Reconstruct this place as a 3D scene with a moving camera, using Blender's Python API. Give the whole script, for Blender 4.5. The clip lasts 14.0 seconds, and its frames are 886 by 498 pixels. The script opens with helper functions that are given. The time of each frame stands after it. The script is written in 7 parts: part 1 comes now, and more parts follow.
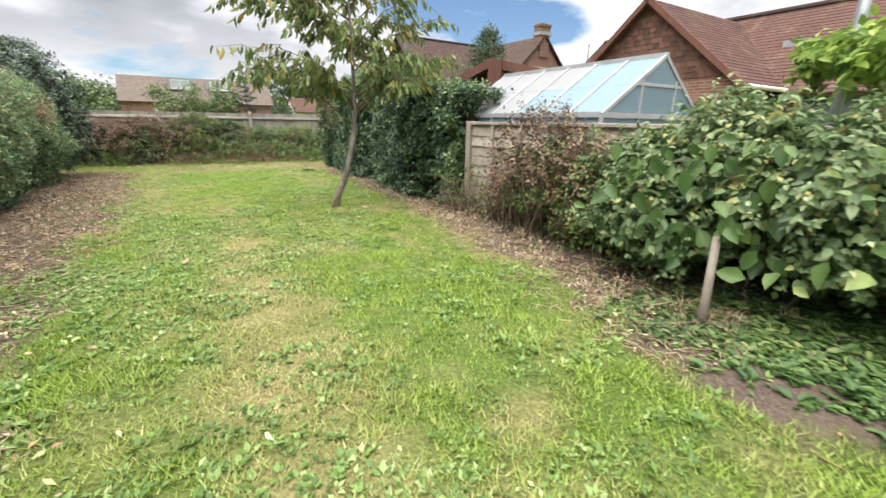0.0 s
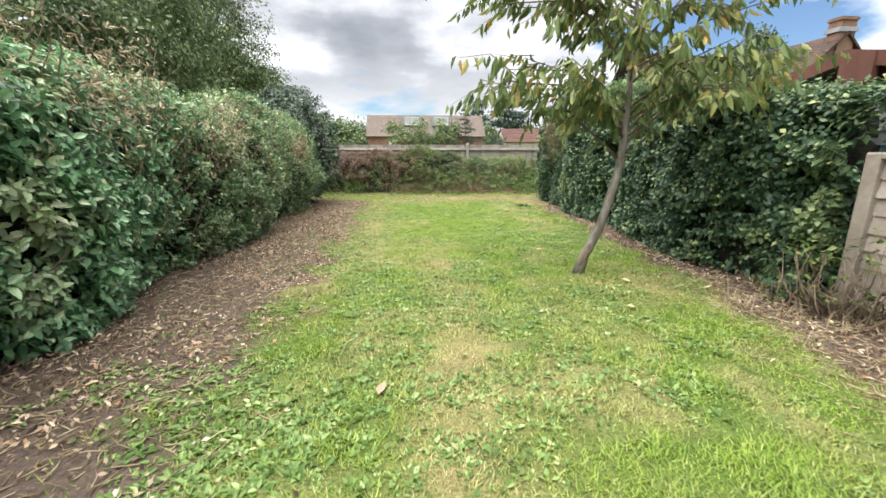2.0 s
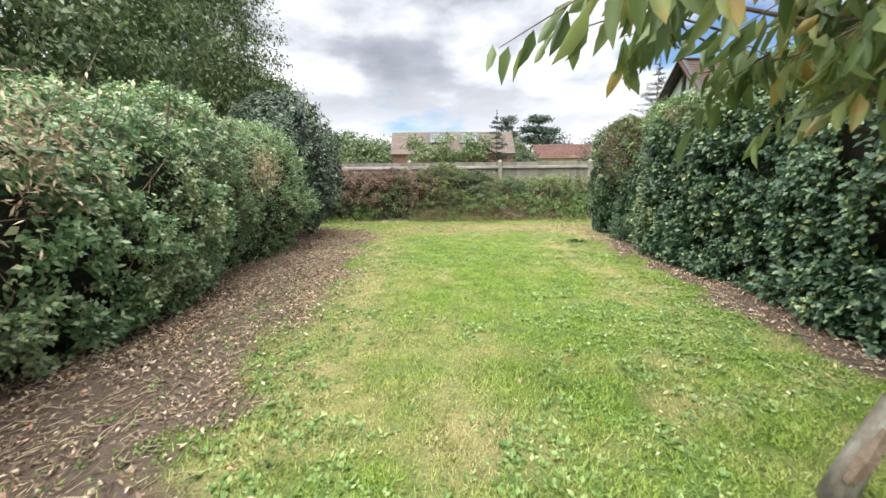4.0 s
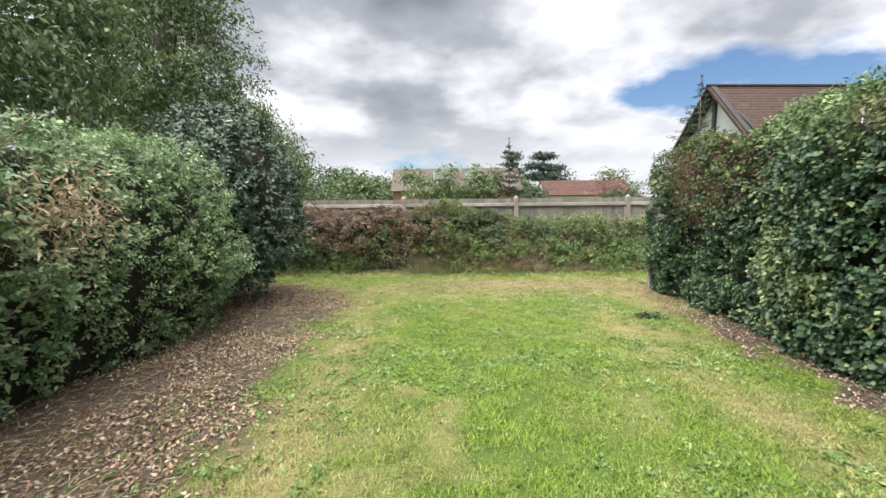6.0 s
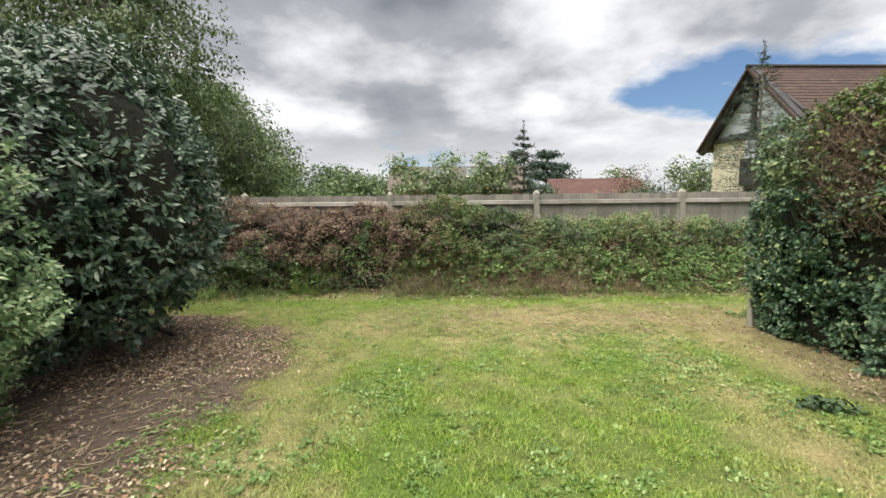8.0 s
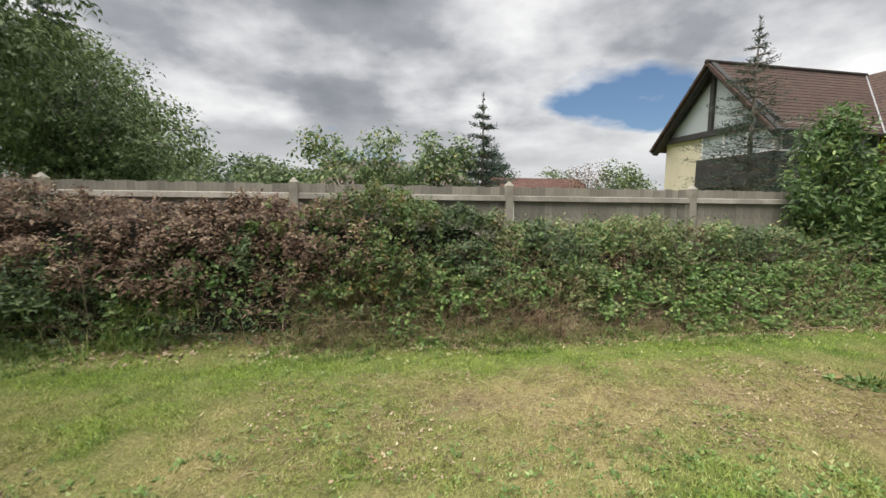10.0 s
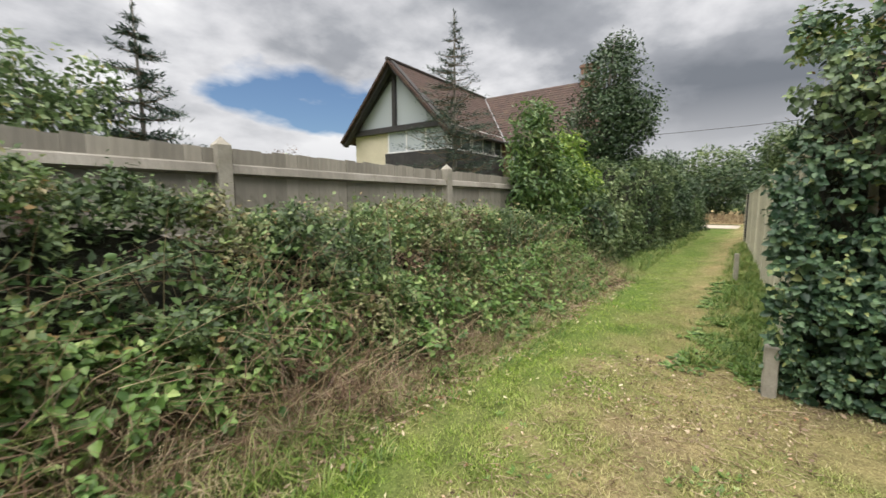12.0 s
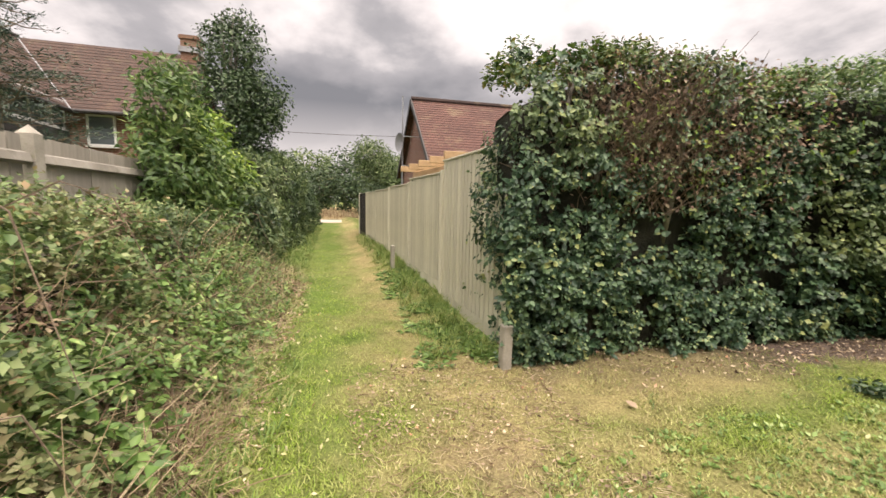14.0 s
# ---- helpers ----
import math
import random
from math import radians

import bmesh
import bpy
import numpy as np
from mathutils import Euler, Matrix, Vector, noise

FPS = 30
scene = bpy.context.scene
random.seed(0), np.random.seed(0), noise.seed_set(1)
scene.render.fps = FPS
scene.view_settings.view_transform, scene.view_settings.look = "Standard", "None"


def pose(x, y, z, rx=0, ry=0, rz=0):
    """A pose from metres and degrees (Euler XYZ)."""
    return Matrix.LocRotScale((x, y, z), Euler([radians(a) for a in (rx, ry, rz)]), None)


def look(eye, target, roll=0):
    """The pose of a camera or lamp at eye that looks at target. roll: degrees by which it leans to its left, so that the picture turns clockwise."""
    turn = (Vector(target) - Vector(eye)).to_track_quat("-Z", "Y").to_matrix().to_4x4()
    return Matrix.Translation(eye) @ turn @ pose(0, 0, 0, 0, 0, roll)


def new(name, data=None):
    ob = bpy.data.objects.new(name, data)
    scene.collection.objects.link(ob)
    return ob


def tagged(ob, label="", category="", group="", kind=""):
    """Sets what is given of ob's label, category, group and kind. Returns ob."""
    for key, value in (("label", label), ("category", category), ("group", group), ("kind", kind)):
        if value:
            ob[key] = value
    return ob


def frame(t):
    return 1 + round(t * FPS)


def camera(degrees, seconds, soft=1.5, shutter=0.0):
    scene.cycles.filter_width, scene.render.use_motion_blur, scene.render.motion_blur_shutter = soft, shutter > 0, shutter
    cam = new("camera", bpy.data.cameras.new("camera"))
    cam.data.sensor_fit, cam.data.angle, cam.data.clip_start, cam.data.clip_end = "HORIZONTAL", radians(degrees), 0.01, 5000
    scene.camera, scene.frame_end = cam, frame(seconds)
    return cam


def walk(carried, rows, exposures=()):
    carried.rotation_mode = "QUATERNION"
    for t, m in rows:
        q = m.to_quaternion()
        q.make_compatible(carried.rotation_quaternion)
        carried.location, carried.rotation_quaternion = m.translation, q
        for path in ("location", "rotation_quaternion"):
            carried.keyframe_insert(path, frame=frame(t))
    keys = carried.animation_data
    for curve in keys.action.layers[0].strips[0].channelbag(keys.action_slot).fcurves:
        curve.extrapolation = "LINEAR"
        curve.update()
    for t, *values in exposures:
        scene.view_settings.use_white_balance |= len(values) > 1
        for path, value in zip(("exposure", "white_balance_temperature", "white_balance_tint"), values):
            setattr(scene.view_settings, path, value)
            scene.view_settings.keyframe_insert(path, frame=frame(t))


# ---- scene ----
cam = camera(94.7, 14.0, shutter=0.15)
PATH = [
    (0, (0.028, -5.272, 1.528), (1.034, -3.649, 0.935), 0.9),
    (0.5, (0.032, -4.884, 1.55), (0.72, -3.087, 1.004), 0.4),
    (1, (0.011, -4.416, 1.56), (0.442, -2.528, 1.062), 0.2),
    (1.5, (0.045, -3.906, 1.556), (0.293, -1.98, 1.077), -0.1),
    (2, (0.055, -3.379, 1.565), (0.214, -1.443, 1.091), -0.0),
    (2.5, (0.097, -2.855, 1.579), (0.188, -0.913, 1.111), 0.1),
    (5, (0.301, 0.653, 1.614), (0.323, 2.629, 1.306), -0.6),
    (5.5, (0.311, 1.313, 1.625), (0.329, 3.296, 1.367), -0.6),
    (6, (0.316, 2.01, 1.604), (0.331, 3.998, 1.386), -0.6),
    (6.5, (0.347, 2.659, 1.592), (0.357, 4.648, 1.378), -0.7),
    (7, (0.351, 3.279, 1.586), (0.357, 5.268, 1.373), -0.7),
    (9.5, (0.434, 6.516, 1.466), (0.572, 8.499, 1.246), 0.4),
    (10, (0.452, 7.181, 1.488), (0.772, 9.143, 1.268), 0.6),
    (10.5, (0.49, 7.807, 1.46), (1.001, 9.728, 1.241), 0.4),
    (11, (0.607, 8.435, 1.392), (1.384, 10.265, 1.177), 0.1),
    (11.5, (0.648, 9.021, 1.332), (1.845, 10.608, 1.117), -0.2),
    (12, (0.792, 9.547, 1.301), (2.372, 10.753, 1.076), -0.1),
    (12.5, (0.958, 10.005, 1.328), (2.84, 10.639, 1.093), 0.5),
    (13, (1.102, 10.355, 1.32), (3.083, 10.504, 1.093), 0.3),
    (13.5, (1.278, 10.599, 1.303), (3.255, 10.405, 1.07), 0.8),
    (14, (1.362, 10.687, 1.292), (3.279, 10.167, 1.063), 1.1),
]
walk(cam, [(t, look(eye, target, roll)) for t, eye, target, roll in PATH],
     exposures=[(0.0, 1.06, 6600, 10), (1.0, 1.08, 6550, 10), (2.5, 1.18, 6500, 10), (5.0, 1.2, 6400, 10), (6.0, 1.0, 6500, 10), (9.5, 0.65, 6700, 9), (10.5, 0.46, 6700, 9), (11.5, 0.48, 6650, 9), (12.5, 0.78, 6800, 12), (13.5, 0.92, 7350, 17), (14.0, 0.95, 7400, 18)])

# ---- world and sun ----
SUN_ELEV, SUN_AZ = 76.0, 250.0      # degrees; azimuth clockwise from +y


def make_world():
    w = bpy.data.worlds.new("sky")
    scene.world = w
    w.use_nodes = True
    nt = w.node_tree
    n, l = nt.nodes, nt.links
    bg = n["Background"]
    sky = n.new("ShaderNodeTexSky")
    sky.sky_type, sky.sun_disc = "NISHITA", False
    sky.sun_elevation, sky.sun_rotation = radians(SUN_ELEV), radians(SUN_AZ)
    sky.dust_density, sky.ozone_density = 0.6, 1.6
    dim = n.new("ShaderNodeMixRGB")
    dim.blend_type, dim.inputs[0].default_value, dim.inputs[2].default_value = "MULTIPLY", 1, (0.056, 0.064, 0.072, 1)
    l.new(sky.outputs[0], dim.inputs[1])
    tc = n.new("ShaderNodeTexCoord")
    sep = n.new("ShaderNodeSeparateXYZ")
    l.new(tc.outputs["Generated"], sep.inputs[0])
    zz = n.new("ShaderNodeMath")
    zz.operation, zz.inputs[1].default_value = "MAXIMUM", 0.0
    l.new(sep.outputs[2], zz.inputs[0])
    za = n.new("ShaderNodeMath")
    za.operation, za.inputs[1].default_value = "ADD", 0.27
    l.new(zz.outputs[0], za.inputs[0])
    comb = n.new("ShaderNodeCombineXYZ")
    for k in (0, 1):
        d = n.new("ShaderNodeMath")
        d.operation = "DIVIDE"
        l.new(sep.outputs[k], d.inputs[0])
        l.new(za.outputs[0], d.inputs[1])
        l.new(d.outputs[0], comb.inputs[k])
    mp = n.new("ShaderNodeMapping")
    mp.inputs["Location"].default_value = CLOUD_OFFSET
    l.new(comb.outputs[0], mp.inputs[0])

    def field(scale, detail, rough, shift):
        m2 = n.new("ShaderNodeMapping")
        m2.inputs["Location"].default_value = shift
        l.new(mp.outputs[0], m2.inputs[0])
        t = n.new("ShaderNodeTexNoise")
        t.inputs["Scale"].default_value, t.inputs["Detail"].default_value = scale, detail
        t.inputs["Roughness"].default_value = rough
        l.new(m2.outputs[0], t.inputs["Vector"])
        return t.outputs[0]

    def ramp(src, stops):
        r = n.new("ShaderNodeValToRGB")
        while len(r.color_ramp.elements) < len(stops):
            r.color_ramp.elements.new(0.5)
        for e, (p, c) in zip(r.color_ramp.elements, stops):
            e.position, e.color = p, (*c, 1)
        l.new(src, r.inputs[0])
        return r.outputs[0]
    # the cloud opens to blue towards the north-east
    gap = n.new("ShaderNodeVectorMath")
    gap.operation, gap.inputs[1].default_value = "DISTANCE", (1.12, 1.62, 0.0)
    l.new(comb.outputs[0], gap.inputs[0])
    open_sky = n.new("ShaderNodeMapRange")
    open_sky.inputs[1].default_value, open_sky.inputs[2].default_value = 0.12, 0.62
    open_sky.inputs[3].default_value, open_sky.inputs[4].default_value = 0.30, 0.0
    l.new(gap.outputs["Value"], open_sky.inputs[0])
    thick = n.new("ShaderNodeMath")
    thick.operation = "SUBTRACT"
    l.new(field(0.8, 9, 0.52, (0, 0, 0)), thick.inputs[0])
    l.new(open_sky.outputs[0], thick.inputs[1])
    cover = ramp(thick.outputs[0], [(0.28, (0, 0, 0)), (0.35, (1, 1, 1))])
    # heavier cloud to the east
    east = n.new("ShaderNodeVectorMath")
    east.operation, east.inputs[1].default_value = "DISTANCE", (1.5, -0.25, 0.0)
    l.new(comb.outputs[0], east.inputs[0])
    heavy = n.new("ShaderNodeMapRange")
    heavy.inputs[1].default_value, heavy.inputs[2].default_value = 0.35, 1.3
    heavy.inputs[3].default_value, heavy.inputs[4].default_value = 0.085, 0.0
    l.new(east.outputs["Value"], heavy.inputs[0])
    depth = n.new("ShaderNodeMath")
    depth.operation = "ADD"
    l.new(field(1.05, 8, 0.52, (0.28, 0.22, 0.4)), depth.inputs[0])
    l.new(heavy.outputs[0], depth.inputs[1])
    shade = ramp(depth.outputs[0],
                 [(0.36, (0.68, 0.69, 0.71)), (0.44, (0.47, 0.48, 0.51)), (0.51, (0.255, 0.27, 0.30)), (0.63, (0.135, 0.15, 0.175))])
    low = n.new("ShaderNodeMapRange")       # hazy, brighter cloud towards the horizon
    low.inputs[1].default_value, low.inputs[2].default_value = 0.08, 0.22
    low.inputs[3].default_value, low.inputs[4].default_value = 0.8, 0.0
    l.new(sep.outputs[2], low.inputs[0])
    hz = n.new("ShaderNodeMixRGB")
    hz.inputs[2].default_value = (0.46, 0.47, 0.495, 1)
    l.new(low.outputs[0], hz.inputs[0])
    l.new(shade, hz.inputs[1])
    mix = n.new("ShaderNodeMixRGB")
    l.new(cover, mix.inputs[0])
    l.new(dim.outputs[0], mix.inputs[1])
    l.new(hz.outputs[0], mix.inputs[2])
    l.new(mix.outputs[0], bg.inputs[0])
    bg.inputs[1].default_value = 1.0


CLOUD_OFFSET = (3.1, 1.7, 0.0)
make_world()
sun = new("sun", bpy.data.lights.new("sun", "SUN"))
sun.data.energy, sun.data.angle, sun.data.color = 4.6, radians(85), (1.0, 0.97, 0.92)
_el, _az = radians(SUN_ELEV), radians(SUN_AZ)
sun.matrix_world = look((20 * math.sin(_az) * math.cos(_el), 20 * math.cos(_az) * math.cos(_el), 20 * math.sin(_el)), (0, 0, 0))
tagged(sun, "soft sun behind thin cloud", "sun", kind="structure")


# ---- materials ----
def material(name):
    m = bpy.data.materials.new(name)
    m.use_nodes = True
    return m, m.node_tree.nodes, m.node_tree.links, m.node_tree.nodes["Principled BSDF"]


def add_ramp(n, l, src, stops):
    r = n.new("ShaderNodeValToRGB")
    while len(r.color_ramp.elements) < len(stops):
        r.color_ramp.elements.new(0.5)
    for e, (p, c) in zip(r.color_ramp.elements, stops):
        e.position, e.color = p, (*c, 1)
    l.new(src, r.inputs[0])
    return r.outputs[0]


def add_noise(n, l, scale, detail=5, rough=0.55, stretch=None, coord="Object"):
    tc = n.new("ShaderNodeTexCoord")
    t = n.new("ShaderNodeTexNoise")
    t.inputs["Scale"].default_value, t.inputs["Detail"].default_value, t.inputs["Roughness"].default_value = scale, detail, rough
    src = tc.outputs[coord]
    if stretch:
        mp = n.new("ShaderNodeMapping")
        mp.inputs["Scale"].default_value = stretch
        l.new(src, mp.inputs[0])
        src = mp.outputs[0]
    l.new(src, t.inputs["Vector"])
    return t.outputs[0]


def add_mix(n, l, fac, a, b, mode="MIX"):
    x = n.new("ShaderNodeMixRGB")
    x.blend_type = mode
    for k, v in enumerate((fac, a, b)):
        if isinstance(v, bpy.types.NodeSocket):
            l.new(v, x.inputs[k])
        elif k == 0:
            x.inputs[0].default_value = v
        else:
            x.inputs[k].default_value = (*v, 1)
    return x.outputs[0]


def add_bump(n, l, b, src, strength, dist=0.01):
    bp = n.new("ShaderNodeBump")
    bp.inputs["Strength"].default_value, bp.inputs["Distance"].default_value = strength, dist
    l.new(src, bp.inputs["Height"])
    l.new(bp.outputs[0], b.inputs["Normal"])


def surface(name, stops, scale=3.0, rough=0.8, fine=40.0, bump=0.4, stretch=None, metal=0.0, piece=0.0, dist=0.01, stain=None):
    """A plain weathered surface: broad blotches, fine grain, relief, and a small change from piece to piece."""
    m, n, l, b = material(name)
    col = add_ramp(n, l, add_noise(n, l, scale, 6, 0.6, stretch), stops)
    grain = add_noise(n, l, fine, 4, 0.6, stretch)
    col = add_mix(n, l, 0.5, col, add_ramp(n, l, grain, [(0.25, (0.55, 0.55, 0.55)), (0.75, (1, 1, 1))]), "MULTIPLY")
    if stain:
        col = add_mix(n, l, add_ramp(n, l, add_noise(n, l, stain[0], 7, 0.65), [(stain[1], (0, 0, 0)), (stain[1] + 0.15, (1, 1, 1))]), col, stain[2])
    if piece:
        oi = n.new("ShaderNodeObjectInfo")
        col = add_mix(n, l, 1.0, col, add_ramp(n, l, oi.outputs["Random"], [(0, (1 - piece,) * 3), (1, (1, 1, 1))]), "MULTIPLY")
    l.new(col, b.inputs["Base Color"])
    b.inputs["Roughness"].default_value, b.inputs["Metallic"].default_value = rough, metal
    add_bump(n, l, b, grain, bump, dist)
    return m


def foliage(name, stops, patch=None, patch_scale=0.8, patch_cut=0.55, rough=0.45, through_light=0.28, spec=0.35, sprays=4.5):
    """Leaves: each its own shade, patches of another tint, some light through the blade."""
    m, n, l, b = material(name)
    ge = n.new("ShaderNodeNewGeometry")
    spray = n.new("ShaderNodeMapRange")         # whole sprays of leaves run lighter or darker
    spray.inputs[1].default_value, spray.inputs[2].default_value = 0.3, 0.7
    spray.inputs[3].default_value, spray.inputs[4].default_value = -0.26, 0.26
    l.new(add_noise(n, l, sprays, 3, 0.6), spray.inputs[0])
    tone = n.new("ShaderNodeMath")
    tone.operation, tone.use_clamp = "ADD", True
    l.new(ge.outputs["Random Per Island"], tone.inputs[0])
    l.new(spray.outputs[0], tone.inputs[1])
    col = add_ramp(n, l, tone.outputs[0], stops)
    if patch:
        f = add_ramp(n, l, add_noise(n, l, patch_scale, 4, 0.6), [(patch_cut - 0.04, (0, 0, 0)), (patch_cut + 0.08, (0.85, 0.85, 0.85))])
        col = add_mix(n, l, f, col, add_ramp(n, l, ge.outputs["Random Per Island"], patch))
    l.new(col, b.inputs["Base Color"])
    b.inputs["Roughness"].default_value = rough
    b.inputs["Specular IOR Level"].default_value = spec
    tr = n.new("ShaderNodeBsdfTranslucent")
    l.new(col, tr.inputs[0])
    mx = n.new("ShaderNodeMixShader")
    mx.inputs[0].default_value = through_light
    l.new(b.outputs[0], mx.inputs[1])
    l.new(tr.outputs[0], mx.inputs[2])
    l.new(mx.outputs[0], n["Material Output"].inputs["Surface"])
    return m


def tiles_look(name, c1, c2, mortar, bw, bh, offset=0.5, rough=0.85, moss=None):
    """Brickwork or tiling too far off to pick apart: rows with their own shades."""
    m, n, l, b = material(name)
    tc = n.new("ShaderNodeTexCoord")
    br = n.new("ShaderNodeTexBrick")
    br.offset = offset
    br.inputs["Color1"].default_value, br.inputs["Color2"].default_value, br.inputs["Mortar"].default_value = (*c1, 1), (*c2, 1), (*mortar, 1)
    br.inputs["Scale"].default_value = 1.0
    br.inputs["Brick Width"].default_value, br.inputs["Row Height"].default_value = bw, bh
    br.inputs["Mortar Size"].default_value = bh * 0.1
    l.new(tc.outputs["UV"], br.inputs["Vector"])
    col = add_mix(n, l, 0.55, br.outputs[0], add_ramp(n, l, add_noise(n, l, 0.9, 6, 0.65), [(0.3, (0.45, 0.45, 0.45)), (0.7, (1, 1, 1))]), "MULTIPLY")
    if moss:
        col = add_mix(n, l, add_ramp(n, l, add_noise(n, l, 1.7, 8, 0.7), [(0.55, (0, 0, 0)), (0.75, (0.7, 0.7, 0.7))]), col, moss)
    l.new(col, b.inputs["Base Color"])
    b.inputs["Roughness"].default_value = rough
    add_bump(n, l, b, br.outputs["Fac"], -0.5, 0.01)
    return m


def ground_look():
    m, n, l, b = material("ground_soil_and_turf")

    def attr(a):
        x = n.new("ShaderNodeAttribute")
        x.attribute_name = a
        return x.outputs["Fac"]
    fine = add_noise(n, l, 60, 5, 0.7)
    mid = add_noise(n, l, 5, 6, 0.65)
    turf = add_ramp(n, l, fine, [(0.3, (0.05, 0.08, 0.018)), (0.55, (0.12, 0.18, 0.04)), (0.75, (0.22, 0.28, 0.08))])
    dry = add_ramp(n, l, fine, [(0.3, (0.16, 0.125, 0.06)), (0.55, (0.37, 0.30, 0.15)), (0.75, (0.58, 0.48, 0.27))])
    soil = add_ramp(n, l, fine, [(0.3, (0.055, 0.041, 0.034)), (0.55, (0.135, 0.102, 0.084)), (0.75, (0.26, 0.20, 0.16))])
    soil = add_mix(n, l, add_ramp(n, l, mid, [(0.4, (0, 0, 0)), (0.65, (0.7, 0.7, 0.7))]), soil, (0.12, 0.092, 0.068))
    col = add_mix(n, l, attr("dry"), turf, dry)
    blot = add_ramp(n, l, add_noise(n, l, 3.2, 9, 0.75), [(0.33, (0.45, 0.5, 0.45)), (0.5, (0.9, 0.92, 0.9)), (0.65, (1, 1, 1))])
    col = add_mix(n, l, 0.8, col, blot, "MULTIPLY")
    col = add_mix(n, l, attr("bare"), col, soil)
    l.new(col, b.inputs["Base Color"])
    b.inputs["Roughness"].default_value = 0.95
    b.inputs["Specular IOR Level"].default_value = 0.15
    add_bump(n, l, b, fine, 0.8, 0.03)
    return m


def grass_look():
    m, n, l, b = material("grass_blades")
    x = n.new("ShaderNodeAttribute")
    x.attribute_name = "dry"
    ge = n.new("ShaderNodeNewGeometry")
    g = add_ramp(n, l, ge.outputs["Random Per Island"], [(0.0, (0.135, 0.232, 0.022)), (0.5, (0.222, 0.352, 0.038)), (0.85, (0.325, 0.445, 0.072)), (1.0, (0.47, 0.51, 0.15))])
    d = add_ramp(n, l, ge.outputs["Random Per Island"], [(0.0, (0.32, 0.28, 0.11)), (0.5, (0.47, 0.40, 0.20)), (1.0, (0.64, 0.55, 0.33))])
    col = add_mix(n, l, x.outputs["Fac"], g, d)
    col = add_mix(n, l, 0.85, col, add_ramp(n, l, add_noise(n, l, 4.5, 9, 0.8), [(0.34, (0.34, 0.42, 0.34)), (0.48, (0.82, 0.86, 0.82)), (0.62, (1, 1, 1))]), "MULTIPLY")
    l.new(col, b.inputs["Base Color"])
    b.inputs["Roughness"].default_value = 0.55
    b.inputs["Specular IOR Level"].default_value = 0.3
    tr = n.new("ShaderNodeBsdfTranslucent")
    l.new(col, tr.inputs[0])
    mx = n.new("ShaderNodeMixShader")
    mx.inputs[0].default_value = 0.3
    l.new(b.outputs[0], mx.inputs[1])
    l.new(tr.outputs[0], mx.inputs[2])
    l.new(mx.outputs[0], n["Material Output"].inputs["Surface"])
    return m


def glass_look(name, tint, rough=0.08, see=0.35):
    """A dirty pane: mostly gloss over a pale body, some of the inside seen through it."""
    m, n, l, b = material(name)
    b.inputs["Base Color"].default_value = (*tint, 1)
    b.inputs["Roughness"].default_value = rough
    b.inputs["Transmission Weight"].default_value = see
    b.inputs["IOR"].default_value = 1.5
    return m


M_GROUND, M_GRASS = ground_look(), grass_look()
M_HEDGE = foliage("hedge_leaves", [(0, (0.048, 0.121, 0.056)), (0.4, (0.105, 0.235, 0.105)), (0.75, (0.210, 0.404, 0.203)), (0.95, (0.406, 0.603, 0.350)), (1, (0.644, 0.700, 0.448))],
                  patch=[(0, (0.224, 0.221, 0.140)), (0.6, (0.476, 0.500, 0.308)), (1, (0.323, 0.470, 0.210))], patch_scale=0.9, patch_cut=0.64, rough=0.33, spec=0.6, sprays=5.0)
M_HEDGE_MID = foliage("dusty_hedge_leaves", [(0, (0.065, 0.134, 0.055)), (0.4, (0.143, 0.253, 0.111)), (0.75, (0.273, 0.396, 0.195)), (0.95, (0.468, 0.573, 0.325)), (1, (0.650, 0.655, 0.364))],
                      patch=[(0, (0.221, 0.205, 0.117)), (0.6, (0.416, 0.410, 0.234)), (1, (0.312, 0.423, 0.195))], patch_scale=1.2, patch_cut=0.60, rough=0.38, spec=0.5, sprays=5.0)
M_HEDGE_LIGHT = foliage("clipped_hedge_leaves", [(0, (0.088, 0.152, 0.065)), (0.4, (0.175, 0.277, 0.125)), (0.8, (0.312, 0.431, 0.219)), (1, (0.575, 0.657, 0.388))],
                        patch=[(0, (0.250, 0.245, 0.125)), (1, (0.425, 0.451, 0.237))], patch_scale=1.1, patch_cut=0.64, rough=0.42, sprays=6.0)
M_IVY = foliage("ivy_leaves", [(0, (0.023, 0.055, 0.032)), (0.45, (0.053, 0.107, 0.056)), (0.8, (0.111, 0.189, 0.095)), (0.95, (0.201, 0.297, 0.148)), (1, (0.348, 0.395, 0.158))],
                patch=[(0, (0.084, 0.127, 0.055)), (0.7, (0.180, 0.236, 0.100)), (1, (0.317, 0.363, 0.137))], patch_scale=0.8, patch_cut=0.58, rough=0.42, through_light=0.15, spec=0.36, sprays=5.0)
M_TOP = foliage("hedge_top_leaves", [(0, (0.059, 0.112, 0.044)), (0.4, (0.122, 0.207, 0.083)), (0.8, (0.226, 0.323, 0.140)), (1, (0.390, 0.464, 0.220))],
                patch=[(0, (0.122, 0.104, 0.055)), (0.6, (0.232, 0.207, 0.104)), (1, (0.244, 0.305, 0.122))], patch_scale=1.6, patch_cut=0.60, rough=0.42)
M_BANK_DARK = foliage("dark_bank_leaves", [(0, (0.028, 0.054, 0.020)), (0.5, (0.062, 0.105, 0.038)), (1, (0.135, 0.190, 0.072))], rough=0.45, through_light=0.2)
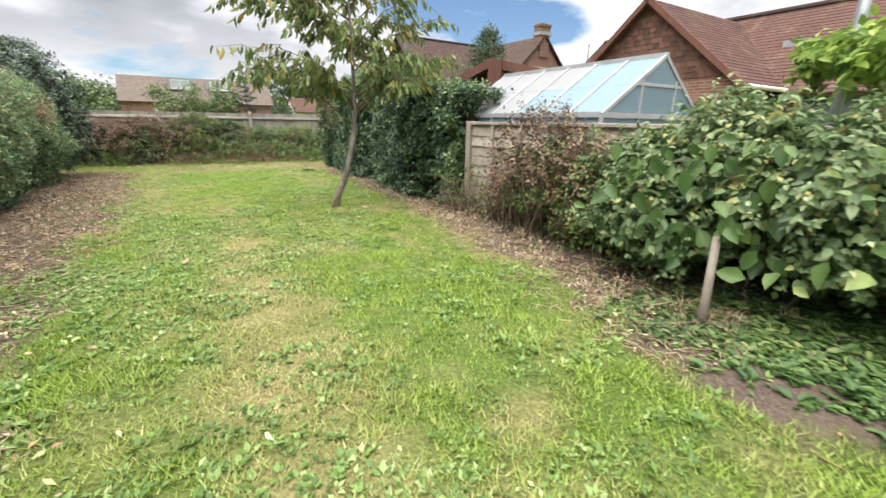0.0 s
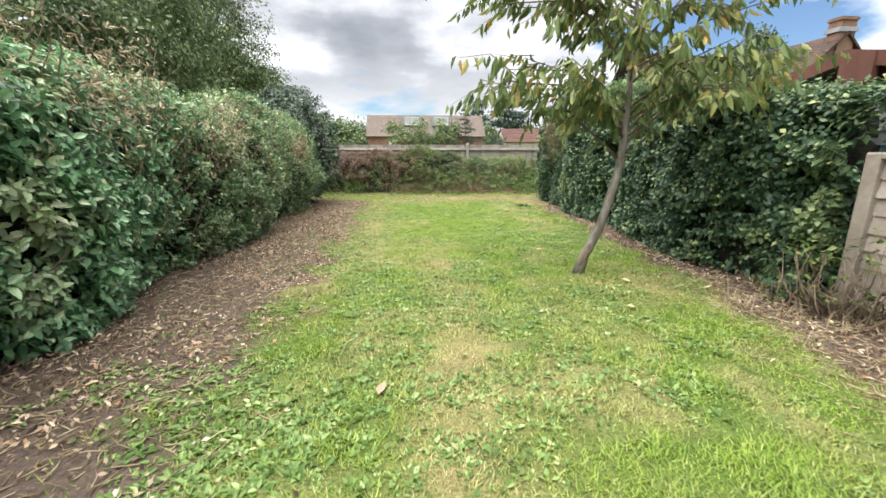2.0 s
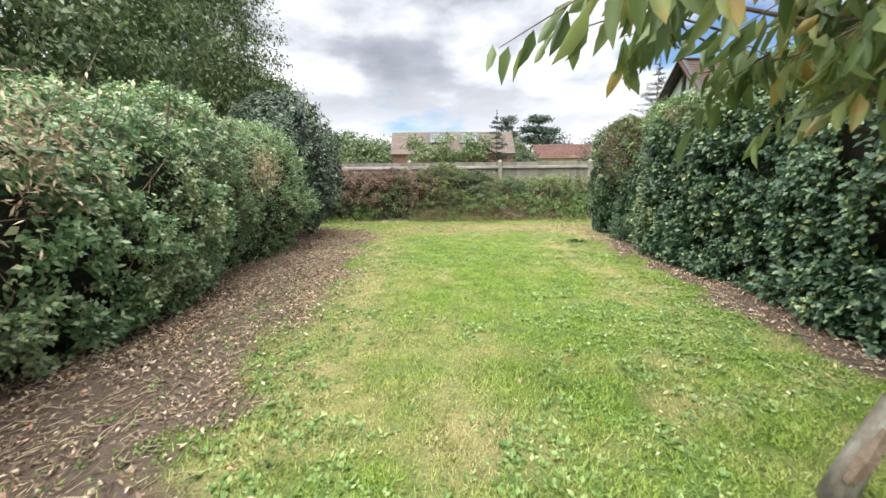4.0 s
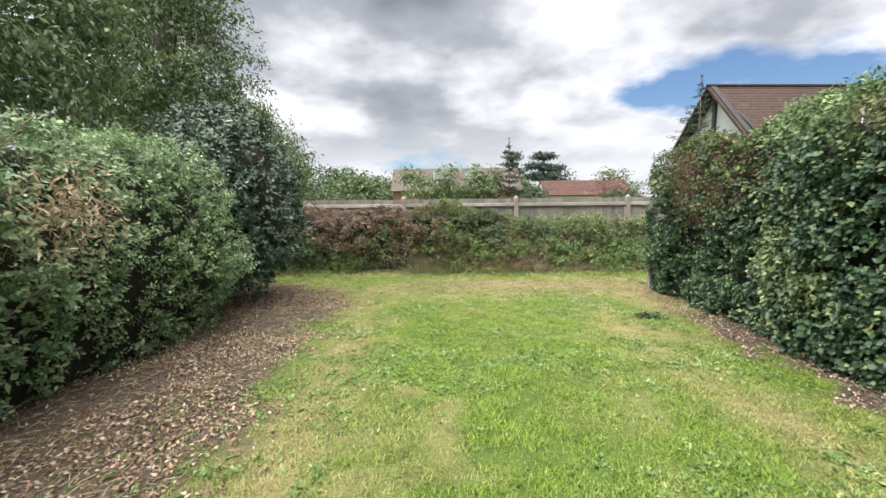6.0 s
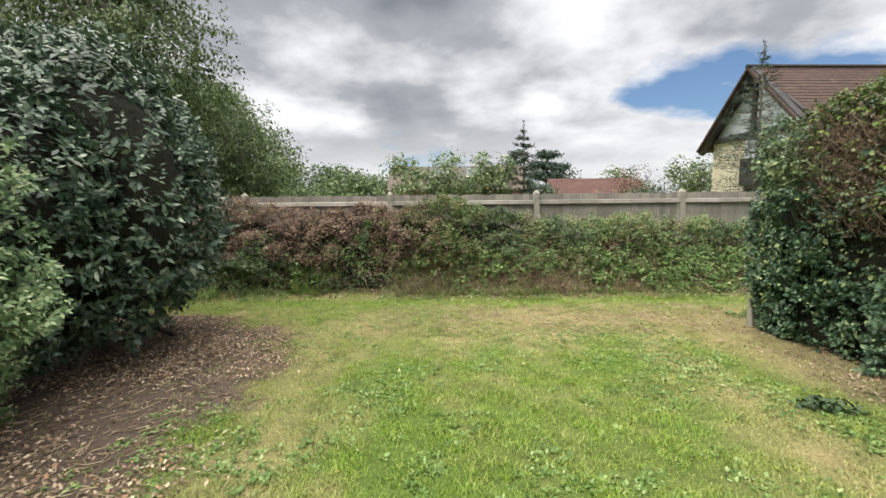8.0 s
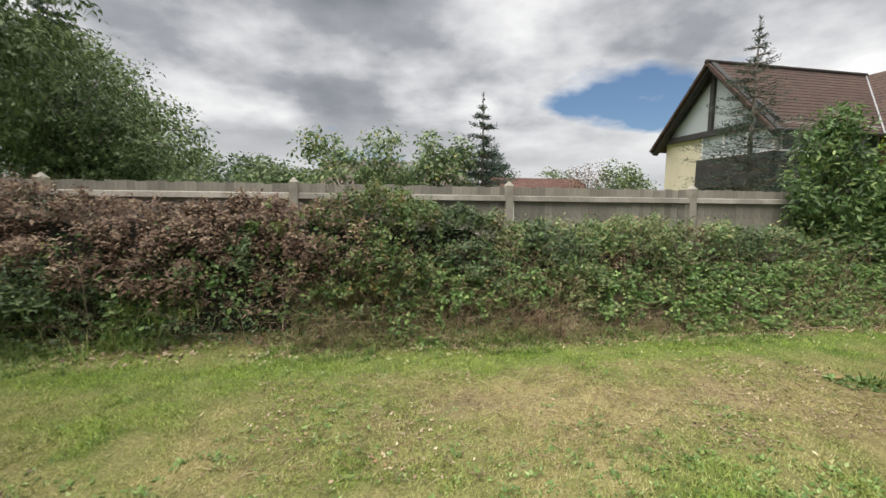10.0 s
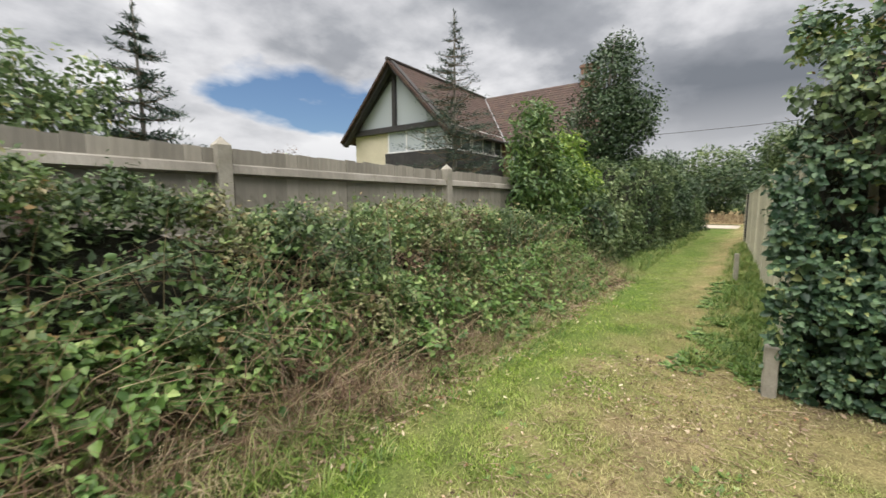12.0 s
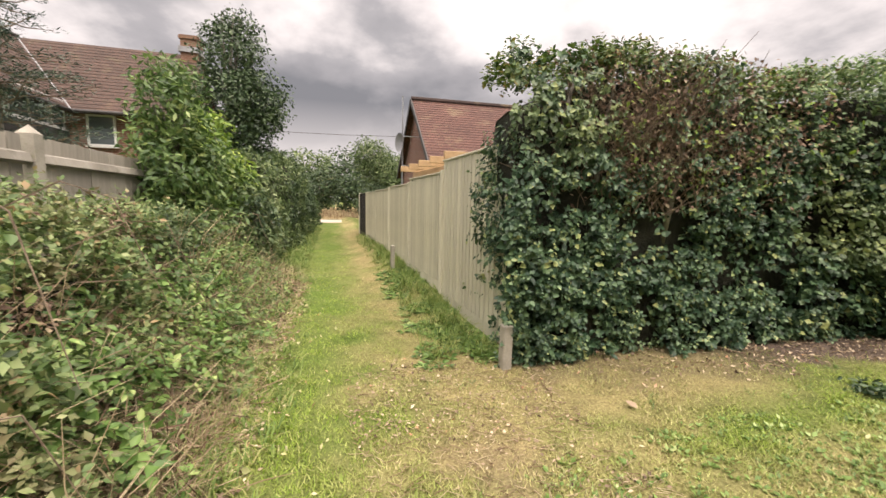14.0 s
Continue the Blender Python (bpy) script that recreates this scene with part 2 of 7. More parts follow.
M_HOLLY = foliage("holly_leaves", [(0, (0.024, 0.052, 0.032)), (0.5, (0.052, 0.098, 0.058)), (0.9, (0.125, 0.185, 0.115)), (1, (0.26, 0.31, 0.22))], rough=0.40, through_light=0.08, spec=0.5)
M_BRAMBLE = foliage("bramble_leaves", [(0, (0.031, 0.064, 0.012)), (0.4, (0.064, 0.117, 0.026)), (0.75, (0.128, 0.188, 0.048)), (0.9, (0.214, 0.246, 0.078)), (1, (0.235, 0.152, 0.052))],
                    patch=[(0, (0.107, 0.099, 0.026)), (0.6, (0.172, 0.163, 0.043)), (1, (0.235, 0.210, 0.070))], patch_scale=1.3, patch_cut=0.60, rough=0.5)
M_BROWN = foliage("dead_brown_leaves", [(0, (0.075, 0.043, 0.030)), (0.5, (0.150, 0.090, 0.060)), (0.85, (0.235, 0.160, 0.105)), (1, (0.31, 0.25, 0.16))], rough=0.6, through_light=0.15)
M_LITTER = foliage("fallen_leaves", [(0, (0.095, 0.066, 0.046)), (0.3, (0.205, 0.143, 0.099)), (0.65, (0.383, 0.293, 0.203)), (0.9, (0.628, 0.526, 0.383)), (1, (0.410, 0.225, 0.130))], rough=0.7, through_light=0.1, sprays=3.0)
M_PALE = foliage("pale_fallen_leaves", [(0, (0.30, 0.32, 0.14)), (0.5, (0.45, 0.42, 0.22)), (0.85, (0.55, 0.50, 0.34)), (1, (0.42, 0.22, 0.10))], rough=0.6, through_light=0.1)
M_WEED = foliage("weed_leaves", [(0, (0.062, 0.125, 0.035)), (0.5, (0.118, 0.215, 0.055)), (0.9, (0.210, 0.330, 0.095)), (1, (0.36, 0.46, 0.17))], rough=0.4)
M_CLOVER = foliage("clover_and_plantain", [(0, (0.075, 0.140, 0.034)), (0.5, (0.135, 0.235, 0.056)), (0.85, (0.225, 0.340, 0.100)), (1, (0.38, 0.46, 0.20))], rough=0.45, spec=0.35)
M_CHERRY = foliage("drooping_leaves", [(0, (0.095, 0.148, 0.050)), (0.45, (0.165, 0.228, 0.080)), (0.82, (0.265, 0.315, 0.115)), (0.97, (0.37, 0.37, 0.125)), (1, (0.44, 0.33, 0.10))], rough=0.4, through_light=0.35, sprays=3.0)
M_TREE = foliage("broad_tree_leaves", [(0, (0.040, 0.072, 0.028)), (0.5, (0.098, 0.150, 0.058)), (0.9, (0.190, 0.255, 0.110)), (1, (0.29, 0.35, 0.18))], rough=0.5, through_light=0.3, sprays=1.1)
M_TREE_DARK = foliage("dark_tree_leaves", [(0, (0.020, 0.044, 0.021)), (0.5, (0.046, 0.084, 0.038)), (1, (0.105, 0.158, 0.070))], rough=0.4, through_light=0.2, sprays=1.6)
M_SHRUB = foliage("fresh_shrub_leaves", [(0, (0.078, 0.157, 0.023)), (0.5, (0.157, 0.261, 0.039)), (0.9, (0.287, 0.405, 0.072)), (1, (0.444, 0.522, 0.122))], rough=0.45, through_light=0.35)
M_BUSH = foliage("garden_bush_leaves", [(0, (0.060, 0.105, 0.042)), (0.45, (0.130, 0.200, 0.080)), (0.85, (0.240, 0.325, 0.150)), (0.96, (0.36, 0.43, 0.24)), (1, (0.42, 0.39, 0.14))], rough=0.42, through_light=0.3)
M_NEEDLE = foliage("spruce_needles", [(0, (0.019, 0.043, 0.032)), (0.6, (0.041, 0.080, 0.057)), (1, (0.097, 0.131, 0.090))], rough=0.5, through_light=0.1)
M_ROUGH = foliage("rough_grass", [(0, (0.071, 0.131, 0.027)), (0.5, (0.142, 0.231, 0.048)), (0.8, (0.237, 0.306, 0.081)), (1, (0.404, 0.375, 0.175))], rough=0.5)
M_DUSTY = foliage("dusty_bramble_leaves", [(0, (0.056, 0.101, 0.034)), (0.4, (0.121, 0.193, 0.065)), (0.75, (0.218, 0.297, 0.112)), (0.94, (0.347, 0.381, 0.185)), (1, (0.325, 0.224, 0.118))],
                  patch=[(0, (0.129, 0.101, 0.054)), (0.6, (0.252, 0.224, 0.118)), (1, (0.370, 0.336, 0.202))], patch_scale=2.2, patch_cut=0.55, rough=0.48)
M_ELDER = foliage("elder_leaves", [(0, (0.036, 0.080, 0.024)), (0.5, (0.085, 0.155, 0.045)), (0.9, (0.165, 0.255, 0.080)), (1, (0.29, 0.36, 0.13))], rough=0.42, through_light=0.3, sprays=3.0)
M_BARK = surface("bark", [(0.3, (0.08, 0.068, 0.055)), (0.5, (0.20, 0.18, 0.15)), (0.7, (0.36, 0.34, 0.30))], 9, 0.9, 60, 0.7, (1, 1, 0.3))
M_TWIG = surface("twigs", [(0.3, (0.10, 0.07, 0.048)), (0.7, (0.27, 0.205, 0.145))], 12, 0.9, 80, 0.5)
M_STRAW = foliage("dry_stems", [(0, (0.16, 0.10, 0.06)), (0.5, (0.30, 0.23, 0.14)), (1, (0.46, 0.38, 0.25))], rough=0.7, through_light=0.05)
# near-black, with the shade deep among the leaves put into the colour
M_CORE = surface("painted_shade_core", [(0.3, (0.012, 0.014, 0.008)), (0.7, (0.035, 0.035, 0.018))], 14, 0.95, 60, 0.9, dist=0.05)
M_FENCE = surface("silvered_fence_timber", [(0.3, (0.26, 0.24, 0.205)), (0.5, (0.40, 0.37, 0.32)), (0.72, (0.51, 0.48, 0.425))], 2.2, 0.85, 45, 0.5, (1, 1, 0.12), piece=0.35, stain=(3.0, 0.58, (0.16, 0.15, 0.10)))
M_PANEL = surface("pale_treated_fence_boards", [(0.3, (0.52, 0.49, 0.37)), (0.5, (0.66, 0.63, 0.50)), (0.72, (0.74, 0.71, 0.58))], 2.0, 0.8, 40, 0.4, (1, 1, 0.1), piece=0.2, stain=(2.0, 0.66, (0.36, 0.37, 0.23)))
M_RAIL_OLD = surface("grey_brown_lap_panel", [(0.3, (0.29, 0.24, 0.20)), (0.5, (0.41, 0.35, 0.30)), (0.72, (0.52, 0.465, 0.41))], 3, 0.9, 30, 0.5, (1, 0.2, 1), piece=0.2, stain=(4.0, 0.6, (0.28, 0.24, 0.18)))
M_TILE_FAR = tiles_look("grey_brown_far_tiles", (0.16, 0.125, 0.105), (0.21, 0.165, 0.14), (0.08, 0.065, 0.055), 0.3, 0.2)
M_OCHRE = tiles_look("brown_brick", (0.20, 0.095, 0.062), (0.26, 0.135, 0.085), (0.27, 0.22, 0.17), 0.225, 0.075)
M_CONCRETE = surface("weathered_concrete", [(0.3, (0.28, 0.26, 0.22)), (0.7, (0.46, 0.43, 0.37))], 4, 0.9, 70, 0.4, stain=(5.0, 0.58, (0.22, 0.22, 0.14)))
M_BRICK = tiles_look("red_brick", (0.19, 0.078, 0.055), (0.27, 0.125, 0.09), (0.34, 0.29, 0.25), 0.225, 0.075)
M_TILE_C = tiles_look("brown_roof_tiles", (0.066, 0.037, 0.029), (0.105, 0.056, 0.042), (0.028, 0.02, 0.016), 0.17, 0.1, moss=(0.13, 0.11, 0.06))
M_TILE_D = tiles_look("red_clay_roof_tiles", (0.105, 0.044, 0.035), (0.150, 0.066, 0.050), (0.035, 0.018, 0.015), 0.17, 0.1, moss=(0.22, 0.17, 0.10))
M_HUNG = surface("hung_clay_tiles", [(0.3, (0.13, 0.055, 0.042)), (0.7, (0.27, 0.135, 0.10))], 3, 0.8, 50, 0.4, piece=0.6)
M_CREAM = surface("cream_render", [(0.3, (0.60, 0.54, 0.40)), (0.7, (0.70, 0.64, 0.49))], 1.2, 0.85, 60, 0.2)
M_DARKWOOD = surface("dark_stained_timber", [(0.3, (0.02, 0.019, 0.02)), (0.7, (0.055, 0.05, 0.05))], 3, 0.6, 50, 0.3)
M_WHITE = surface("white_painted_frame", [(0.3, (0.70, 0.70, 0.69)), (0.7, (0.80, 0.80, 0.79))], 2, 0.5, 50, 0.1)
M_OAK = surface("new_oak_beam", [(0.3, (0.38, 0.24, 0.12)), (0.7, (0.55, 0.37, 0.20))], 4, 0.7, 40, 0.4, (0.2, 1, 1))
M_SHED = surface("red_brown_stained_boards", [(0.3, (0.12, 0.046, 0.032)), (0.7, (0.19, 0.08, 0.055))], 3, 0.75, 40, 0.4, (1, 1, 0.2))
M_METAL = surface("galvanised_steel", [(0.3, (0.36, 0.38, 0.41)), (0.7, (0.50, 0.52, 0.55))], 6, 0.45, 60, 0.1, metal=0.7)
M_ALU = surface("dull_aluminium", [(0.3, (0.45, 0.47, 0.50)), (0.7, (0.60, 0.62, 0.65))], 6, 0.5, 60, 0.1, metal=0.5)
M_LEAD = surface("lead_flashing", [(0.3, (0.26, 0.27, 0.29)), (0.7, (0.36, 0.37, 0.39))], 5, 0.6, 60, 0.2)
M_GLASS = glass_look("window_glass", (0.10, 0.12, 0.13), 0.05, 0.0)
M_GLAZE = glass_look("pale_gable_glazing", (0.40, 0.44, 0.46), 0.15, 0.0)
M_GREENGLASS = glass_look("bluish_greenhouse_glass", (0.25, 0.36, 0.42), 0.2, 0.45)
M_POLY = glass_look("whitened_greenhouse_glass", (0.31, 0.32, 0.33), 0.3, 0.4)
M_STONE = surface("pale_track_stone", [(0.3, (0.42, 0.36, 0.28)), (0.7, (0.58, 0.52, 0.43))], 2, 0.9, 40, 0.4)
M_PLASTIC = surface("grey_dish_steel", [(0.3, (0.24, 0.25, 0.27)), (0.7, (0.32, 0.33, 0.35))], 5, 0.5, 60, 0.1)


# ---- building helpers ----
RNG = np.random.default_rng(7)


def lift(x, y):
    """Height of the ground: the garden falls gently to the track at the end."""
    x, y = np.asarray(x, float), np.asarray(y, float)
    z = 0.0387 * np.clip(9.2 - y, 0, 14)
    bank = np.clip((x - 2.5) / 1.0, 0, 1) * np.clip((0.2 - y) / 1.0, 0, 1) * 0.12
    verge = 0.16 * np.clip((x - 5.5) / 3, 0, 1) * np.exp(-((y - 9.6) / 0.45) ** 2)
    near = np.clip(1 - (np.abs(x) - 30) / 20, 0, 1) * np.clip(1 - (np.abs(y) - 30) / 20, 0, 1)
    return z * np.clip(1 - (np.abs(x) - 30) / 30, 0, 1) + (bank + verge + 0.012 * np.sin(x * 2.3 + 1) * np.sin(y * 1.9) + 0.008 * np.sin(x * 5.1) * np.cos(y * 4.3)) * near


def hash3(i, j, k):
    h = (i * 73856093) ^ (j * 19349663) ^ (k * 83492791)
    h = (h ^ (h >> 13)) * 1274126177
    return ((h & 0xFFFF) / 65535.0)


def vnoise(p, scale):
    """Smooth value noise, 0 to 1, for an array of points."""
    q = np.asarray(p, float) * scale + 1000.0
    i = np.floor(q).astype(np.int64)
    f = q - i
    f = f * f * (3 - 2 * f)
    out = 0
    for dx in (0, 1):
        for dy in (0, 1):
            for dz in (0, 1):
                w = (f[:, 0] if dx else 1 - f[:, 0]) * (f[:, 1] if dy else 1 - f[:, 1]) * (f[:, 2] if dz else 1 - f[:, 2])
                out = out + w * hash3(i[:, 0] + dx, i[:, 1] + dy, i[:, 2] + dz)
    return out


def unit(a):
    return a / np.maximum(np.linalg.norm(a, axis=-1, keepdims=True), 1e-9)


def fast_mesh(name, verts, faces, mat, smooth=False, attr=None):
    me = bpy.data.meshes.new(name)
    n, (m, k) = len(verts), faces.shape
    me.vertices.add(n)
    me.vertices.foreach_set("co", np.ascontiguousarray(verts, np.float32).ravel())
    me.loops.add(m * k)
    me.loops.foreach_set("vertex_index", np.ascontiguousarray(faces, np.int32).ravel())
    me.polygons.add(m)
    me.polygons.foreach_set("loop_start", np.arange(0, m * k, k, dtype=np.int32))
    if smooth:
        me.polygons.foreach_set("use_smooth", np.ones(m, bool))
    me.update(calc_edges=True)
    for key, val in (attr or {}).items():
        a = me.attributes.new(key, "FLOAT", "POINT")
        a.data.foreach_set("value", np.ascontiguousarray(val, np.float32))
    me.materials.append(mat)
    return me


def thing(name, x, y, z, rz, label, category, group="", kind=""):
    ob = new(name)
    ob.matrix_basis = pose(x, y, z, 0, 0, rz)
    ob.empty_display_size = 0.1
    return tagged(ob, label, category, group, kind)


def attach(name, me, parent, label="", m=None):
    ob = new(name, me)
    ob.parent = parent
    if m is not None:
        ob.matrix_basis = m
    if label:
        tagged(ob, label)
    return ob


class Geo:
    """Collects faces of one mesh; gives them a uv in metres along the face."""

    def __init__(self):
        self.v, self.f = [], []

    def quad(self, *pts):
        i = len(self.v)
        self.v += [tuple(p) for p in pts]
        self.f.append(tuple(range(i, i + len(pts))))
        return self

    def box(self, x0, y0, z0, x1, y1, z1, m=None):
        c = [Vector((x, y, z)) for z in (z0, z1) for x, y in ((x0, y0), (x1, y0), (x1, y1), (x0, y1))]
        if m is not None:
            c = [m @ p for p in c]
        i = len(self.v)
        self.v += [tuple(p) for p in c]
        self.f += [tuple(i + k for k in q) for q in ((0, 3, 2, 1), (4, 5, 6, 7), (0, 1, 5, 4), (1, 2, 6, 5), (2, 3, 7, 6), (3, 0, 4, 7))]
        return self

    def beam(self, a, b, w, h):
        """A squared bar from a to b."""
        a, b = Vector(a), Vector(b)
        m = Matrix.Translation(a) @ (b - a).to_track_quat("Z", "Y").to_matrix().to_4x4()
        return self.box(-w / 2, -h / 2, 0, w / 2, h / 2, (b - a).length, m)

    def tube(self, pts, radii, sides=6):
        pts = [Vector(p) for p in pts]
        rings = []
        for k, p in enumerate(pts):
            d = (pts[min(k + 1, len(pts) - 1)] - pts[max(k - 1, 0)]).normalized()
            a = d.orthogonal().normalized()
            b = d.cross(a)
            i = len(self.v)
            self.v += [tuple(p + (a * math.cos(2 * math.pi * s / sides) + b * math.sin(2 * math.pi * s / sides)) * radii[k]) for s in range(sides)]
            rings.append(i)
        for r0, r1 in zip(rings, rings[1:]):
            for s in range(sides):
                t = (s + 1) % sides
                self.f.append((r0 + s, r0 + t, r1 + t, r1 + s))
        self.f.append(tuple(rings[-1] + s for s in range(sides)))
        self.f.append(tuple(rings[0] + s for s in reversed(range(sides))))
        return self

    def mesh(self, name, mat, bevel=0.0, smooth=False, uv=False):
        me = bpy.data.meshes.new(name)
        me.from_pydata(self.v, [], self.f)
        if bevel:
            bm = bmesh.new()
            bm.from_mesh(me)
            bmesh.ops.bevel(bm, geom=bm.edges[:], offset=bevel, segments=1, affect="EDGES")
            bm.to_mesh(me)
            bm.free()
        if uv:
            lay = me.uv_layers.new(name="uv")
            for p in me.polygons:
                nrm = p.normal
                a = Vector((-nrm.y, nrm.x, 0))
                a = a.normalized() if a.length > 1e-4 else Vector((1, 0, 0))
                b = nrm.cross(a)
                for li in p.loop_indices:
                    co = me.vertices[me.loops[li].vertex_index].co
                    lay.data[li].uv = (co.dot(a), co.dot(b))
        if smooth:
            me.polygons.foreach_set("use_smooth", [True] * len(me.polygons))
        me.update()
        me.materials.append(mat)
        return me


def part(name, geo, mat, parent, label="", bevel=0.0, smooth=False, uv=False):
    return attach(name, geo.mesh(name, mat, bevel, smooth, uv), parent, label)


# ---- leaves ----
def leaf_arrays(p, d, u, length, width, fold=0.3, bend=0.25):
    """Oval leaves, folded along the midrib and bent at the tip; two quads each."""
    n = len(p)
    s = unit(np.cross(d, u))
    L, W = np.asarray(length).reshape(-1, 1) * np.ones((n, 1)), np.asarray(width).reshape(-1, 1) * np.ones((n, 1))
    up = u * (fold * W / 2)
    v = np.empty((n, 6, 3))
    v[:, 0] = p
    v[:, 1] = p + d * L * 0.32 + s * W * 0.5 + up
    v[:, 2] = p + d * L * 0.70 + s * W * 0.36 + up * 0.7 - u * L * bend * 0.35
    v[:, 3] = p + d * L - u * L * bend
    v[:, 4] = p + d * L * 0.70 - s * W * 0.36 + up * 0.7 - u * L * bend * 0.35
    v[:, 5] = p + d * L * 0.32 - s * W * 0.5 + up
    i = (np.arange(n) * 6)[:, None]
    f = np.concatenate([i + np.array([[0, 3, 2, 1]]), i + np.array([[0, 5, 4, 3]])], 1).reshape(-1, 4)
    return v.reshape(-1, 3), f


def kite_arrays(p, d, u, length, width):
    """Narrow pointed leaves or needles; two triangles each."""
    n = len(p)
    s = unit(np.cross(d, u))
    L, W = np.asarray(length).reshape(-1, 1) * np.ones((n, 1)), np.asarray(width).reshape(-1, 1) * np.ones((n, 1))
    v = np.empty((n, 4, 3))
    v[:, 0] = p
    v[:, 1] = p + d * L * 0.42 + s * W * 0.5 + u * W * 0.15
    v[:, 2] = p + d * L
    v[:, 3] = p + d * L * 0.42 - s * W * 0.5 + u * W * 0.15
    i = (np.arange(n) * 4)[:, None]
    f = np.concatenate([i + np.array([[0, 2, 1]]), i + np.array([[0, 3, 2]])], 1).reshape(-1, 3)
    return v.reshape(-1, 3), f


def facing(nrm, spread=0.7, droop=0.35, rise=0.25):
    """Leaf directions and normals for leaves that look outwards from a surface."""
    n = len(nrm)
    u = unit(nrm + RNG.normal(0, spread, (n, 3)) + np.array([0, 0, rise]))
    r = RNG.normal(0, 1, (n, 3)) + np.array([0, 0, -droop * 2])
    d = unit(r - u * np.sum(r * u, 1, keepdims=True))
    return d, u


def leaf_part(name, p, nrm, size, mat, parent, label="", aspect=0.55, spread=0.7, droop=0.35, kite=False, vary=0.35, rise=0.25):
    d, u = facing(nrm, spread, droop, rise)
    L = size * (1 + RNG.uniform(-vary, vary, len(p)))
    v, f = (kite_arrays if kite else leaf_arrays)(p, d, u, L, L * aspect)
    return attach(name, fast_mesh(name, v, f, mat), parent, label)


def sprig_part(name, p, nrm, per, reach, size, mat, parent, label="", aspect=0.55, droop=0.3, kite=False, loose=0.45):
    """Leaves set alternately along short shoots that grow outwards, so that they stand in sprays with gaps between."""
    k = RNG.choice(len(p), max(1, len(p) // per), replace=False)
    c, m = p[k], nrm[k]
    n = len(c)
    axis = unit(m * 0.8 + RNG.normal(0, loose, (n, 3)) + np.array([0, 0, 0.25]))
    a = unit(np.cross(axis, RNG.normal(0, 1, (n, 3))))
    b = np.cross(axis, a)
    long = reach * RNG.uniform(0.5, 1.4, n)
    big = size * RNG.uniform(0.62, 1.42, n)
    f = (np.tile(np.arange(per), n) + RNG.random(n * per)) / per
    ang = np.tile(np.arange(per) * 2.4, n) + RNG.normal(0, 0.4, n * per)
    axis, a, b, m = (np.repeat(q, per, 0) for q in (axis, a, b, m))
    radial = a * np.cos(ang)[:, None] + b * np.sin(ang)[:, None]
    pos = np.repeat(c, per, 0) + axis * (np.repeat(long, per) * (f - 0.45))[:, None] + RNG.normal(0, 0.006, (n * per, 3))
    d = unit(axis * (0.25 + 0.6 * f)[:, None] + radial + np.array([0, 0, -droop]))
    u = axis * 0.7 + m * 0.6 + np.array([0, 0, 0.55]) + RNG.normal(0, 0.25, (n * per, 3))
    u = unit(u - d * np.sum(u * d, 1, keepdims=True))
    L = np.repeat(big, per) * (1.1 - 0.35 * f) * RNG.uniform(0.8, 1.2, n * per)
    v, fc = (kite_arrays if kite else leaf_arrays)(pos, d, u, L, L * aspect)
    return attach(name, fast_mesh(name, v, fc, mat), parent, label)


# ---- hedges ----
def profile(power, under, steps=80):
    """Cross-section of a clipped hedge, half width 1 and height 1, from the front foot over the top to the back foot."""
    th = np.linspace(0, math.pi, steps)
    c, s = np.cos(th), np.sin(th)
    x = np.sign(c) * np.abs(c) ** (2 / power)
    z = np.abs(s) ** (2 / power)
    x = x * (1 - under * np.clip(1 - z / 0.35, 0, 1))
    return x, z


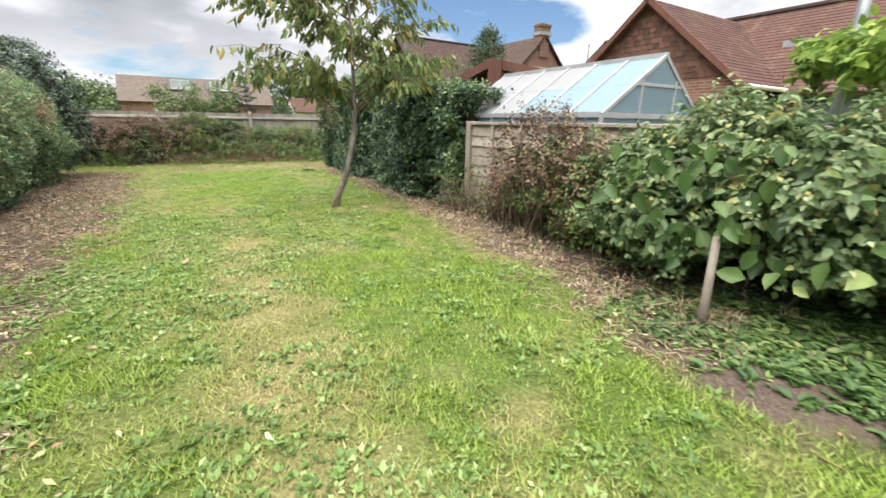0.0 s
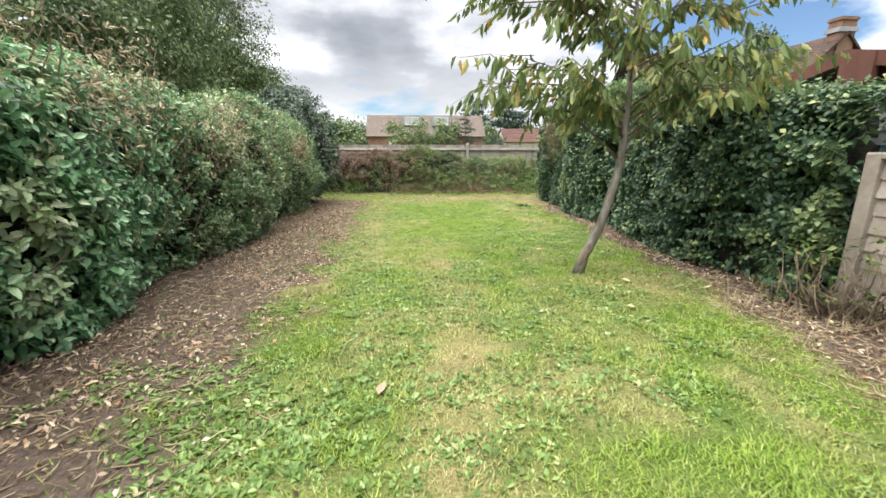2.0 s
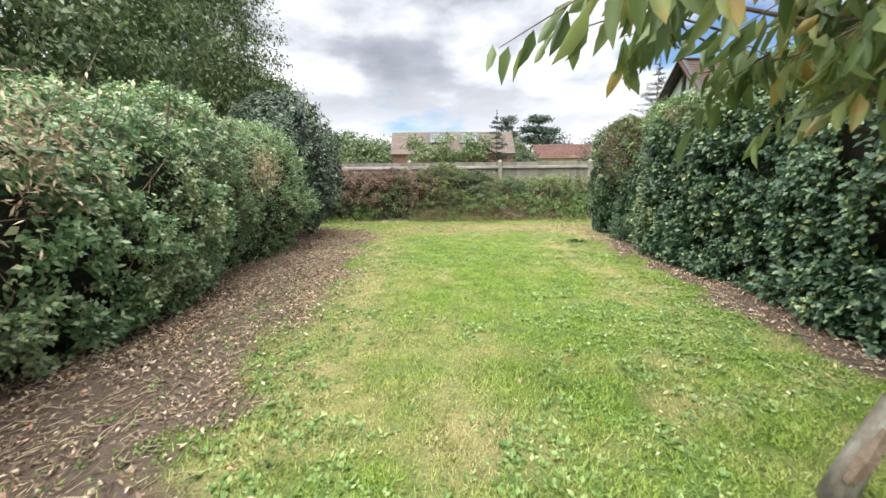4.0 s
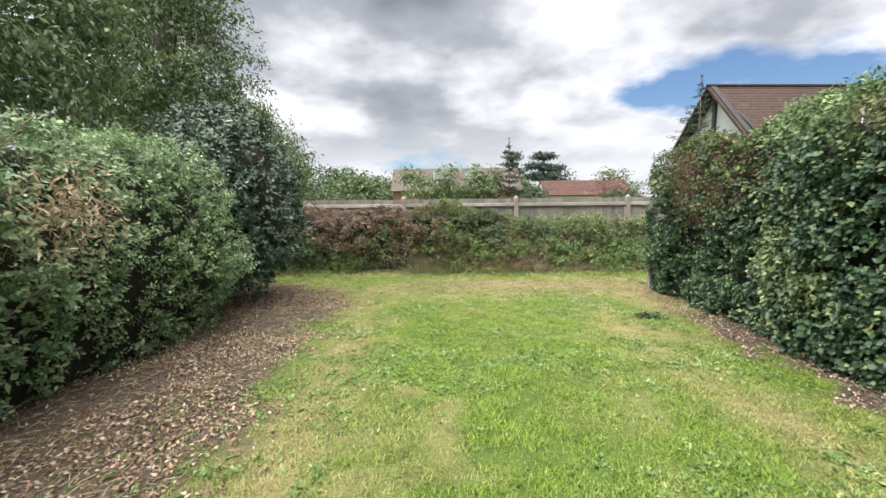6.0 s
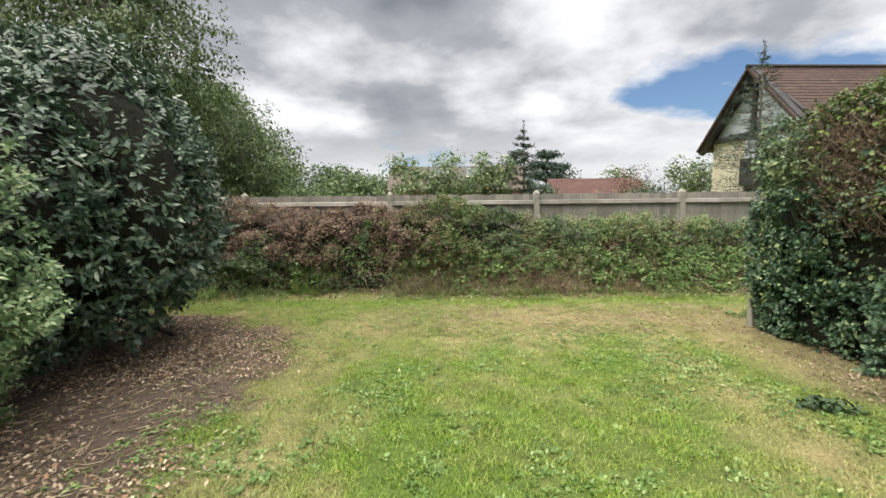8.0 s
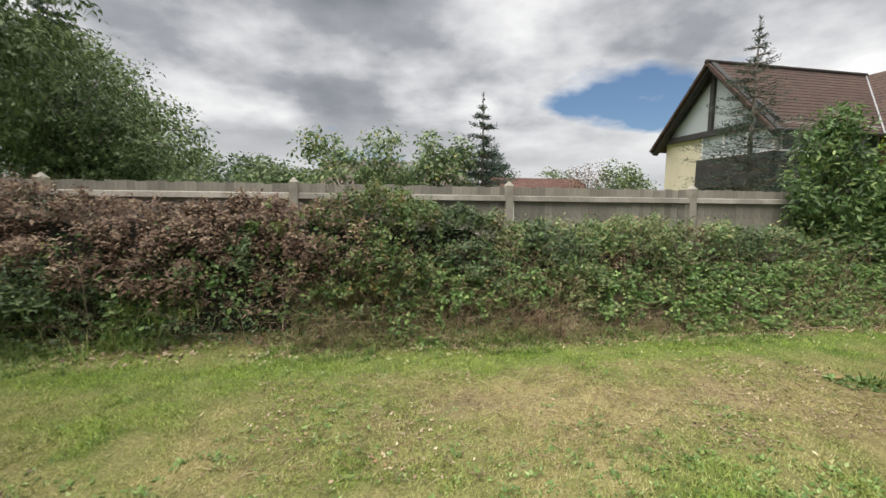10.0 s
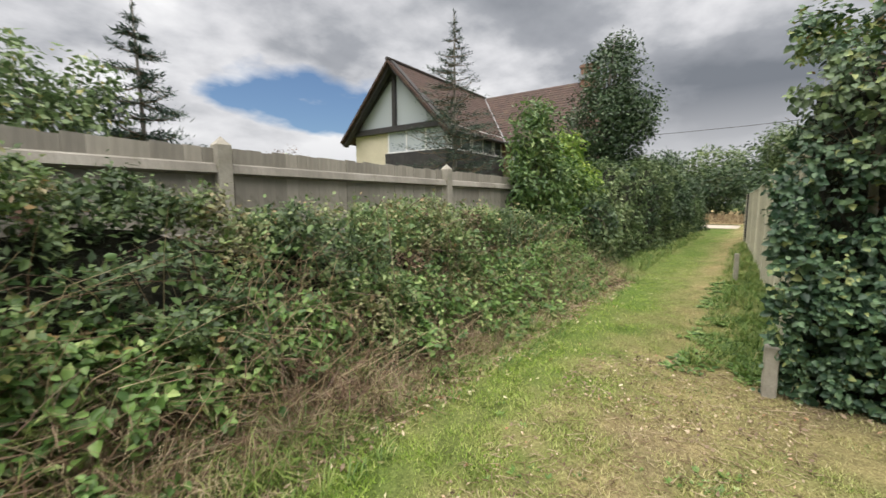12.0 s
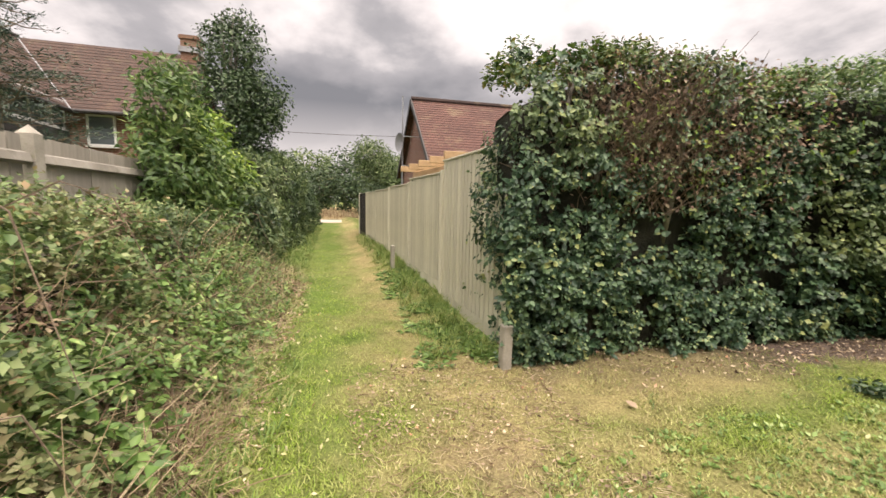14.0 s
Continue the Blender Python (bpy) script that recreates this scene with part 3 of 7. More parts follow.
def hedge_points(n, a, b, half, height, power=4.5, under=0.0, lump=0.12, depth=0.12, back=0.25, ends=(True, True), zmin=0.03, tuck=None):
    """Points on a hedge from a to b, with outward normals. half and height: functions of 0..1 along it."""
    a, b = np.array(a, float), np.array(b, float)
    run = b - a
    length = np.linalg.norm(run)
    t = run / length
    side = np.array([t[1], -t[0]])            # the front is to the right of the run
    px, pz = profile(power, under)
    seg = np.hypot(np.diff(px) * half(0.5), np.diff(pz) * height(0.5))
    w = seg * np.where((px[1:] + px[:-1]) < -0.75, back, 1.0)
    w = w / w.sum()
    k = RNG.choice(len(seg), n, p=w)
    fr = RNG.random(n)
    x = px[k] + (px[k + 1] - px[k]) * fr
    z = pz[k] + (pz[k + 1] - pz[k]) * fr
    tx, tz = (px[k + 1] - px[k]), (pz[k + 1] - pz[k])
    s = RNG.random(n)
    H, W = height(s), half(s)
    nx, nz = tz * H, -tx * W
    if tuck is not None:
        x = x * (1 - tuck(s) * np.clip(1 - z * H / 0.75, 0, 1) ** 0.7)
    ln = np.hypot(nx, nz) + 1e-9
    nx, nz = nx / ln, nz / ln
    end_n = np.zeros(n)
    m = RNG.random(n)
    area_end = 2 * half(0.5) * height(0.5)
    q = area_end / (area_end * 2 + seg.sum() * length)
    for which, (lo, hi) in enumerate(((0, q), (q, 2 * q))):
        sel = (m >= lo) & (m < hi)
        if not ends[which]:
            continue
        sc = np.sqrt(RNG.random(sel.sum()))
        x[sel] *= sc
        z[sel] = z[sel] * (0.15 + 0.85 * sc)
        s[sel] = which + (0.5 - which) * 0.18 * sc ** 6
        end_n[sel] = -1 if which == 0 else 1
        nx[sel], nz[sel] = nx[sel] * 0.25, nz[sel] * 0.25
    H, W = height(s), half(s)
    xy = a + run * s[:, None] + side * (x * W)[:, None]
    nrm = np.column_stack([side[0] * nx + t[0] * end_n, side[1] * nx + t[1] * end_n, nz])
    nrm = unit(nrm)
    g = lift(xy[:, 0], xy[:, 1])
    p = np.column_stack([xy, g + z * H])
    fine = vnoise(p + 7, 5.5)
    bump = (vnoise(p, 1.3) - 0.5) * 2 * lump + (fine - 0.5) * lump * 1.5 - np.abs(RNG.normal(0, depth, n))
    p = p + nrm * bump[:, None]
    keep = (p[:, 2] > lift(p[:, 0], p[:, 1]) + zmin) & (RNG.random(n) < np.clip((fine - 0.22) * 4, 0.12, 1))
    return p[keep], nrm[keep]


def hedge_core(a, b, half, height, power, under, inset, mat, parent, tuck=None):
    """A near-black core under the leaves; its colour holds the hedge's inner shade."""
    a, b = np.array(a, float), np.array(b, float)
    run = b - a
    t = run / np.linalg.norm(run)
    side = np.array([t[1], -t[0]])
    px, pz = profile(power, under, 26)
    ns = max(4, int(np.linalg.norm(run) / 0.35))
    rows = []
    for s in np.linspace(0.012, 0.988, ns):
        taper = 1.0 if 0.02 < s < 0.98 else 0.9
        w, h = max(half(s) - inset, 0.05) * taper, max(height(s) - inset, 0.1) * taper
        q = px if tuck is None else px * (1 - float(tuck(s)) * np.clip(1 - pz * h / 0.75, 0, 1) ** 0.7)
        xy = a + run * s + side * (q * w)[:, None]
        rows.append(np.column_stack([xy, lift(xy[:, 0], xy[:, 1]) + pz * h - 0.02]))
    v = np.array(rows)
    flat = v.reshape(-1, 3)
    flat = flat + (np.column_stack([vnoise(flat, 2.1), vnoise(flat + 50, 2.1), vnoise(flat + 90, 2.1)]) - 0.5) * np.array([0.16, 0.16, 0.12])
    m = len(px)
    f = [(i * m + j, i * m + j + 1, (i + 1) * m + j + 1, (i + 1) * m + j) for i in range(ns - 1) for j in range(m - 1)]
    attach("shade_core", fast_mesh("shade_core", flat, np.array(f), mat), parent, "near-black inner core, shade between the leaves put into its colour")
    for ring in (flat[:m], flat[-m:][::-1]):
        part("shade_core_end", Geo().quad(*[tuple(p) for p in ring]), mat, parent)


def stems(count, xy, tall, lean, radius, mat, parent, name="stem_growth", bow=0.1):
    g = Geo()
    for k in range(count):
        x, y = xy(k)
        z = float(lift(x, y))
        h = tall * RNG.uniform(0.6, 1.15)
        dx, dy = RNG.normal(0, lean, 2)
        bx, by = RNG.normal(0, bow, 2)
        r = radius * RNG.uniform(0.5, 1.3)
        g.tube([(x, y, z - 0.03), (x + dx * 0.4 + bx, y + dy * 0.4 + by, z + h * 0.5), (x + dx, y + dy, z + h)], [r, r * 0.75, r * 0.35], 5)
    return tagged(part(name, g, mat, parent, smooth=True), kind="stuff")


# ---- trees ----
def crown_points(blobs, n, clump=0.35, hollow=0.45, per=18):
    """Leaf places in clumps through a set of ellipsoids (x, y, z, rx, ry, rz)."""
    vol = np.array([b[3] * b[4] * b[5] for b in blobs]) ** 0.75
    nc = max(1, n // per)
    which = RNG.choice(len(blobs), nc, p=vol / vol.sum())
    B = np.array(blobs)[which]
    d = unit(RNG.normal(0, 1, (nc, 3)))
    r = hollow + (1 - hollow) * RNG.random(nc) ** 0.6
    r = r * (0.78 + 0.34 * vnoise(d * 3 + B[:, :3], 1.0))
    c = B[:, :3] + d * B[:, 3:] * r[:, None]
    ball = unit(RNG.normal(0, 1, (nc * per, 3))) * RNG.random((nc * per, 1)) ** 0.5 * clump * 1.9
    pts = np.repeat(c, per, 0) + ball * (np.array([1.35, 1.35, 0.5]) if per > 20 else np.array([1, 1, 0.6]))
    if per > 20:                                # sprays hang from their outer ends
        pts[:, 2] -= 0.35 * np.hypot(ball[:, 0], ball[:, 1]) * RNG.random(nc * per)
    nrm = np.repeat(d, per, 0)
    return pts, unit(nrm + np.array([0, 0, 0.5]))


def tree(name, x, y, trunk_h, trunk_r, blobs, n, leaf, mat, label, clump=0.35, droop=0.4, aspect=0.5, category="tree", group="", z=None, kite=False, bark=None):
    z0 = float(lift(x, y)) if z is None else z
    ob = thing(name, x, y, z0 - 0.02, 0, label, category, group)
    off = np.array([x, y, z0 - 0.02])
    g = Geo()
    top = Vector(blobs[0][:3]) - Vector(off)
    pts = [Vector((0, 0, 0)), Vector((RNG.normal(0, 0.05), RNG.normal(0, 0.05), trunk_h * 0.5)), Vector((top.x * 0.3, top.y * 0.3, trunk_h)), top]
    g.tube(pts, [trunk_r, trunk_r * 0.85, trunk_r * 0.7, trunk_r * 0.25], 9)
    part("trunk", g, bark or M_BARK, ob, smooth=True)
    lim = Geo()
    for b in blobs:
        c = Vector(b[:3]) - Vector(off)
        for k in range(5):
            d = Vector(unit(RNG.normal(0, 1, (1, 3)))[0])
            e = c + Vector((d.x * b[3], d.y * b[4], abs(d.z) * b[5])) * 0.8
            s = pts[2] + (pts[3] - pts[2]) * RNG.uniform(-0.3, 0.6)
            mid = (s + e) / 2 + Vector((0, 0, 0.1 * b[5]))
            lim.tube([s, mid, e], [trunk_r * 0.32, trunk_r * 0.2, trunk_r * 0.06], 5)
    part("branching", lim, bark or M_BARK, ob, smooth=True)
    p, nr = crown_points(blobs, n, clump, 0.4, 45 if n > 30000 else 18)
    keep = p[:, 2] > lift(p[:, 0], p[:, 1]) + 0.05
    leaf_part("crown", p[keep] - off, nr[keep], leaf * 1.1, mat, ob, aspect=aspect, droop=droop, spread=0.8, kite=True)
    return ob


def spruce(name, x, y, height, radius, label, tiers=16, dense=1.0, low=0.5, group=""):
    z0 = float(lift(x, y))
    ob = thing(name, x, y, z0 - 0.02, 0, label, "conifer", group)
    g = Geo()
    g.tube([(0, 0, 0), (0.02, 0, height * 0.5), (0, 0.01, height)], [height * 0.013, height * 0.008, 0.006], 8)
    part("trunk", g, M_BARK, ob, smooth=True)
    br = Geo()
    P, D, N = [], [], []
    for k in range(tiers):
        f = k / (tiers - 1)
        z = low + (height - low - 0.25) * f
        r = radius * (1 - f) ** 0.85 + 0.05
        for j in range(RNG.integers(5, 8)):
            a = RNG.uniform(0, 2 * math.pi)
            rr = r * RNG.uniform(0.65, 1.15)
            tip = Vector((math.cos(a) * rr, math.sin(a) * rr, z + rr * RNG.uniform(-0.15, 0.3)))
            base = Vector((0, 0, z))
            mid = base.lerp(tip, 0.55) - Vector((0, 0, rr * 0.08))
            br.tube([base, mid, tip], [0.012, 0.008, 0.003], 4)
            cnt = int(rr * 150 * dense) + 8
            q = RNG.random(cnt) ** 0.8
            pts = np.array([base.lerp(tip, float(s)) for s in q]) + RNG.normal(0, 0.02 + 0.05 * rr, (cnt, 3)) * np.array([1, 1, 0.5])
            P.append(pts)
            dv = np.array((tip - base).normalized())
            D.append(unit(dv + RNG.normal(0, 0.55, (cnt, 3))))
            N.append(unit(np.array([0, 0, 1.0]) + RNG.normal(0, 0.5, (cnt, 3))))
    up = np.column_stack([RNG.normal(0, 0.01, 60), RNG.normal(0, 0.01, 60), height - RNG.random(60) * 0.5])
    P.append(up)
    D.append(unit(RNG.normal(0, 0.5, (60, 3)) + np.array([0, 0, 0.8])))
    N.append(unit(RNG.normal(0, 1, (60, 3))))
    tagged(part("branching", br, M_TWIG, ob), kind="stuff")
    P, D, N = np.concatenate(P), np.concatenate(D), np.concatenate(N)
    N = unit(N - D * np.sum(N * D, 1, keepdims=True))
    k = 2.2 if height > 7 else 1.0
    v, f = kite_arrays(P, D, N, k * 0.075 * (1 + RNG.uniform(-0.4, 0.4, len(P))), k * 0.016)
    attach("crown", fast_mesh("crown", v, f, M_NEEDLE), ob)
    return ob


# ---- ground ----
def left_bed(y):
    return np.interp(y, [-8, -3.4, -1, 1, 5, 8.5, 9.6, 10.1, 10.6], [-0.5, -0.6, -0.7, -0.75, -0.95, -1.15, -1.65, -2.4, -5.0])


def right_bed(y):
    return np.interp(y, [-9, -4.9, -4.2, -3, -2.2, -1, -0.1, 1, 3.3, 9.3, 9.9], [1.5, 1.6, 1.7, 2.1, 2.17, 2.45, 2.62, 2.72, 2.98, 3.75, 9.0])


def zones(x, y):
    """How dry and how bare the ground is."""
    p = np.column_stack([x, y, np.zeros_like(x)])
    n1, n2, n3 = vnoise(p, 0.9), vnoise(p + 31, 2.6), vnoise(p + 77, 7.0)
    wob = (n2 - 0.5) * 0.5 + (n3 - 0.5) * 0.25
    bare = np.clip((left_bed(y) - x + wob * 1.3 + 0.06) / 0.40, 0, 1) * (x > -4.4)
    bare = np.maximum(bare, np.clip((x - right_bed(y) + wob * 0.8) / 0.18, 0, 1) * (y < 9.8) * (x < 4.6))
    bare = np.maximum(bare, np.clip((y - 11.55 + wob) / 0.2, 0, 1) * (y < 13.5) * (x < 24) * np.where(x < 0.2, 0.35, 0.9))
    bare = np.maximum(bare, 0.8 * np.clip(0.60 - np.hypot((x - 1.0) / 1.2, (y - 9.95) / 0.55) + wob * 1.3, 0, 1))
    bare = np.maximum(bare, 0.8 * np.clip(0.55 - np.hypot((x - 2.9) / 1.2, (y - 9.9) / 0.45) + wob, 0, 1))
    bare = np.maximum(bare, 0.9 * np.clip(0.45 - np.hypot((x - 1.16) / 0.45, (y + 0.65) / 0.8) + wob, 0, 1))
    bare = np.maximum(bare, 0.8 * np.clip(0.45 - np.hypot((x - 1.75) / 0.35, (y + 4.3) / 0.5) + wob, 0, 1))
    dry = np.clip((n1 - 0.52) * 2.2 + wob * 0.9, 0, 1) * 0.6
    stripe = np.exp(-((x - 0.35 - 0.03 * y) / 0.35) ** 2) * np.clip((4 - y) / 3, 0, 1)
    stripe = np.maximum(stripe, np.exp(-((x - left_bed(y) - 0.30) / 0.42) ** 2) * np.clip(y / 1.5, 0.35, 1))
    stripe = np.maximum(stripe, np.exp(-((x - 2.45 - 0.06 * (y - 5)) / 0.35) ** 2) * np.clip((y - 2.5) / 2, 0, 1))
    patchy = np.clip((vnoise(p + 13, 3.6) * 0.55 + vnoise(p + 57, 1.5) * 0.45 - 0.52) * 5, 0, 1) * 0.55
    dry = np.maximum(dry, patchy)
    end = np.clip((y - 8.1) / 0.9, 0, 1) * np.clip((11.6 - y) / 0.5, 0.25, 1)
    lane = np.exp(-((y - 10.0) / 0.45) ** 2) * (x > 3)
    dry = np.maximum(dry, np.clip(stripe * 0.62 + wob * 1.0, 0, 1))
    dry = np.maximum(dry, np.clip(np.maximum(end * 0.55 * (x < 5), lane * 0.75) + wob * 1.7, 0, 1))
    lush = np.exp(-((y - 10.9) / 0.34) ** 2) + np.clip((8.2 - y) / 2, 0, 1) * np.exp(-((x - 1.3) / 0.7) ** 2) * (y > 2)
    dry = dry * (1 - 0.7 * np.clip(lush, 0, 1))
    worn = np.clip(1.5 - np.hypot((x - 2.0) / 1.7, (y - 9.9) / 0.6) + wob * 1.6, 0, 1)
    dry = np.maximum(dry, worn * 0.95)
    foot = np.clip((y - 7.0) / 0.8, 0, 1) * np.clip((x - 3.0) / 0.5, 0, 1) * (y < 9.9) * (x < 4.8)
    dry = np.maximum(dry, foot * 0.85)
    bare = bare * (1 - 0.6 * foot)
    return np.clip(dry, 0, 1), np.clip(bare, 0, 1)


def make_ground():
    xs = np.concatenate([[-600, -300, -150, -80, -50, -35, -25, -18, -13, -10, -8], np.arange(-6.5, 9.01, 0.09), np.arange(9.4, 26, 0.4), [28, 32, 40, 55, 80, 150, 300, 600]])
    ys = np.concatenate([[-600, -300, -150, -80, -50, -35, -25, -18, -14, -11, -9], np.arange(-7.5, 13.51, 0.09), np.arange(14, 26, 0.5), [28, 32, 40, 55, 80, 150, 300, 600]])
    X, Y = np.meshgrid(xs, ys)
    x, y = X.ravel(), Y.ravel()
    z = lift(x, y) + (vnoise(np.column_stack([x, y, x * 0]), 9) - 0.5) * 0.02
    nx, ny = len(xs), len(ys)
    i = (np.arange(ny - 1)[:, None] * nx + np.arange(nx - 1)[None, :]).ravel()
    f = np.column_stack([i, i + 1, i + nx + 1, i + nx])
    dry, bare = zones(x, y)
    me = fast_mesh("ground", np.column_stack([x, y, z]), f, M_GROUND, True, {"dry": dry, "bare": bare})
    tagged(new("ground", me), "worn garden lawn with bare soil borders", "ground", kind="structure")


make_ground()


def stuff(name, me, label, category):
    return tagged(new(name, me), label, category, kind="stuff")


def make_grass():
    n = 3000000
    x, y = RNG.uniform(-4.6, 4.4, n), RNG.uniform(-6.2, 11.9, n)
    nl = 420000
    xl, yl = RNG.uniform(4.4, 20, nl), RNG.uniform(9.3, 11.9, nl)
    k = RNG.random(nl) < np.clip(1.2 - (xl - 4.4) / 9, 0.22, 1)
    x, y = np.concatenate([x, xl[k]]), np.concatenate([y, yl[k]])
    dry, bare = zones(x, y)
    p3 = np.column_stack([x, y, x * 0])
    tuft = vnoise(p3, 6) * 0.6 + vnoise(p3, 17) * 0.4
    # thin out far from the line walked, over bare ground and between tufts
    near = np.clip(1.25 - np.hypot(x - 0.3, 0) / 6.5, 0.3, 1) * np.clip(1.15 - np.clip(y - 6, 0, 9) * 0.03, 0.3, 1)
    keep = RNG.random(len(x)) < (1 - bare * 0.97) * near * (0.25 + 0.75 * np.clip(tuft * 2 - 0.4, 0, 1)) * 0.60
    x, y, dry, tuft = x[keep], y[keep], dry[keep], tuft[keep]
    n = len(x)
    h = RNG.uniform(0.011, 0.030, n) * (0.7 + 0.8 * tuft) * (1 - 0.3 * dry)
    a = RNG.uniform(0, 2 * math.pi, n)
    lean = RNG.uniform(0.3, 1.8, n)
    w = RNG.uniform(0.0022, 0.0042, n)
    b = np.column_stack([x, y, lift(x, y) - 0.003])
    side = np.column_stack([-np.sin(a), np.cos(a), a * 0]) * w[:, None]
    tip = b + np.column_stack([np.cos(a) * h * lean, np.sin(a) * h * lean, h])
    v = np.stack([b - side, b + side, tip], 1).reshape(-1, 3)
    f = np.arange(n * 3).reshape(-1, 3)
    stuff("grass", fast_mesh("grass", v, f, M_GRASS, attr={"dry": np.repeat(np.clip(dry + RNG.normal(0, 0.16, n), 0, 1), 3)}), "short worn lawn grass with dry yellow patches", "grass")


def scatter_leaves(name, n, place, size, mat, label, category, flat=0.65, aspect=0.46, dz=0.012, chance=None):
    x, y = place(n)
    if chance is not None:
        k = RNG.random(len(x)) < chance(x, y)
        x, y = x[k], y[k]
    n = len(x)
    u = unit(np.array([0, 0, 1.0]) + RNG.normal(0, flat, (n, 3)))
    r = RNG.normal(0, 1, (n, 3))
    d = unit(r - u * np.sum(r * u, 1, keepdims=True))
    L = size * RNG.uniform(0.55, 1.35, n)
    p = np.column_stack([x, y, lift(x, y) + dz + RNG.random(n) * dz]) - d * L[:, None] * 0.5
    v, f = kite_arrays(p, d, u, L, L * aspect)
    return stuff(name, fast_mesh(name, v, f, mat), label, category)


def scatter_sticks(name, n, place, length, radius, mat, label, up=0.12, chance=None):
    x, y = place(n)
    if chance is not None:
        k = RNG.random(len(x)) < chance(x, y)
        x, y = x[k], y[k]
    n = len(x)
    a = RNG.uniform(0, 2 * math.pi, n)
    L = length * RNG.uniform(0.3, 1.4, n)
    d = unit(np.column_stack([np.cos(a), np.sin(a), RNG.normal(0.05, up, n)]))
    p = np.column_stack([x, y, lift(x, y) + 0.012])
    s = np.column_stack([-np.sin(a), np.cos(a), a * 0]) * radius
    t = np.array([0, 0, radius * 1.6])
    mid = p + d * L[:, None] * 0.5 + s * RNG.normal(0, 6, (n, 1))
    e = p + d * L[:, None]
    v = np.stack([p - s, p + s, p + t, mid - s, mid + s, mid + t, e], 1).reshape(-1, 3)
    i = (np.arange(n) * 7)[:, None]
    tri = np.array([[0, 1, 4], [0, 4, 3], [1, 2, 5], [1, 5, 4], [2, 0, 3], [2, 3, 5], [3, 4, 6], [4, 5, 6], [5, 3, 6]])
    f = (i[:, :, None] + tri[None]).reshape(-1, 3)
    return stuff(name, fast_mesh(name, v, f, mat), label, "twigs")


def box_place(x0, y0, x1, y1):
    return lambda n: (RNG.uniform(x0, x1, n), RNG.uniform(y0, y1, n))


def on_bed(x, y):
    return zones(x, y)[1]


make_grass()
def left_litter(x, y):
    p = np.column_stack([x, y, x * 0])
    edge = np.clip((left_bed(y) + 0.45 - x) / 0.5, 0, 1) * 0.10
    return np.maximum(on_bed(x, y), edge) * np.clip(0.45 + (y - 0.5) / 2.5, 0.45, 1) * np.clip((vnoise(p, 1.3) * 0.6 + vnoise(p + 8, 4.0) * 0.4 - 0.28) * 3.2, 0.10, 1)


scatter_leaves("leaf_litter", 120000, box_place(-3.2, -6, 0.0, 10.3), 0.031, M_LITTER, "dry tan and brown fallen leaves over a bare border", "leaf litter", aspect=0.5, dz=0.014, flat=0.8, chance=left_litter)
scatter_leaves("leaf_litter", 40000, box_place(1.5, -6, 4.4, 9.6), 0.033, M_LITTER, "tan dead leaves along the hedge foot", "leaf litter", chance=lambda x, y: on_bed(x, y) * np.clip((y + 4.5) / 0.4, 0.04, 1))
scatter_leaves("leaf_litter", 2600, box_place(-1.0, 10.9, 8, 11.7), 0.05, M_PALE, "pale cut leaves strewn below a bramble bank", "leaf litter", aspect=0.55, chance=lambda x, y: np.clip(1 - np.abs(y - 11.35) / 0.45, 0, 1) * np.clip((vnoise(np.column_stack([x, y, x * 0]), 1.9) - 0.35) * 3, 0.05, 1))
scatter_leaves("leaf_litter", 20000, box_place(-6, 10.9, 8, 12.2), 0.045, M_LITTER, "dead leaves below a bramble bank", "leaf litter", chance=lambda x, y: np.clip(1 - np.abs(y - 11.6) / 0.6, 0, 1) * np.clip((vnoise(np.column_stack([x, y, x * 0]) + 4, 1.7) - 0.3) * 3, 0.08, 1))
scatter_leaves("leaf_litter", 5000, box_place(-1.5, -6, 9, 11.6), 0.04, M_PALE, "pale fallen leaves scattered on the lawn", "leaf litter", aspect=0.42, chance=lambda x, y: 0.05 + 0.4 * (np.hypot(x - 2.1, y - 0.4) < 2.0) + 0.9 * (np.abs(y - 11.2) < 0.5) * (x > -1))


def rosettes(name, count, place, size, mat, label, leaves=7, chance=None):
    x, y = place(count)
    if chance is not None:
        k = RNG.random(len(x)) < chance(x, y)
        x, y = x[k], y[k]
    c = len(x)
    x, y = np.repeat(x, leaves), np.repeat(y, leaves)
    n = c * leaves
    a = RNG.uniform(0, 2 * math.pi, n)
    s = np.repeat(size * RNG.uniform(0.5, 1.5, c), leaves)
    d = unit(np.column_stack([np.cos(a), np.sin(a), RNG.uniform(0.1, 0.9, n)]))
    r = np.array([0, 0, 1.0]) + RNG.normal(0, 0.2, (n, 3))
    u = unit(r - d * np.sum(r * d, 1, keepdims=True))
    p = np.column_stack([x + np.cos(a) * 0.01, y + np.sin(a) * 0.01, lift(x, y) + 0.004])
    L = s * RNG.uniform(0.6, 1.3, n)
    v, f = kite_arrays(p, d, u, L, L * 0.6) if size < 0.025 else leaf_arrays(p, d, u, L, L * 0.55, 0.3, 0.3)
    return stuff(name, fast_mesh(name, v, f, mat), label, "weeds")


def weed_patches(x, y):
    p = np.column_stack([x, y, x * 0])
    return np.clip((vnoise(p + 11, 0.9) * 0.45 + vnoise(p + 29, 4.2) * 0.55 - 0.44) * 5, 0.015, 1) * (1 - zones(x, y)[1] * 0.85) * np.clip(1.1 - np.clip(y - 6.5, 0, 9) * 0.25, 0.08, 1)


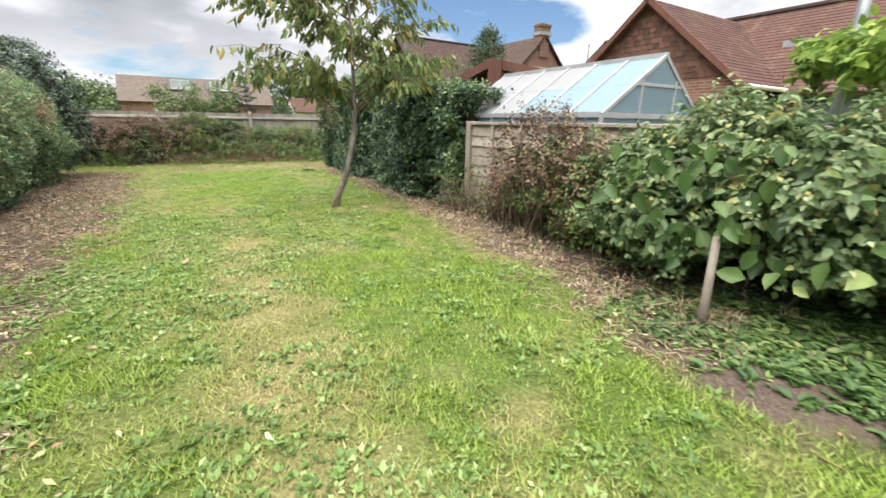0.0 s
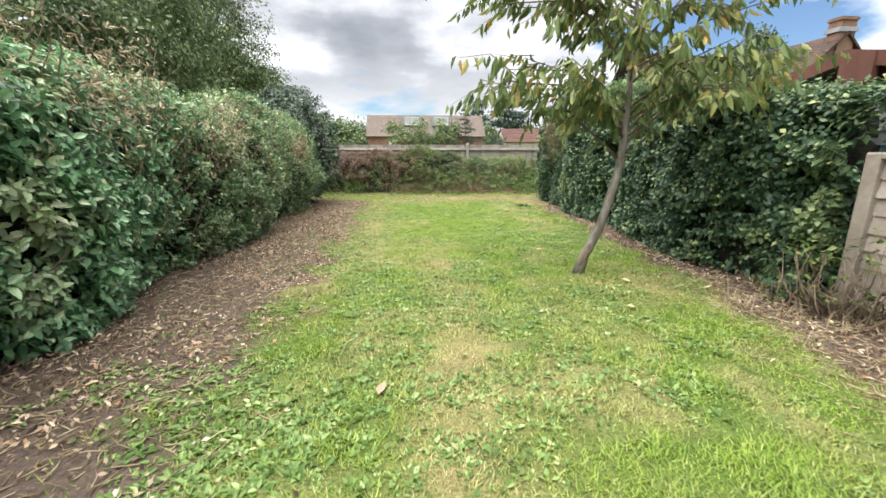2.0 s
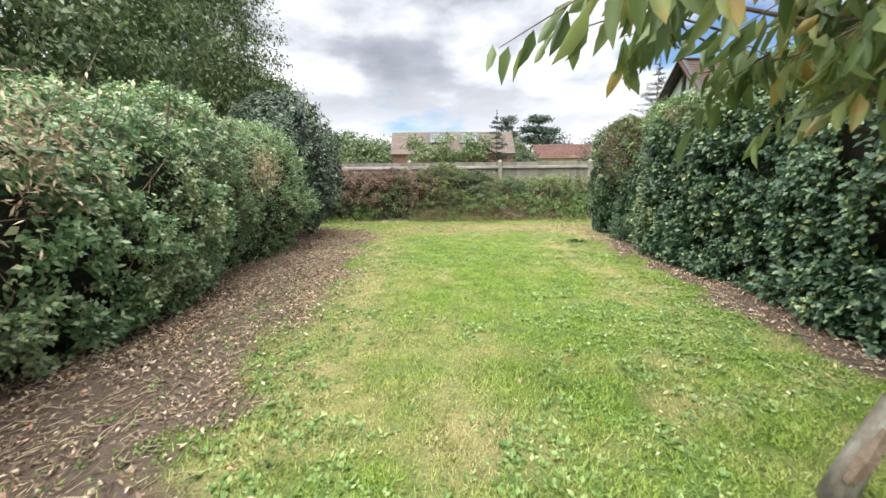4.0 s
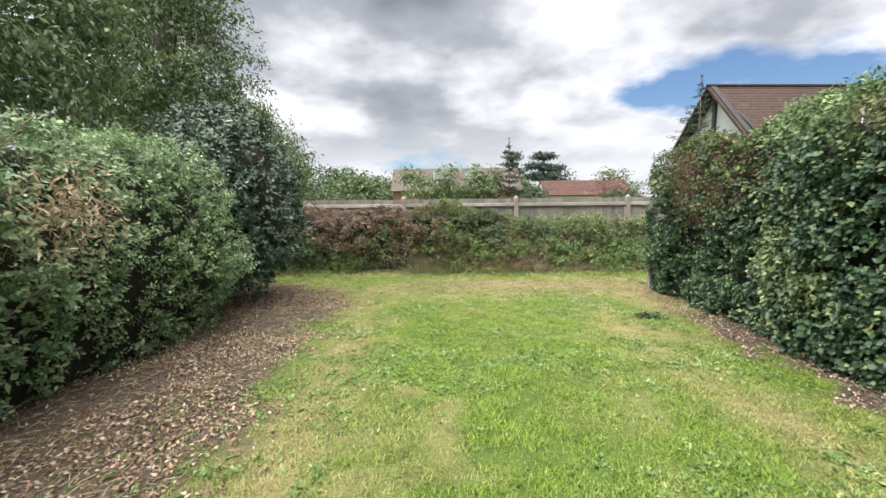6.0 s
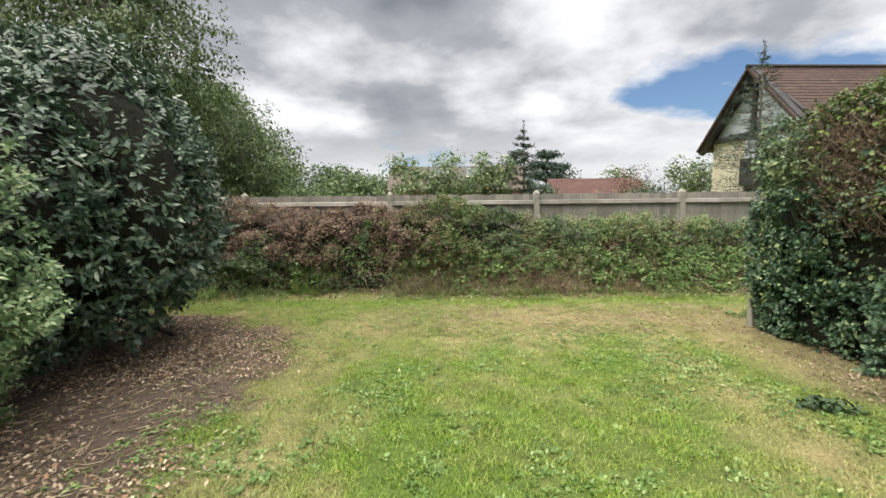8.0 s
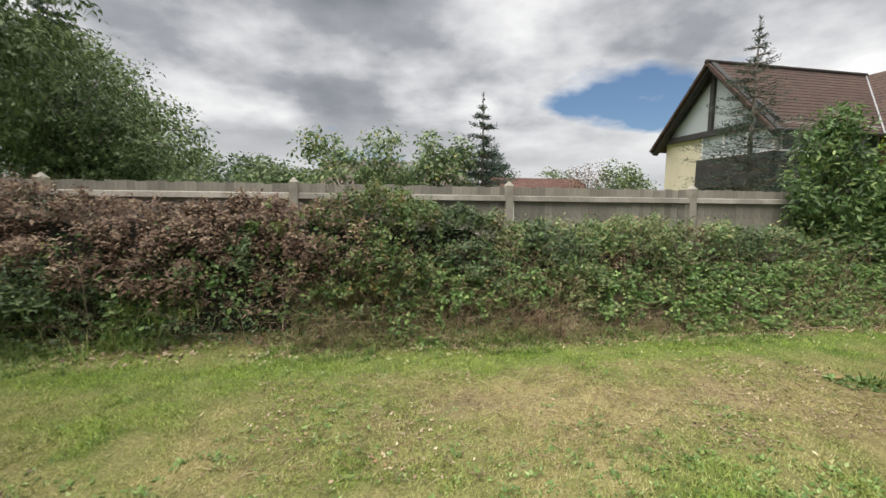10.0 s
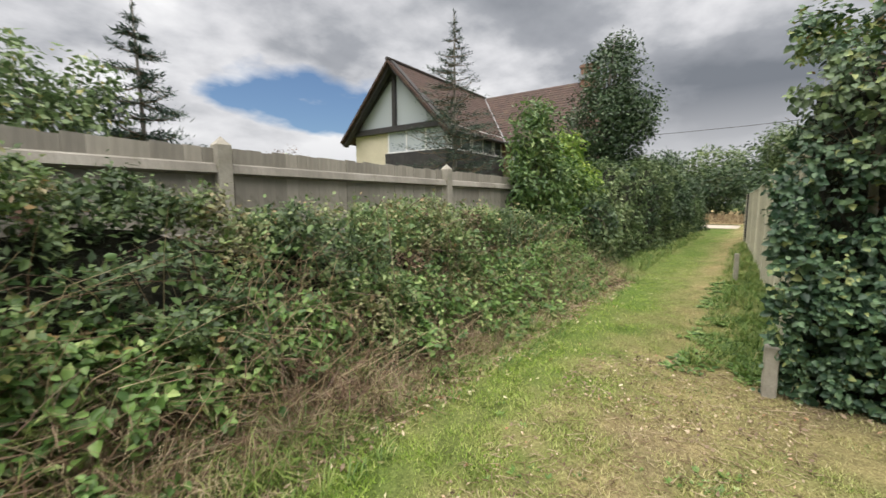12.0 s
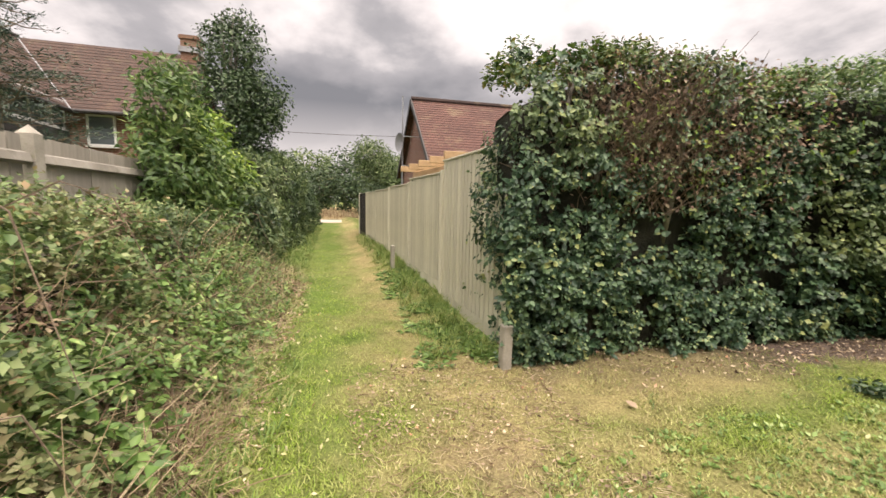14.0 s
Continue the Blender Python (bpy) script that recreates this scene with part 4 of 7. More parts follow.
rosettes("lawn_weeds", 46000, box_place(-1.6, -6, 3.2, 11), 0.023, M_CLOVER, "clover and broad-leaved weeds in the lawn", 6, weed_patches)
rosettes("bed_weeds", 9500, box_place(-1.7, -5.5, -0.3, 8), 0.028, M_CLOVER, "green ground ivy creeping over the border", 6, lambda x, y: np.clip((vnoise(np.column_stack([x, y, x * 0]) + 5, 1.4) - 0.45) * 4, 0, 1) * np.clip((1.8 - y) / 3, 0.3, 1))
rosettes("nettles", 3000, box_place(1.6, -6, 3.3, -3.9), 0.042, M_ELDER, "dark green weeds below the garden bush", 7, lambda x, y: np.clip((x - 1.75) * 2, 0, 1))
rosettes("verge_weeds", 3600, box_place(4.3, 9.3, 8.4, 10.1), 0.042, M_WEED, "leafy green weeds along the panel fence foot", 7, lambda x, y: np.clip(1.3 - (y - 9.3) / 0.6, 0, 1) * np.clip((vnoise(np.column_stack([x, y, x * 0]), 3.0) - 0.35) * 3.5, 0, 1))


def tufts(name, count, place, height, mat, label, blades=16, width=0.007, chance=None):
    """Rough grass: arching blades in tufts."""
    x, y = place(count)
    if chance is not None:
        k = RNG.random(len(x)) < chance(x, y)
        x, y = x[k], y[k]
    c = len(x)
    h = np.repeat(height * RNG.uniform(0.5, 1.4, c), blades) * RNG.uniform(0.6, 1.2, c * blades)
    x, y = np.repeat(x, blades) + RNG.normal(0, 0.03, c * blades), np.repeat(y, blades) + RNG.normal(0, 0.03, c * blades)
    n = len(x)
    a = RNG.uniform(0, 2 * math.pi, n)
    d = unit(np.column_stack([np.cos(a) * 0.6, np.sin(a) * 0.6 - 0.15, RNG.uniform(0.4, 1.2, n)]))
    side = np.column_stack([-np.sin(a), np.cos(a), a * 0]) * width / 2
    p = np.column_stack([x, y, lift(x, y) - 0.005])
    m = p + d * h[:, None] * 0.6
    e = m + unit(d + np.array([0, 0, -0.75])) * h[:, None] * 0.5
    v = np.stack([p - side, p + side, m + side * 0.8, m - side * 0.8, e], 1).reshape(-1, 3)
    i = (np.arange(n) * 5)[:, None]
    f = (i[:, :, None] + np.array([[0, 1, 2], [0, 2, 3], [3, 2, 4]])[None]).reshape(-1, 3)
    return stuff(name, fast_mesh(name, v, f, mat), label, "grass")


def band(x, y):
    return (1 - 0.6 * (x > 4.5)) * np.clip(0.15 + 1.6 * (vnoise(np.column_stack([x, y, x * 0]), 1.6) - 0.3), 0, 1)


def slope_tufts(name, count, place, height, mat, label, blades, width, chance=None):
    """Tufts growing on the lower slope of the bank."""
    ob = tufts(name, count, place, height, mat, label, blades, width, chance)
    me = ob.data
    co = np.empty(len(me.vertices) * 3, np.float32)
    me.vertices.foreach_get("co", co)
    co = co.reshape(-1, 3)
    root = np.repeat(co[::5, 1], 5)
    co[:, 2] += np.clip((root - 11.5) * 1.0, 0, 0.6)
    me.vertices.foreach_set("co", co.ravel())
    return ob


slope_tufts("bank_grass", 2000, box_place(-5, 11.25, 8, 12.0), 0.26, M_ROUGH, "long green grass growing through the bramble bank", 14, 0.006, band)
slope_tufts("dry_grass", 900, box_place(-0.4, 11.35, 8, 12.0), 0.28, M_STRAW, "long dead grass hanging in the bramble bank", 14, 0.004)
tufts("bank_grass", 1500, box_place(-5, 10.95, 9, 11.8), 0.12, M_ROUGH, "rough green grass tufts at the foot of the bramble bank", chance=band)
tufts("dry_grass", 900, box_place(0.0, 11.3, 9, 12.1), 0.22, M_STRAW, "dry straw-coloured grass at the foot of the bramble bank", 14, 0.004, chance=lambda x, y: 1 - band(x, y) * 0.8)
tufts("verge_grass", 1100, box_place(4.4, 9.35, 15, 10.0), 0.17, M_ROUGH, "long grass along the panel fence foot", chance=lambda x, y: np.clip(1.1 - (y - 9.35) / 0.6, 0, 1))
tufts("track_grass", 800, box_place(8, 11.2, 20, 11.9), 0.20, M_ROUGH, "long grass below the track hedge")
tufts("lawn_tufts", 2600, box_place(-1.4, -6, 4.2, 11.3), 0.05, M_WEED, "coarse grass tufts in the lawn", 12, 0.004, lambda x, y: (1 - zones(x, y)[1]) * np.clip((vnoise(np.column_stack([x, y, x * 0]) + 3, 1.3) - 0.35) * 3, 0, 1))
tufts("dry_grass", 190, box_place(1.7, -4.6, 3.1, 0.2), 0.16, M_STRAW, "straw and dead grass on the border edge", 16, 0.0035, chance=on_bed)
scatter_sticks("fallen_twigs", 9000, box_place(-2.6, -4.0, -0.3, 10.2), 0.11, 0.0028, M_STRAW, "brown dead stalks and clippings over the border", 0.22, chance=on_bed)
scatter_sticks("fallen_twigs", 2200, box_place(-3.0, -6, -0.3, 10.2), 0.2, 0.0026, M_TWIG, "dry hedge clippings on the border", chance=on_bed)
scatter_sticks("fallen_twigs", 1900, box_place(1.5, -6, 4.4, 9.6), 0.25, 0.003, M_STRAW, "straw and clippings under the ivy hedge", 0.2, chance=lambda x, y: on_bed(x, y) * np.clip((y + 4.3) / 0.4, 0.02, 1))
scatter_sticks("dry_straw", 5200, box_place(1.6, -4.6, 3.1, 0.4), 0.10, 0.0022, M_STRAW, "pale straw along the edge of the border", 0.12, chance=lambda x, y: np.exp(-((x - right_bed(y) - 0.12) / 0.28) ** 2))
scatter_sticks("fallen_twigs", 1500, box_place(-0.6, 11.15, 8, 11.9), 0.3, 0.003, M_STRAW, "dead stalks below the bramble bank", 0.35)

scatter_leaves("leaf_litter", 14000, box_place(1.2, 10.95, 8.6, 11.75), 0.036, M_LITTER, "brown dead leaves and clippings along the bank foot", "leaf litter", flat=0.8, chance=lambda x, y: np.clip((y - 11.0) / 0.3, 0, 1) * np.clip((vnoise(np.column_stack([x, y, x * 0]) + 9, 2.1) - 0.25) * 3, 0.1, 1))
scatter_leaves("leaf_litter", 1800, box_place(5.6, 11.2, 8.6, 11.75), 0.04, M_BROWN, "red-brown dead leaves at the bank foot", "leaf litter")
scatter_sticks("dry_straw", 2600, box_place(-0.5, 9.2, 4.4, 10.6), 0.10, 0.0018, M_STRAW, "dry straw over a worn patch of lawn", 0.08)
scatter_leaves("leaf_litter", 3600, box_place(-0.5, 9.2, 4.6, 10.6), 0.024, M_LITTER, "small dead leaves on a worn patch of lawn", "leaf litter", aspect=0.6, chance=lambda x, y: np.clip((vnoise(np.column_stack([x, y, x * 0]) + 6, 2.4) - 0.45) * 4, 0.04, 1))

# ---- hedges round the garden ----
def left_hedge():
    ob = thing("clipped_hedge", -2.5, 2.0, float(lift(-2.5, 2.0)), 0, "tall mixed evergreen hedge, clipped, with brown dead patches", "hedge")
    off = np.array([-2.5, 2.0, float(lift(-2.5, 2.0))])
    a, b = (-2.56, -6.3), (-2.98, 7.3)       # run northwards, so that the front faces the lawn

    def half(s):
        return 0.72 + 0.10 * np.sin(np.asarray(s) * 21) + 0.05 * np.sin(np.asarray(s) * 47)

    def height(s):
        y = -6.3 + 13.6 * np.asarray(s)
        return np.interp(y, [-7, 0, 2, 5, 6.6, 8.3], [2.35, 2.2, 2.15, 2.35, 2.33, 2.1]) - lift(0, y) + 0.05 * np.sin(y * 2.1)
    def tuck(s):
        return np.interp(-6.3 + 13.6 * np.asarray(s), [-6, 2.0, 4.5, 6.5, 8.3], [0.15, 0.3, 0.55, 0.65, 0.7])
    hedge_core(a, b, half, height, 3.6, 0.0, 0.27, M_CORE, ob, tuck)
    for c in ob.children:
        c.matrix_basis = Matrix.Translation(-Vector(off))
    p, n = hedge_points(138000, a, b, half, height, 3.6, 0.0, 0.14, 0.09, back=0.05, tuck=tuck)
    gaps = vnoise(p + 15, 2.4) * 0.5 + vnoise(p + 35, 6.0) * 0.5
    k = RNG.random(len(p)) < np.clip((gaps - 0.22) * 6, 0.6, 1)
    p, n = p[k], n[k]
    along = p[:, 1] + RNG.normal(0, 0.35, len(p)) + 1.6 * (vnoise(p + 70, 1.1) - 0.5)
    far, near = along > 4.7, along < 0.5
    mid = ~far & ~near
    sprig_part("clipped_foliage", p[far] - off, n[far], 9, 0.12, 0.046, M_HEDGE_LIGHT, ob, "small grey-green privet leaves", aspect=0.5, kite=True)
    sprig_part("mixed_foliage", p[mid] - off, n[mid], 7, 0.13, 0.056, M_HEDGE_MID, ob, "dusty green bramble and privet leaves", aspect=0.6, kite=True)
    sprig_part("dark_foliage", p[near] - off, n[near], 6, 0.14, 0.068, M_HEDGE, ob, "larger dark ivy and laurel leaves", aspect=0.6)
    g = stems(44, lambda k: (-2.55 + RNG.normal(0, 0.2), -6.5 + k * 0.2), 0.75, 0.16, 0.008, M_TWIG, ob)
    g.matrix_basis = Matrix.Translation(-Vector(off))
    # dead twiggy patches near the top
    v = []
    for cx, cy, cz, r in ((-1.95, -0.2, 2.0, 0.55), (-1.9, 1.4, 1.75, 0.5), (-1.95, 4.6, 1.6, 0.35), (-1.95, -1.3, 2.1, 0.45)):
        v.append(np.array([cx, cy, cz]) + RNG.normal(0, r * 0.5, (700, 3)) * np.array([0.35, 1, 0.8]))
    v = np.concatenate(v)
    tw = Geo()
    for k in range(240):                        # bare twigs showing through the thin places
        y = RNG.uniform(-1.6, 4.6)
        x = float(-1.98 - 0.03 * y + RNG.uniform(-0.22, 0.06))
        z = RNG.uniform(0.7, 2.15)
        d = RNG.normal(0, 0.12, 3)
        tw.tube([(x - 0.08, y, z), (x + 0.02 + d[0] * 0.2, y + d[1] * 0.5, z + 0.10 + d[2] * 0.3), (x + 0.07, y + d[1] * 1.6, z + 0.2 + d[2])], [0.005, 0.004, 0.0018], 4)
    tw = tagged(part("twig_growth", tw, M_TWIG, ob, "bare brown twigs"), kind="stuff")
    tw.matrix_basis = Matrix.Translation(-Vector(off))
    leaf_part("dead_growth", v - off, np.tile([1.0, 0, 0.4], (len(v), 1)), 0.06, M_STRAW, ob, "tan dead shoots", aspect=0.2, kite=True)


def holly():
    off = np.array([-3.4, 8.8, 0.0])
    ob = thing("holly_bush", *off, 0, "dense dark glossy holly bush at the hedge end", "bush")
    blobs = [(-3.0, 8.55, 1.65, 1.12, 0.9, 1.5), (-3.45, 9.4, 1.6, 1.25, 0.8, 1.4), (-3.4, 8.8, 2.3, 0.9, 0.9, 0.95), (-3.1, 7.8, 1.4, 0.8, 0.8, 1.2)]
    g = Geo()
    for k in range(7):
        g.tube([(RNG.uniform(-0.5, 0.6), RNG.uniform(-0.8, 0.6), 0), (RNG.uniform(-0.5, 0.5), RNG.uniform(-0.8, 0.6), 1.0), (RNG.uniform(-0.5, 0.3), RNG.uniform(-0.5, 0.4), 1.9)], [0.04, 0.03, 0.012], 6)
    tagged(part("stem_growth", g, M_BARK, ob, smooth=True), kind="stuff")
    # plain shells behind the leaves, coloured near-black as the bush's inner shade
    c = Geo()
    for b in blobs:
        pts, k = [], len(c.v)
        for i in range(9):
            for j in range(14):
                th, ph = math.pi * i / 8, 2 * math.pi * j / 14
                c.v.append((b[0] - off[0] + b[3] * 0.7 * math.sin(th) * math.cos(ph), b[1] - off[1] + b[4] * 0.7 * math.sin(th) * math.sin(ph), b[2] + b[5] * 0.75 * math.cos(th)))
        for i in range(8):
            for j in range(14):
                c.f.append((k + i * 14 + j, k + (i + 1) * 14 + j, k + (i + 1) * 14 + (j + 1) % 14, k + i * 14 + (j + 1) % 14))
    part("shade_core", c, M_CORE, ob, "near-black inner shells, shade inside the bush put into their colour")
    P, N = [], []
    for b in blobs:
        d = unit(RNG.normal(0, 1, (10000, 3)))
        q = np.array(b[:3]) + d * np.array(b[3:]) * (0.86 + 0.2 * vnoise(d * 2.5 + b[0], 1.0) + RNG.normal(0, 0.035, 10000))[:, None]
        P.append(q)
        N.append(unit(d / np.array(b[3:])))
    P, N = np.concatenate(P), np.concatenate(N)
    k = P[:, 2] > 0.28
    sprig_part("foliage", P[k] - off, N[k], 8, 0.16, 0.075, M_HOLLY, ob, aspect=0.5, kite=True)


def right_hedge():
    off = np.array([3.9, 4.5, float(lift(3.9, 4.5))])
    ob = thing("ivy_hedge", *off, 0, "thick ivy-covered hedge with a ragged twiggy top", "hedge")
    A, B = (4.85, 9.35), (3.58, -0.8)         # run southwards, so that the front faces the lawn

    def half(s):
        return 0.66 + 0.06 * np.sin(np.asarray(s) * 17 + 1) + 0.04 * np.sin(np.asarray(s) * 39)

    def height(s):
        y = 9.35 - 9.8 * np.asarray(s)
        top = np.interp(y, [-0.5, 0.3, 1.5, 3.2, 4.6, 5.8, 6.8, 8.4, 9.3], [1.85, 2.05, 2.25, 2.76, 2.64, 2.46, 2.52, 2.52, 2.54])
        return top - lift(0, y) + 0.05 * np.sin(y * 3.3)
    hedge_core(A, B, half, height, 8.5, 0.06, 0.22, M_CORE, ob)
    for c in ob.children:
        c.matrix_basis = Matrix.Translation(-Vector(off))
    p, n = hedge_points(150000, A, B, half, height, 8.5, 0.06, 0.10, 0.08, back=0.05)
    # thinner, twiggy hollow near the far corner
    hole = np.exp(-(((p[:, 1] - 8.1) / 1.0) ** 2 + ((p[:, 2] - 1.85) / 0.45) ** 2))
    gaps = vnoise(p + 15, 2.6) * 0.5 + vnoise(p + 35, 7.0) * 0.5
    keep = (RNG.random(len(p)) > hole * 0.86) & (RNG.random(len(p)) < np.clip((gaps - 0.24) * 6, 0.5, 1))
    p, n = p[keep], n[keep]
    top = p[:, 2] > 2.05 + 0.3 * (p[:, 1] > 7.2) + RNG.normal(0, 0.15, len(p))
    end = ~top & (p[:, 1] > 7.0)
    low = ~top & ~end
    sprig_part("ivy", p[end] - off, n[end], 6, 0.11, 0.044, M_IVY, ob, "dark glossy ivy leaves", aspect=0.8, droop=0.5)
    sprig_part("ivy", p[low] - off, n[low], 6, 0.13, 0.056, M_IVY, ob, "dark glossy ivy leaves", aspect=0.8, kite=True, droop=0.5)
    corner = top & (p[:, 1] + RNG.normal(0, 0.3, len(p)) > 6.9)
    top = top & ~corner
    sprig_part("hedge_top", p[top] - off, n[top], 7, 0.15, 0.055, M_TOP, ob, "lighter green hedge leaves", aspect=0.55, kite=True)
    sprig_part("hedge_top", p[corner] - off, n[corner], 6, 0.13, 0.048, M_BRAMBLE, ob, "olive and brown hedge leaves", aspect=0.58)
    g = Geo()
    for k in range(520):                         # bare twigs in the hollow
        y = float(np.clip(RNG.normal(8.2, 0.45), 7.1, 9.0))
        x = 4.24 + 0.125 * (y - 9.3) + RNG.uniform(0.0, 0.22)
        z = RNG.uniform(1.2, 2.1)
        d = np.clip(RNG.normal(0, 0.13, 3), -0.22, 0.22)
        g.tube([(x, y, z), (x + d[0] * 0.4 - 0.05, y + d[1] + 0.05, z + 0.15 + d[2] * 0.5), (x + d[0] - 0.08, y + d[1] * 2, z + 0.3 + d[2])], [0.0038, 0.003, 0.0014], 4)
    for y, x in ((8.95, 4.22), (8.6, 4.2), (7.9, 4.12), (8.25, 4.3)):
        st = part("stem", Geo().tube([(x + 0.2, y, 0.9), (x + 0.03, y + 0.06, 1.45), (x - 0.02, y + 0.02, 2.0), (x + 0.05, y - 0.1, 2.35)], [0.026, 0.022, 0.017, 0.008], 7), M_BARK, ob, "crooked grey stem", smooth=True)
        st.matrix_basis = Matrix.Translation(-Vector(off))
    for k in range(90):                         # shoots over the top
        s = RNG.random()
        y = 9.1 - 9.4 * s
        x = 4.45 + 0.125 * (y - 9.3) + RNG.uniform(-0.3, 0.5)
        z = float(lift(0, y)) + float(height(s)) - 0.12
        d = np.clip(RNG.normal(0, 0.06, 2), -0.1, 0.1)
        g.tube([(x, y, z), (x + d[0], y + d[1], z + RNG.uniform(0.06, 0.17))], [0.0025, 0.001], 4)
    tw = tagged(part("twig_growth", g, M_TWIG, ob, "bare brown twigs"), kind="stuff")
    tw.matrix_basis = Matrix.Translation(-Vector(off))
    dp = np.column_stack([RNG.uniform(-0.05, 0.2, 5600), RNG.normal(8.0, 0.75, 5600), RNG.normal(1.9, 0.3, 5600)])
    dp[:, 0] += 4.24 + 0.125 * (dp[:, 1] - 9.3)
    dp = dp[(dp[:, 1] > 6.2) & (dp[:, 1] < 9.05) & (dp[:, 2] > 1.2) & (dp[:, 2] < 2.5)]
    leaf_part("withered_growth", dp - off, np.tile([-1.0, 0, 0.2], (len(dp), 1)), 0.042, M_BROWN, ob, "withered brown leaves", aspect=0.5, kite=True)
    q = dp[::11] + np.array([-0.06, 0, 0.02])
    shoots = sprig_part("new_growth", q - off, np.tile([-1.0, 0, 0.2], (len(q), 1)), 2, 0.12, 0.045, M_SHRUB, ob, "yellow-green new shoots", aspect=0.6)
    tagged(shoots, "yellow-green new shoots", kind="stuff")


def bramble_bank():
    off = np.array([0.0, 12.2, 0.0])
    ob = thing("bramble_bank", *off, 0, "overgrown bramble bank with brown dead leaves along a fence", "brambles")
    a, b = (-6.6, 12.45), (8.6, 12.45)

    def half(s):
        x = -6.6 + 15.2 * np.asarray(s)
        return np.interp(x, [-1, 1.5, 8.6], [0.92, 0.78, 0.68]) + 0.08 * np.sin(np.asarray(s) * 31) + 0.09 * np.sin(np.asarray(s) * 83)

    def height(s):
        x = -6.6 + 15.2 * np.asarray(s)
        return np.interp(x, [-9, -4.5, -2, 0.4, 1.6, 2.6, 5.2, 7, 8.6], [1.62, 1.62, 1.62, 1.62, 1.45, 1.26, 1.18, 0.95, 0.85]) + 0.05 * np.sin(x * 5)
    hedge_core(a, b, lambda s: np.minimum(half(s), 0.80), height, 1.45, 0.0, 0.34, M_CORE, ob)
    for c in ob.children:
        c.matrix_basis = Matrix.Translation(-Vector(off))
    p, n = hedge_points(250000, a, b, half, height, 1.45, 0.0, 0.20, 0.15, back=0.3)
    p = p[p[:, 1] < 12.9]
    # ragged: dark hollows between the sprays
    hollow = vnoise(p + 60, 3.2) * 0.55 + vnoise(p + 90, 8.0) * 0.45
    p = p[RNG.random(len(p)) < np.clip((hollow - 0.28) * 5.0, 0.36, 1)]
    p = p[(p[:, 2] > 0.5) | (RNG.random(len(p)) < 0.25 + 0.5 * (p[:, 0] > 1.5))]
    n = unit(np.column_stack([RNG.normal(0, 0.3, len(p)), -0.55 + RNG.normal(0, 0.35, len(p)), 0.7 + RNG.normal(0, 0.3, len(p))]))
    pat = vnoise(p, 1.4) * 0.6 + vnoise(p + 20, 4) * 0.4
    dead = ((p[:, 0] + RNG.normal(0, 0.45, len(p)) + 1.6 * (pat - 0.5) < 0.1) & (p[:, 0] > -4.6) & (p[:, 2] > 0.62 - 0.35 * np.exp(-((p[:, 0] + 1.2) / 0.8) ** 2)) & (pat > 0.36)) | (pat > 0.80)
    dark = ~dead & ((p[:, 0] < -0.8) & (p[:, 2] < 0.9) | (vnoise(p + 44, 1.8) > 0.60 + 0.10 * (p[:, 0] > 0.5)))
    rest = ~dead & ~dark
    sprig_part("dead_foliage", p[dead] - off, n[dead], 5, 0.13, 0.05, M_BROWN, ob, "brown withered leaves", aspect=0.5, kite=True, droop=0.6)
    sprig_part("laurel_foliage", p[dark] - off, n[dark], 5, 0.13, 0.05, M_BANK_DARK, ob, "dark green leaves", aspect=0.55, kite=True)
    east = rest & (p[:, 0] + RNG.normal(0, 0.8, len(p)) > 1.3)
    rest = rest & ~east
    sprig_part("dusty_foliage", p[east] - off, n[east], 5, 0.15, 0.046, M_DUSTY, ob, "dusty green and tan bramble leaves", aspect=0.62, kite=True, loose=0.7)
    sprig_part("bramble_foliage", p[rest] - off, n[rest], 5, 0.14, 0.046, M_BRAMBLE, ob, "dull green bramble leaves", aspect=0.66, kite=True, loose=0.6)
    # larger fresh leaves on sprays standing out of the bank
    c = np.column_stack([RNG.uniform(-5, 8.4, 420), RNG.uniform(11.6, 12.2, 420), np.zeros(420)])
    c[:, 2] = np.clip((c[:, 1] - 11.5) * 1.45, 0.1, 1.25) + RNG.normal(0, 0.05, 420)
    q = np.repeat(c, 14, 0) + RNG.normal(0, 0.075, (420 * 14, 3))
    leaf_part("fresh_foliage", q - off, np.tile([0, -0.6, 0.7], (len(q), 1)), 0.055, M_ELDER, ob, "fresh green bramble leaves", aspect=0.7, vary=0.4)
    # fresh leaves low on the slope, spreading onto the grass
    c = np.column_stack([RNG.uniform(0.4, 7.6, 1900), 11.22 + 0.75 * RNG.random(1900) ** 0.7, np.zeros(1900)])
    c = c[RNG.random(1900) < np.clip((vnoise(c, 2.2) - 0.3) * 3, 0.05, 1)]
    c[:, 2] = np.clip((c[:, 1] - 11.3) * 1.0, 0.03, 0.6) + RNG.random(len(c)) * 0.08
    sprig_part("low_foliage", np.repeat(c, 6, 0) - off, np.tile([0, -0.5, 0.8], (len(c) * 6, 1)), 6, 0.16, 0.058, M_WEED, ob, "fresh green bramble and nettle leaves", aspect=0.66, loose=0.5)
    # straw-coloured dead stalks standing and leaning over the slope
    w = Geo()
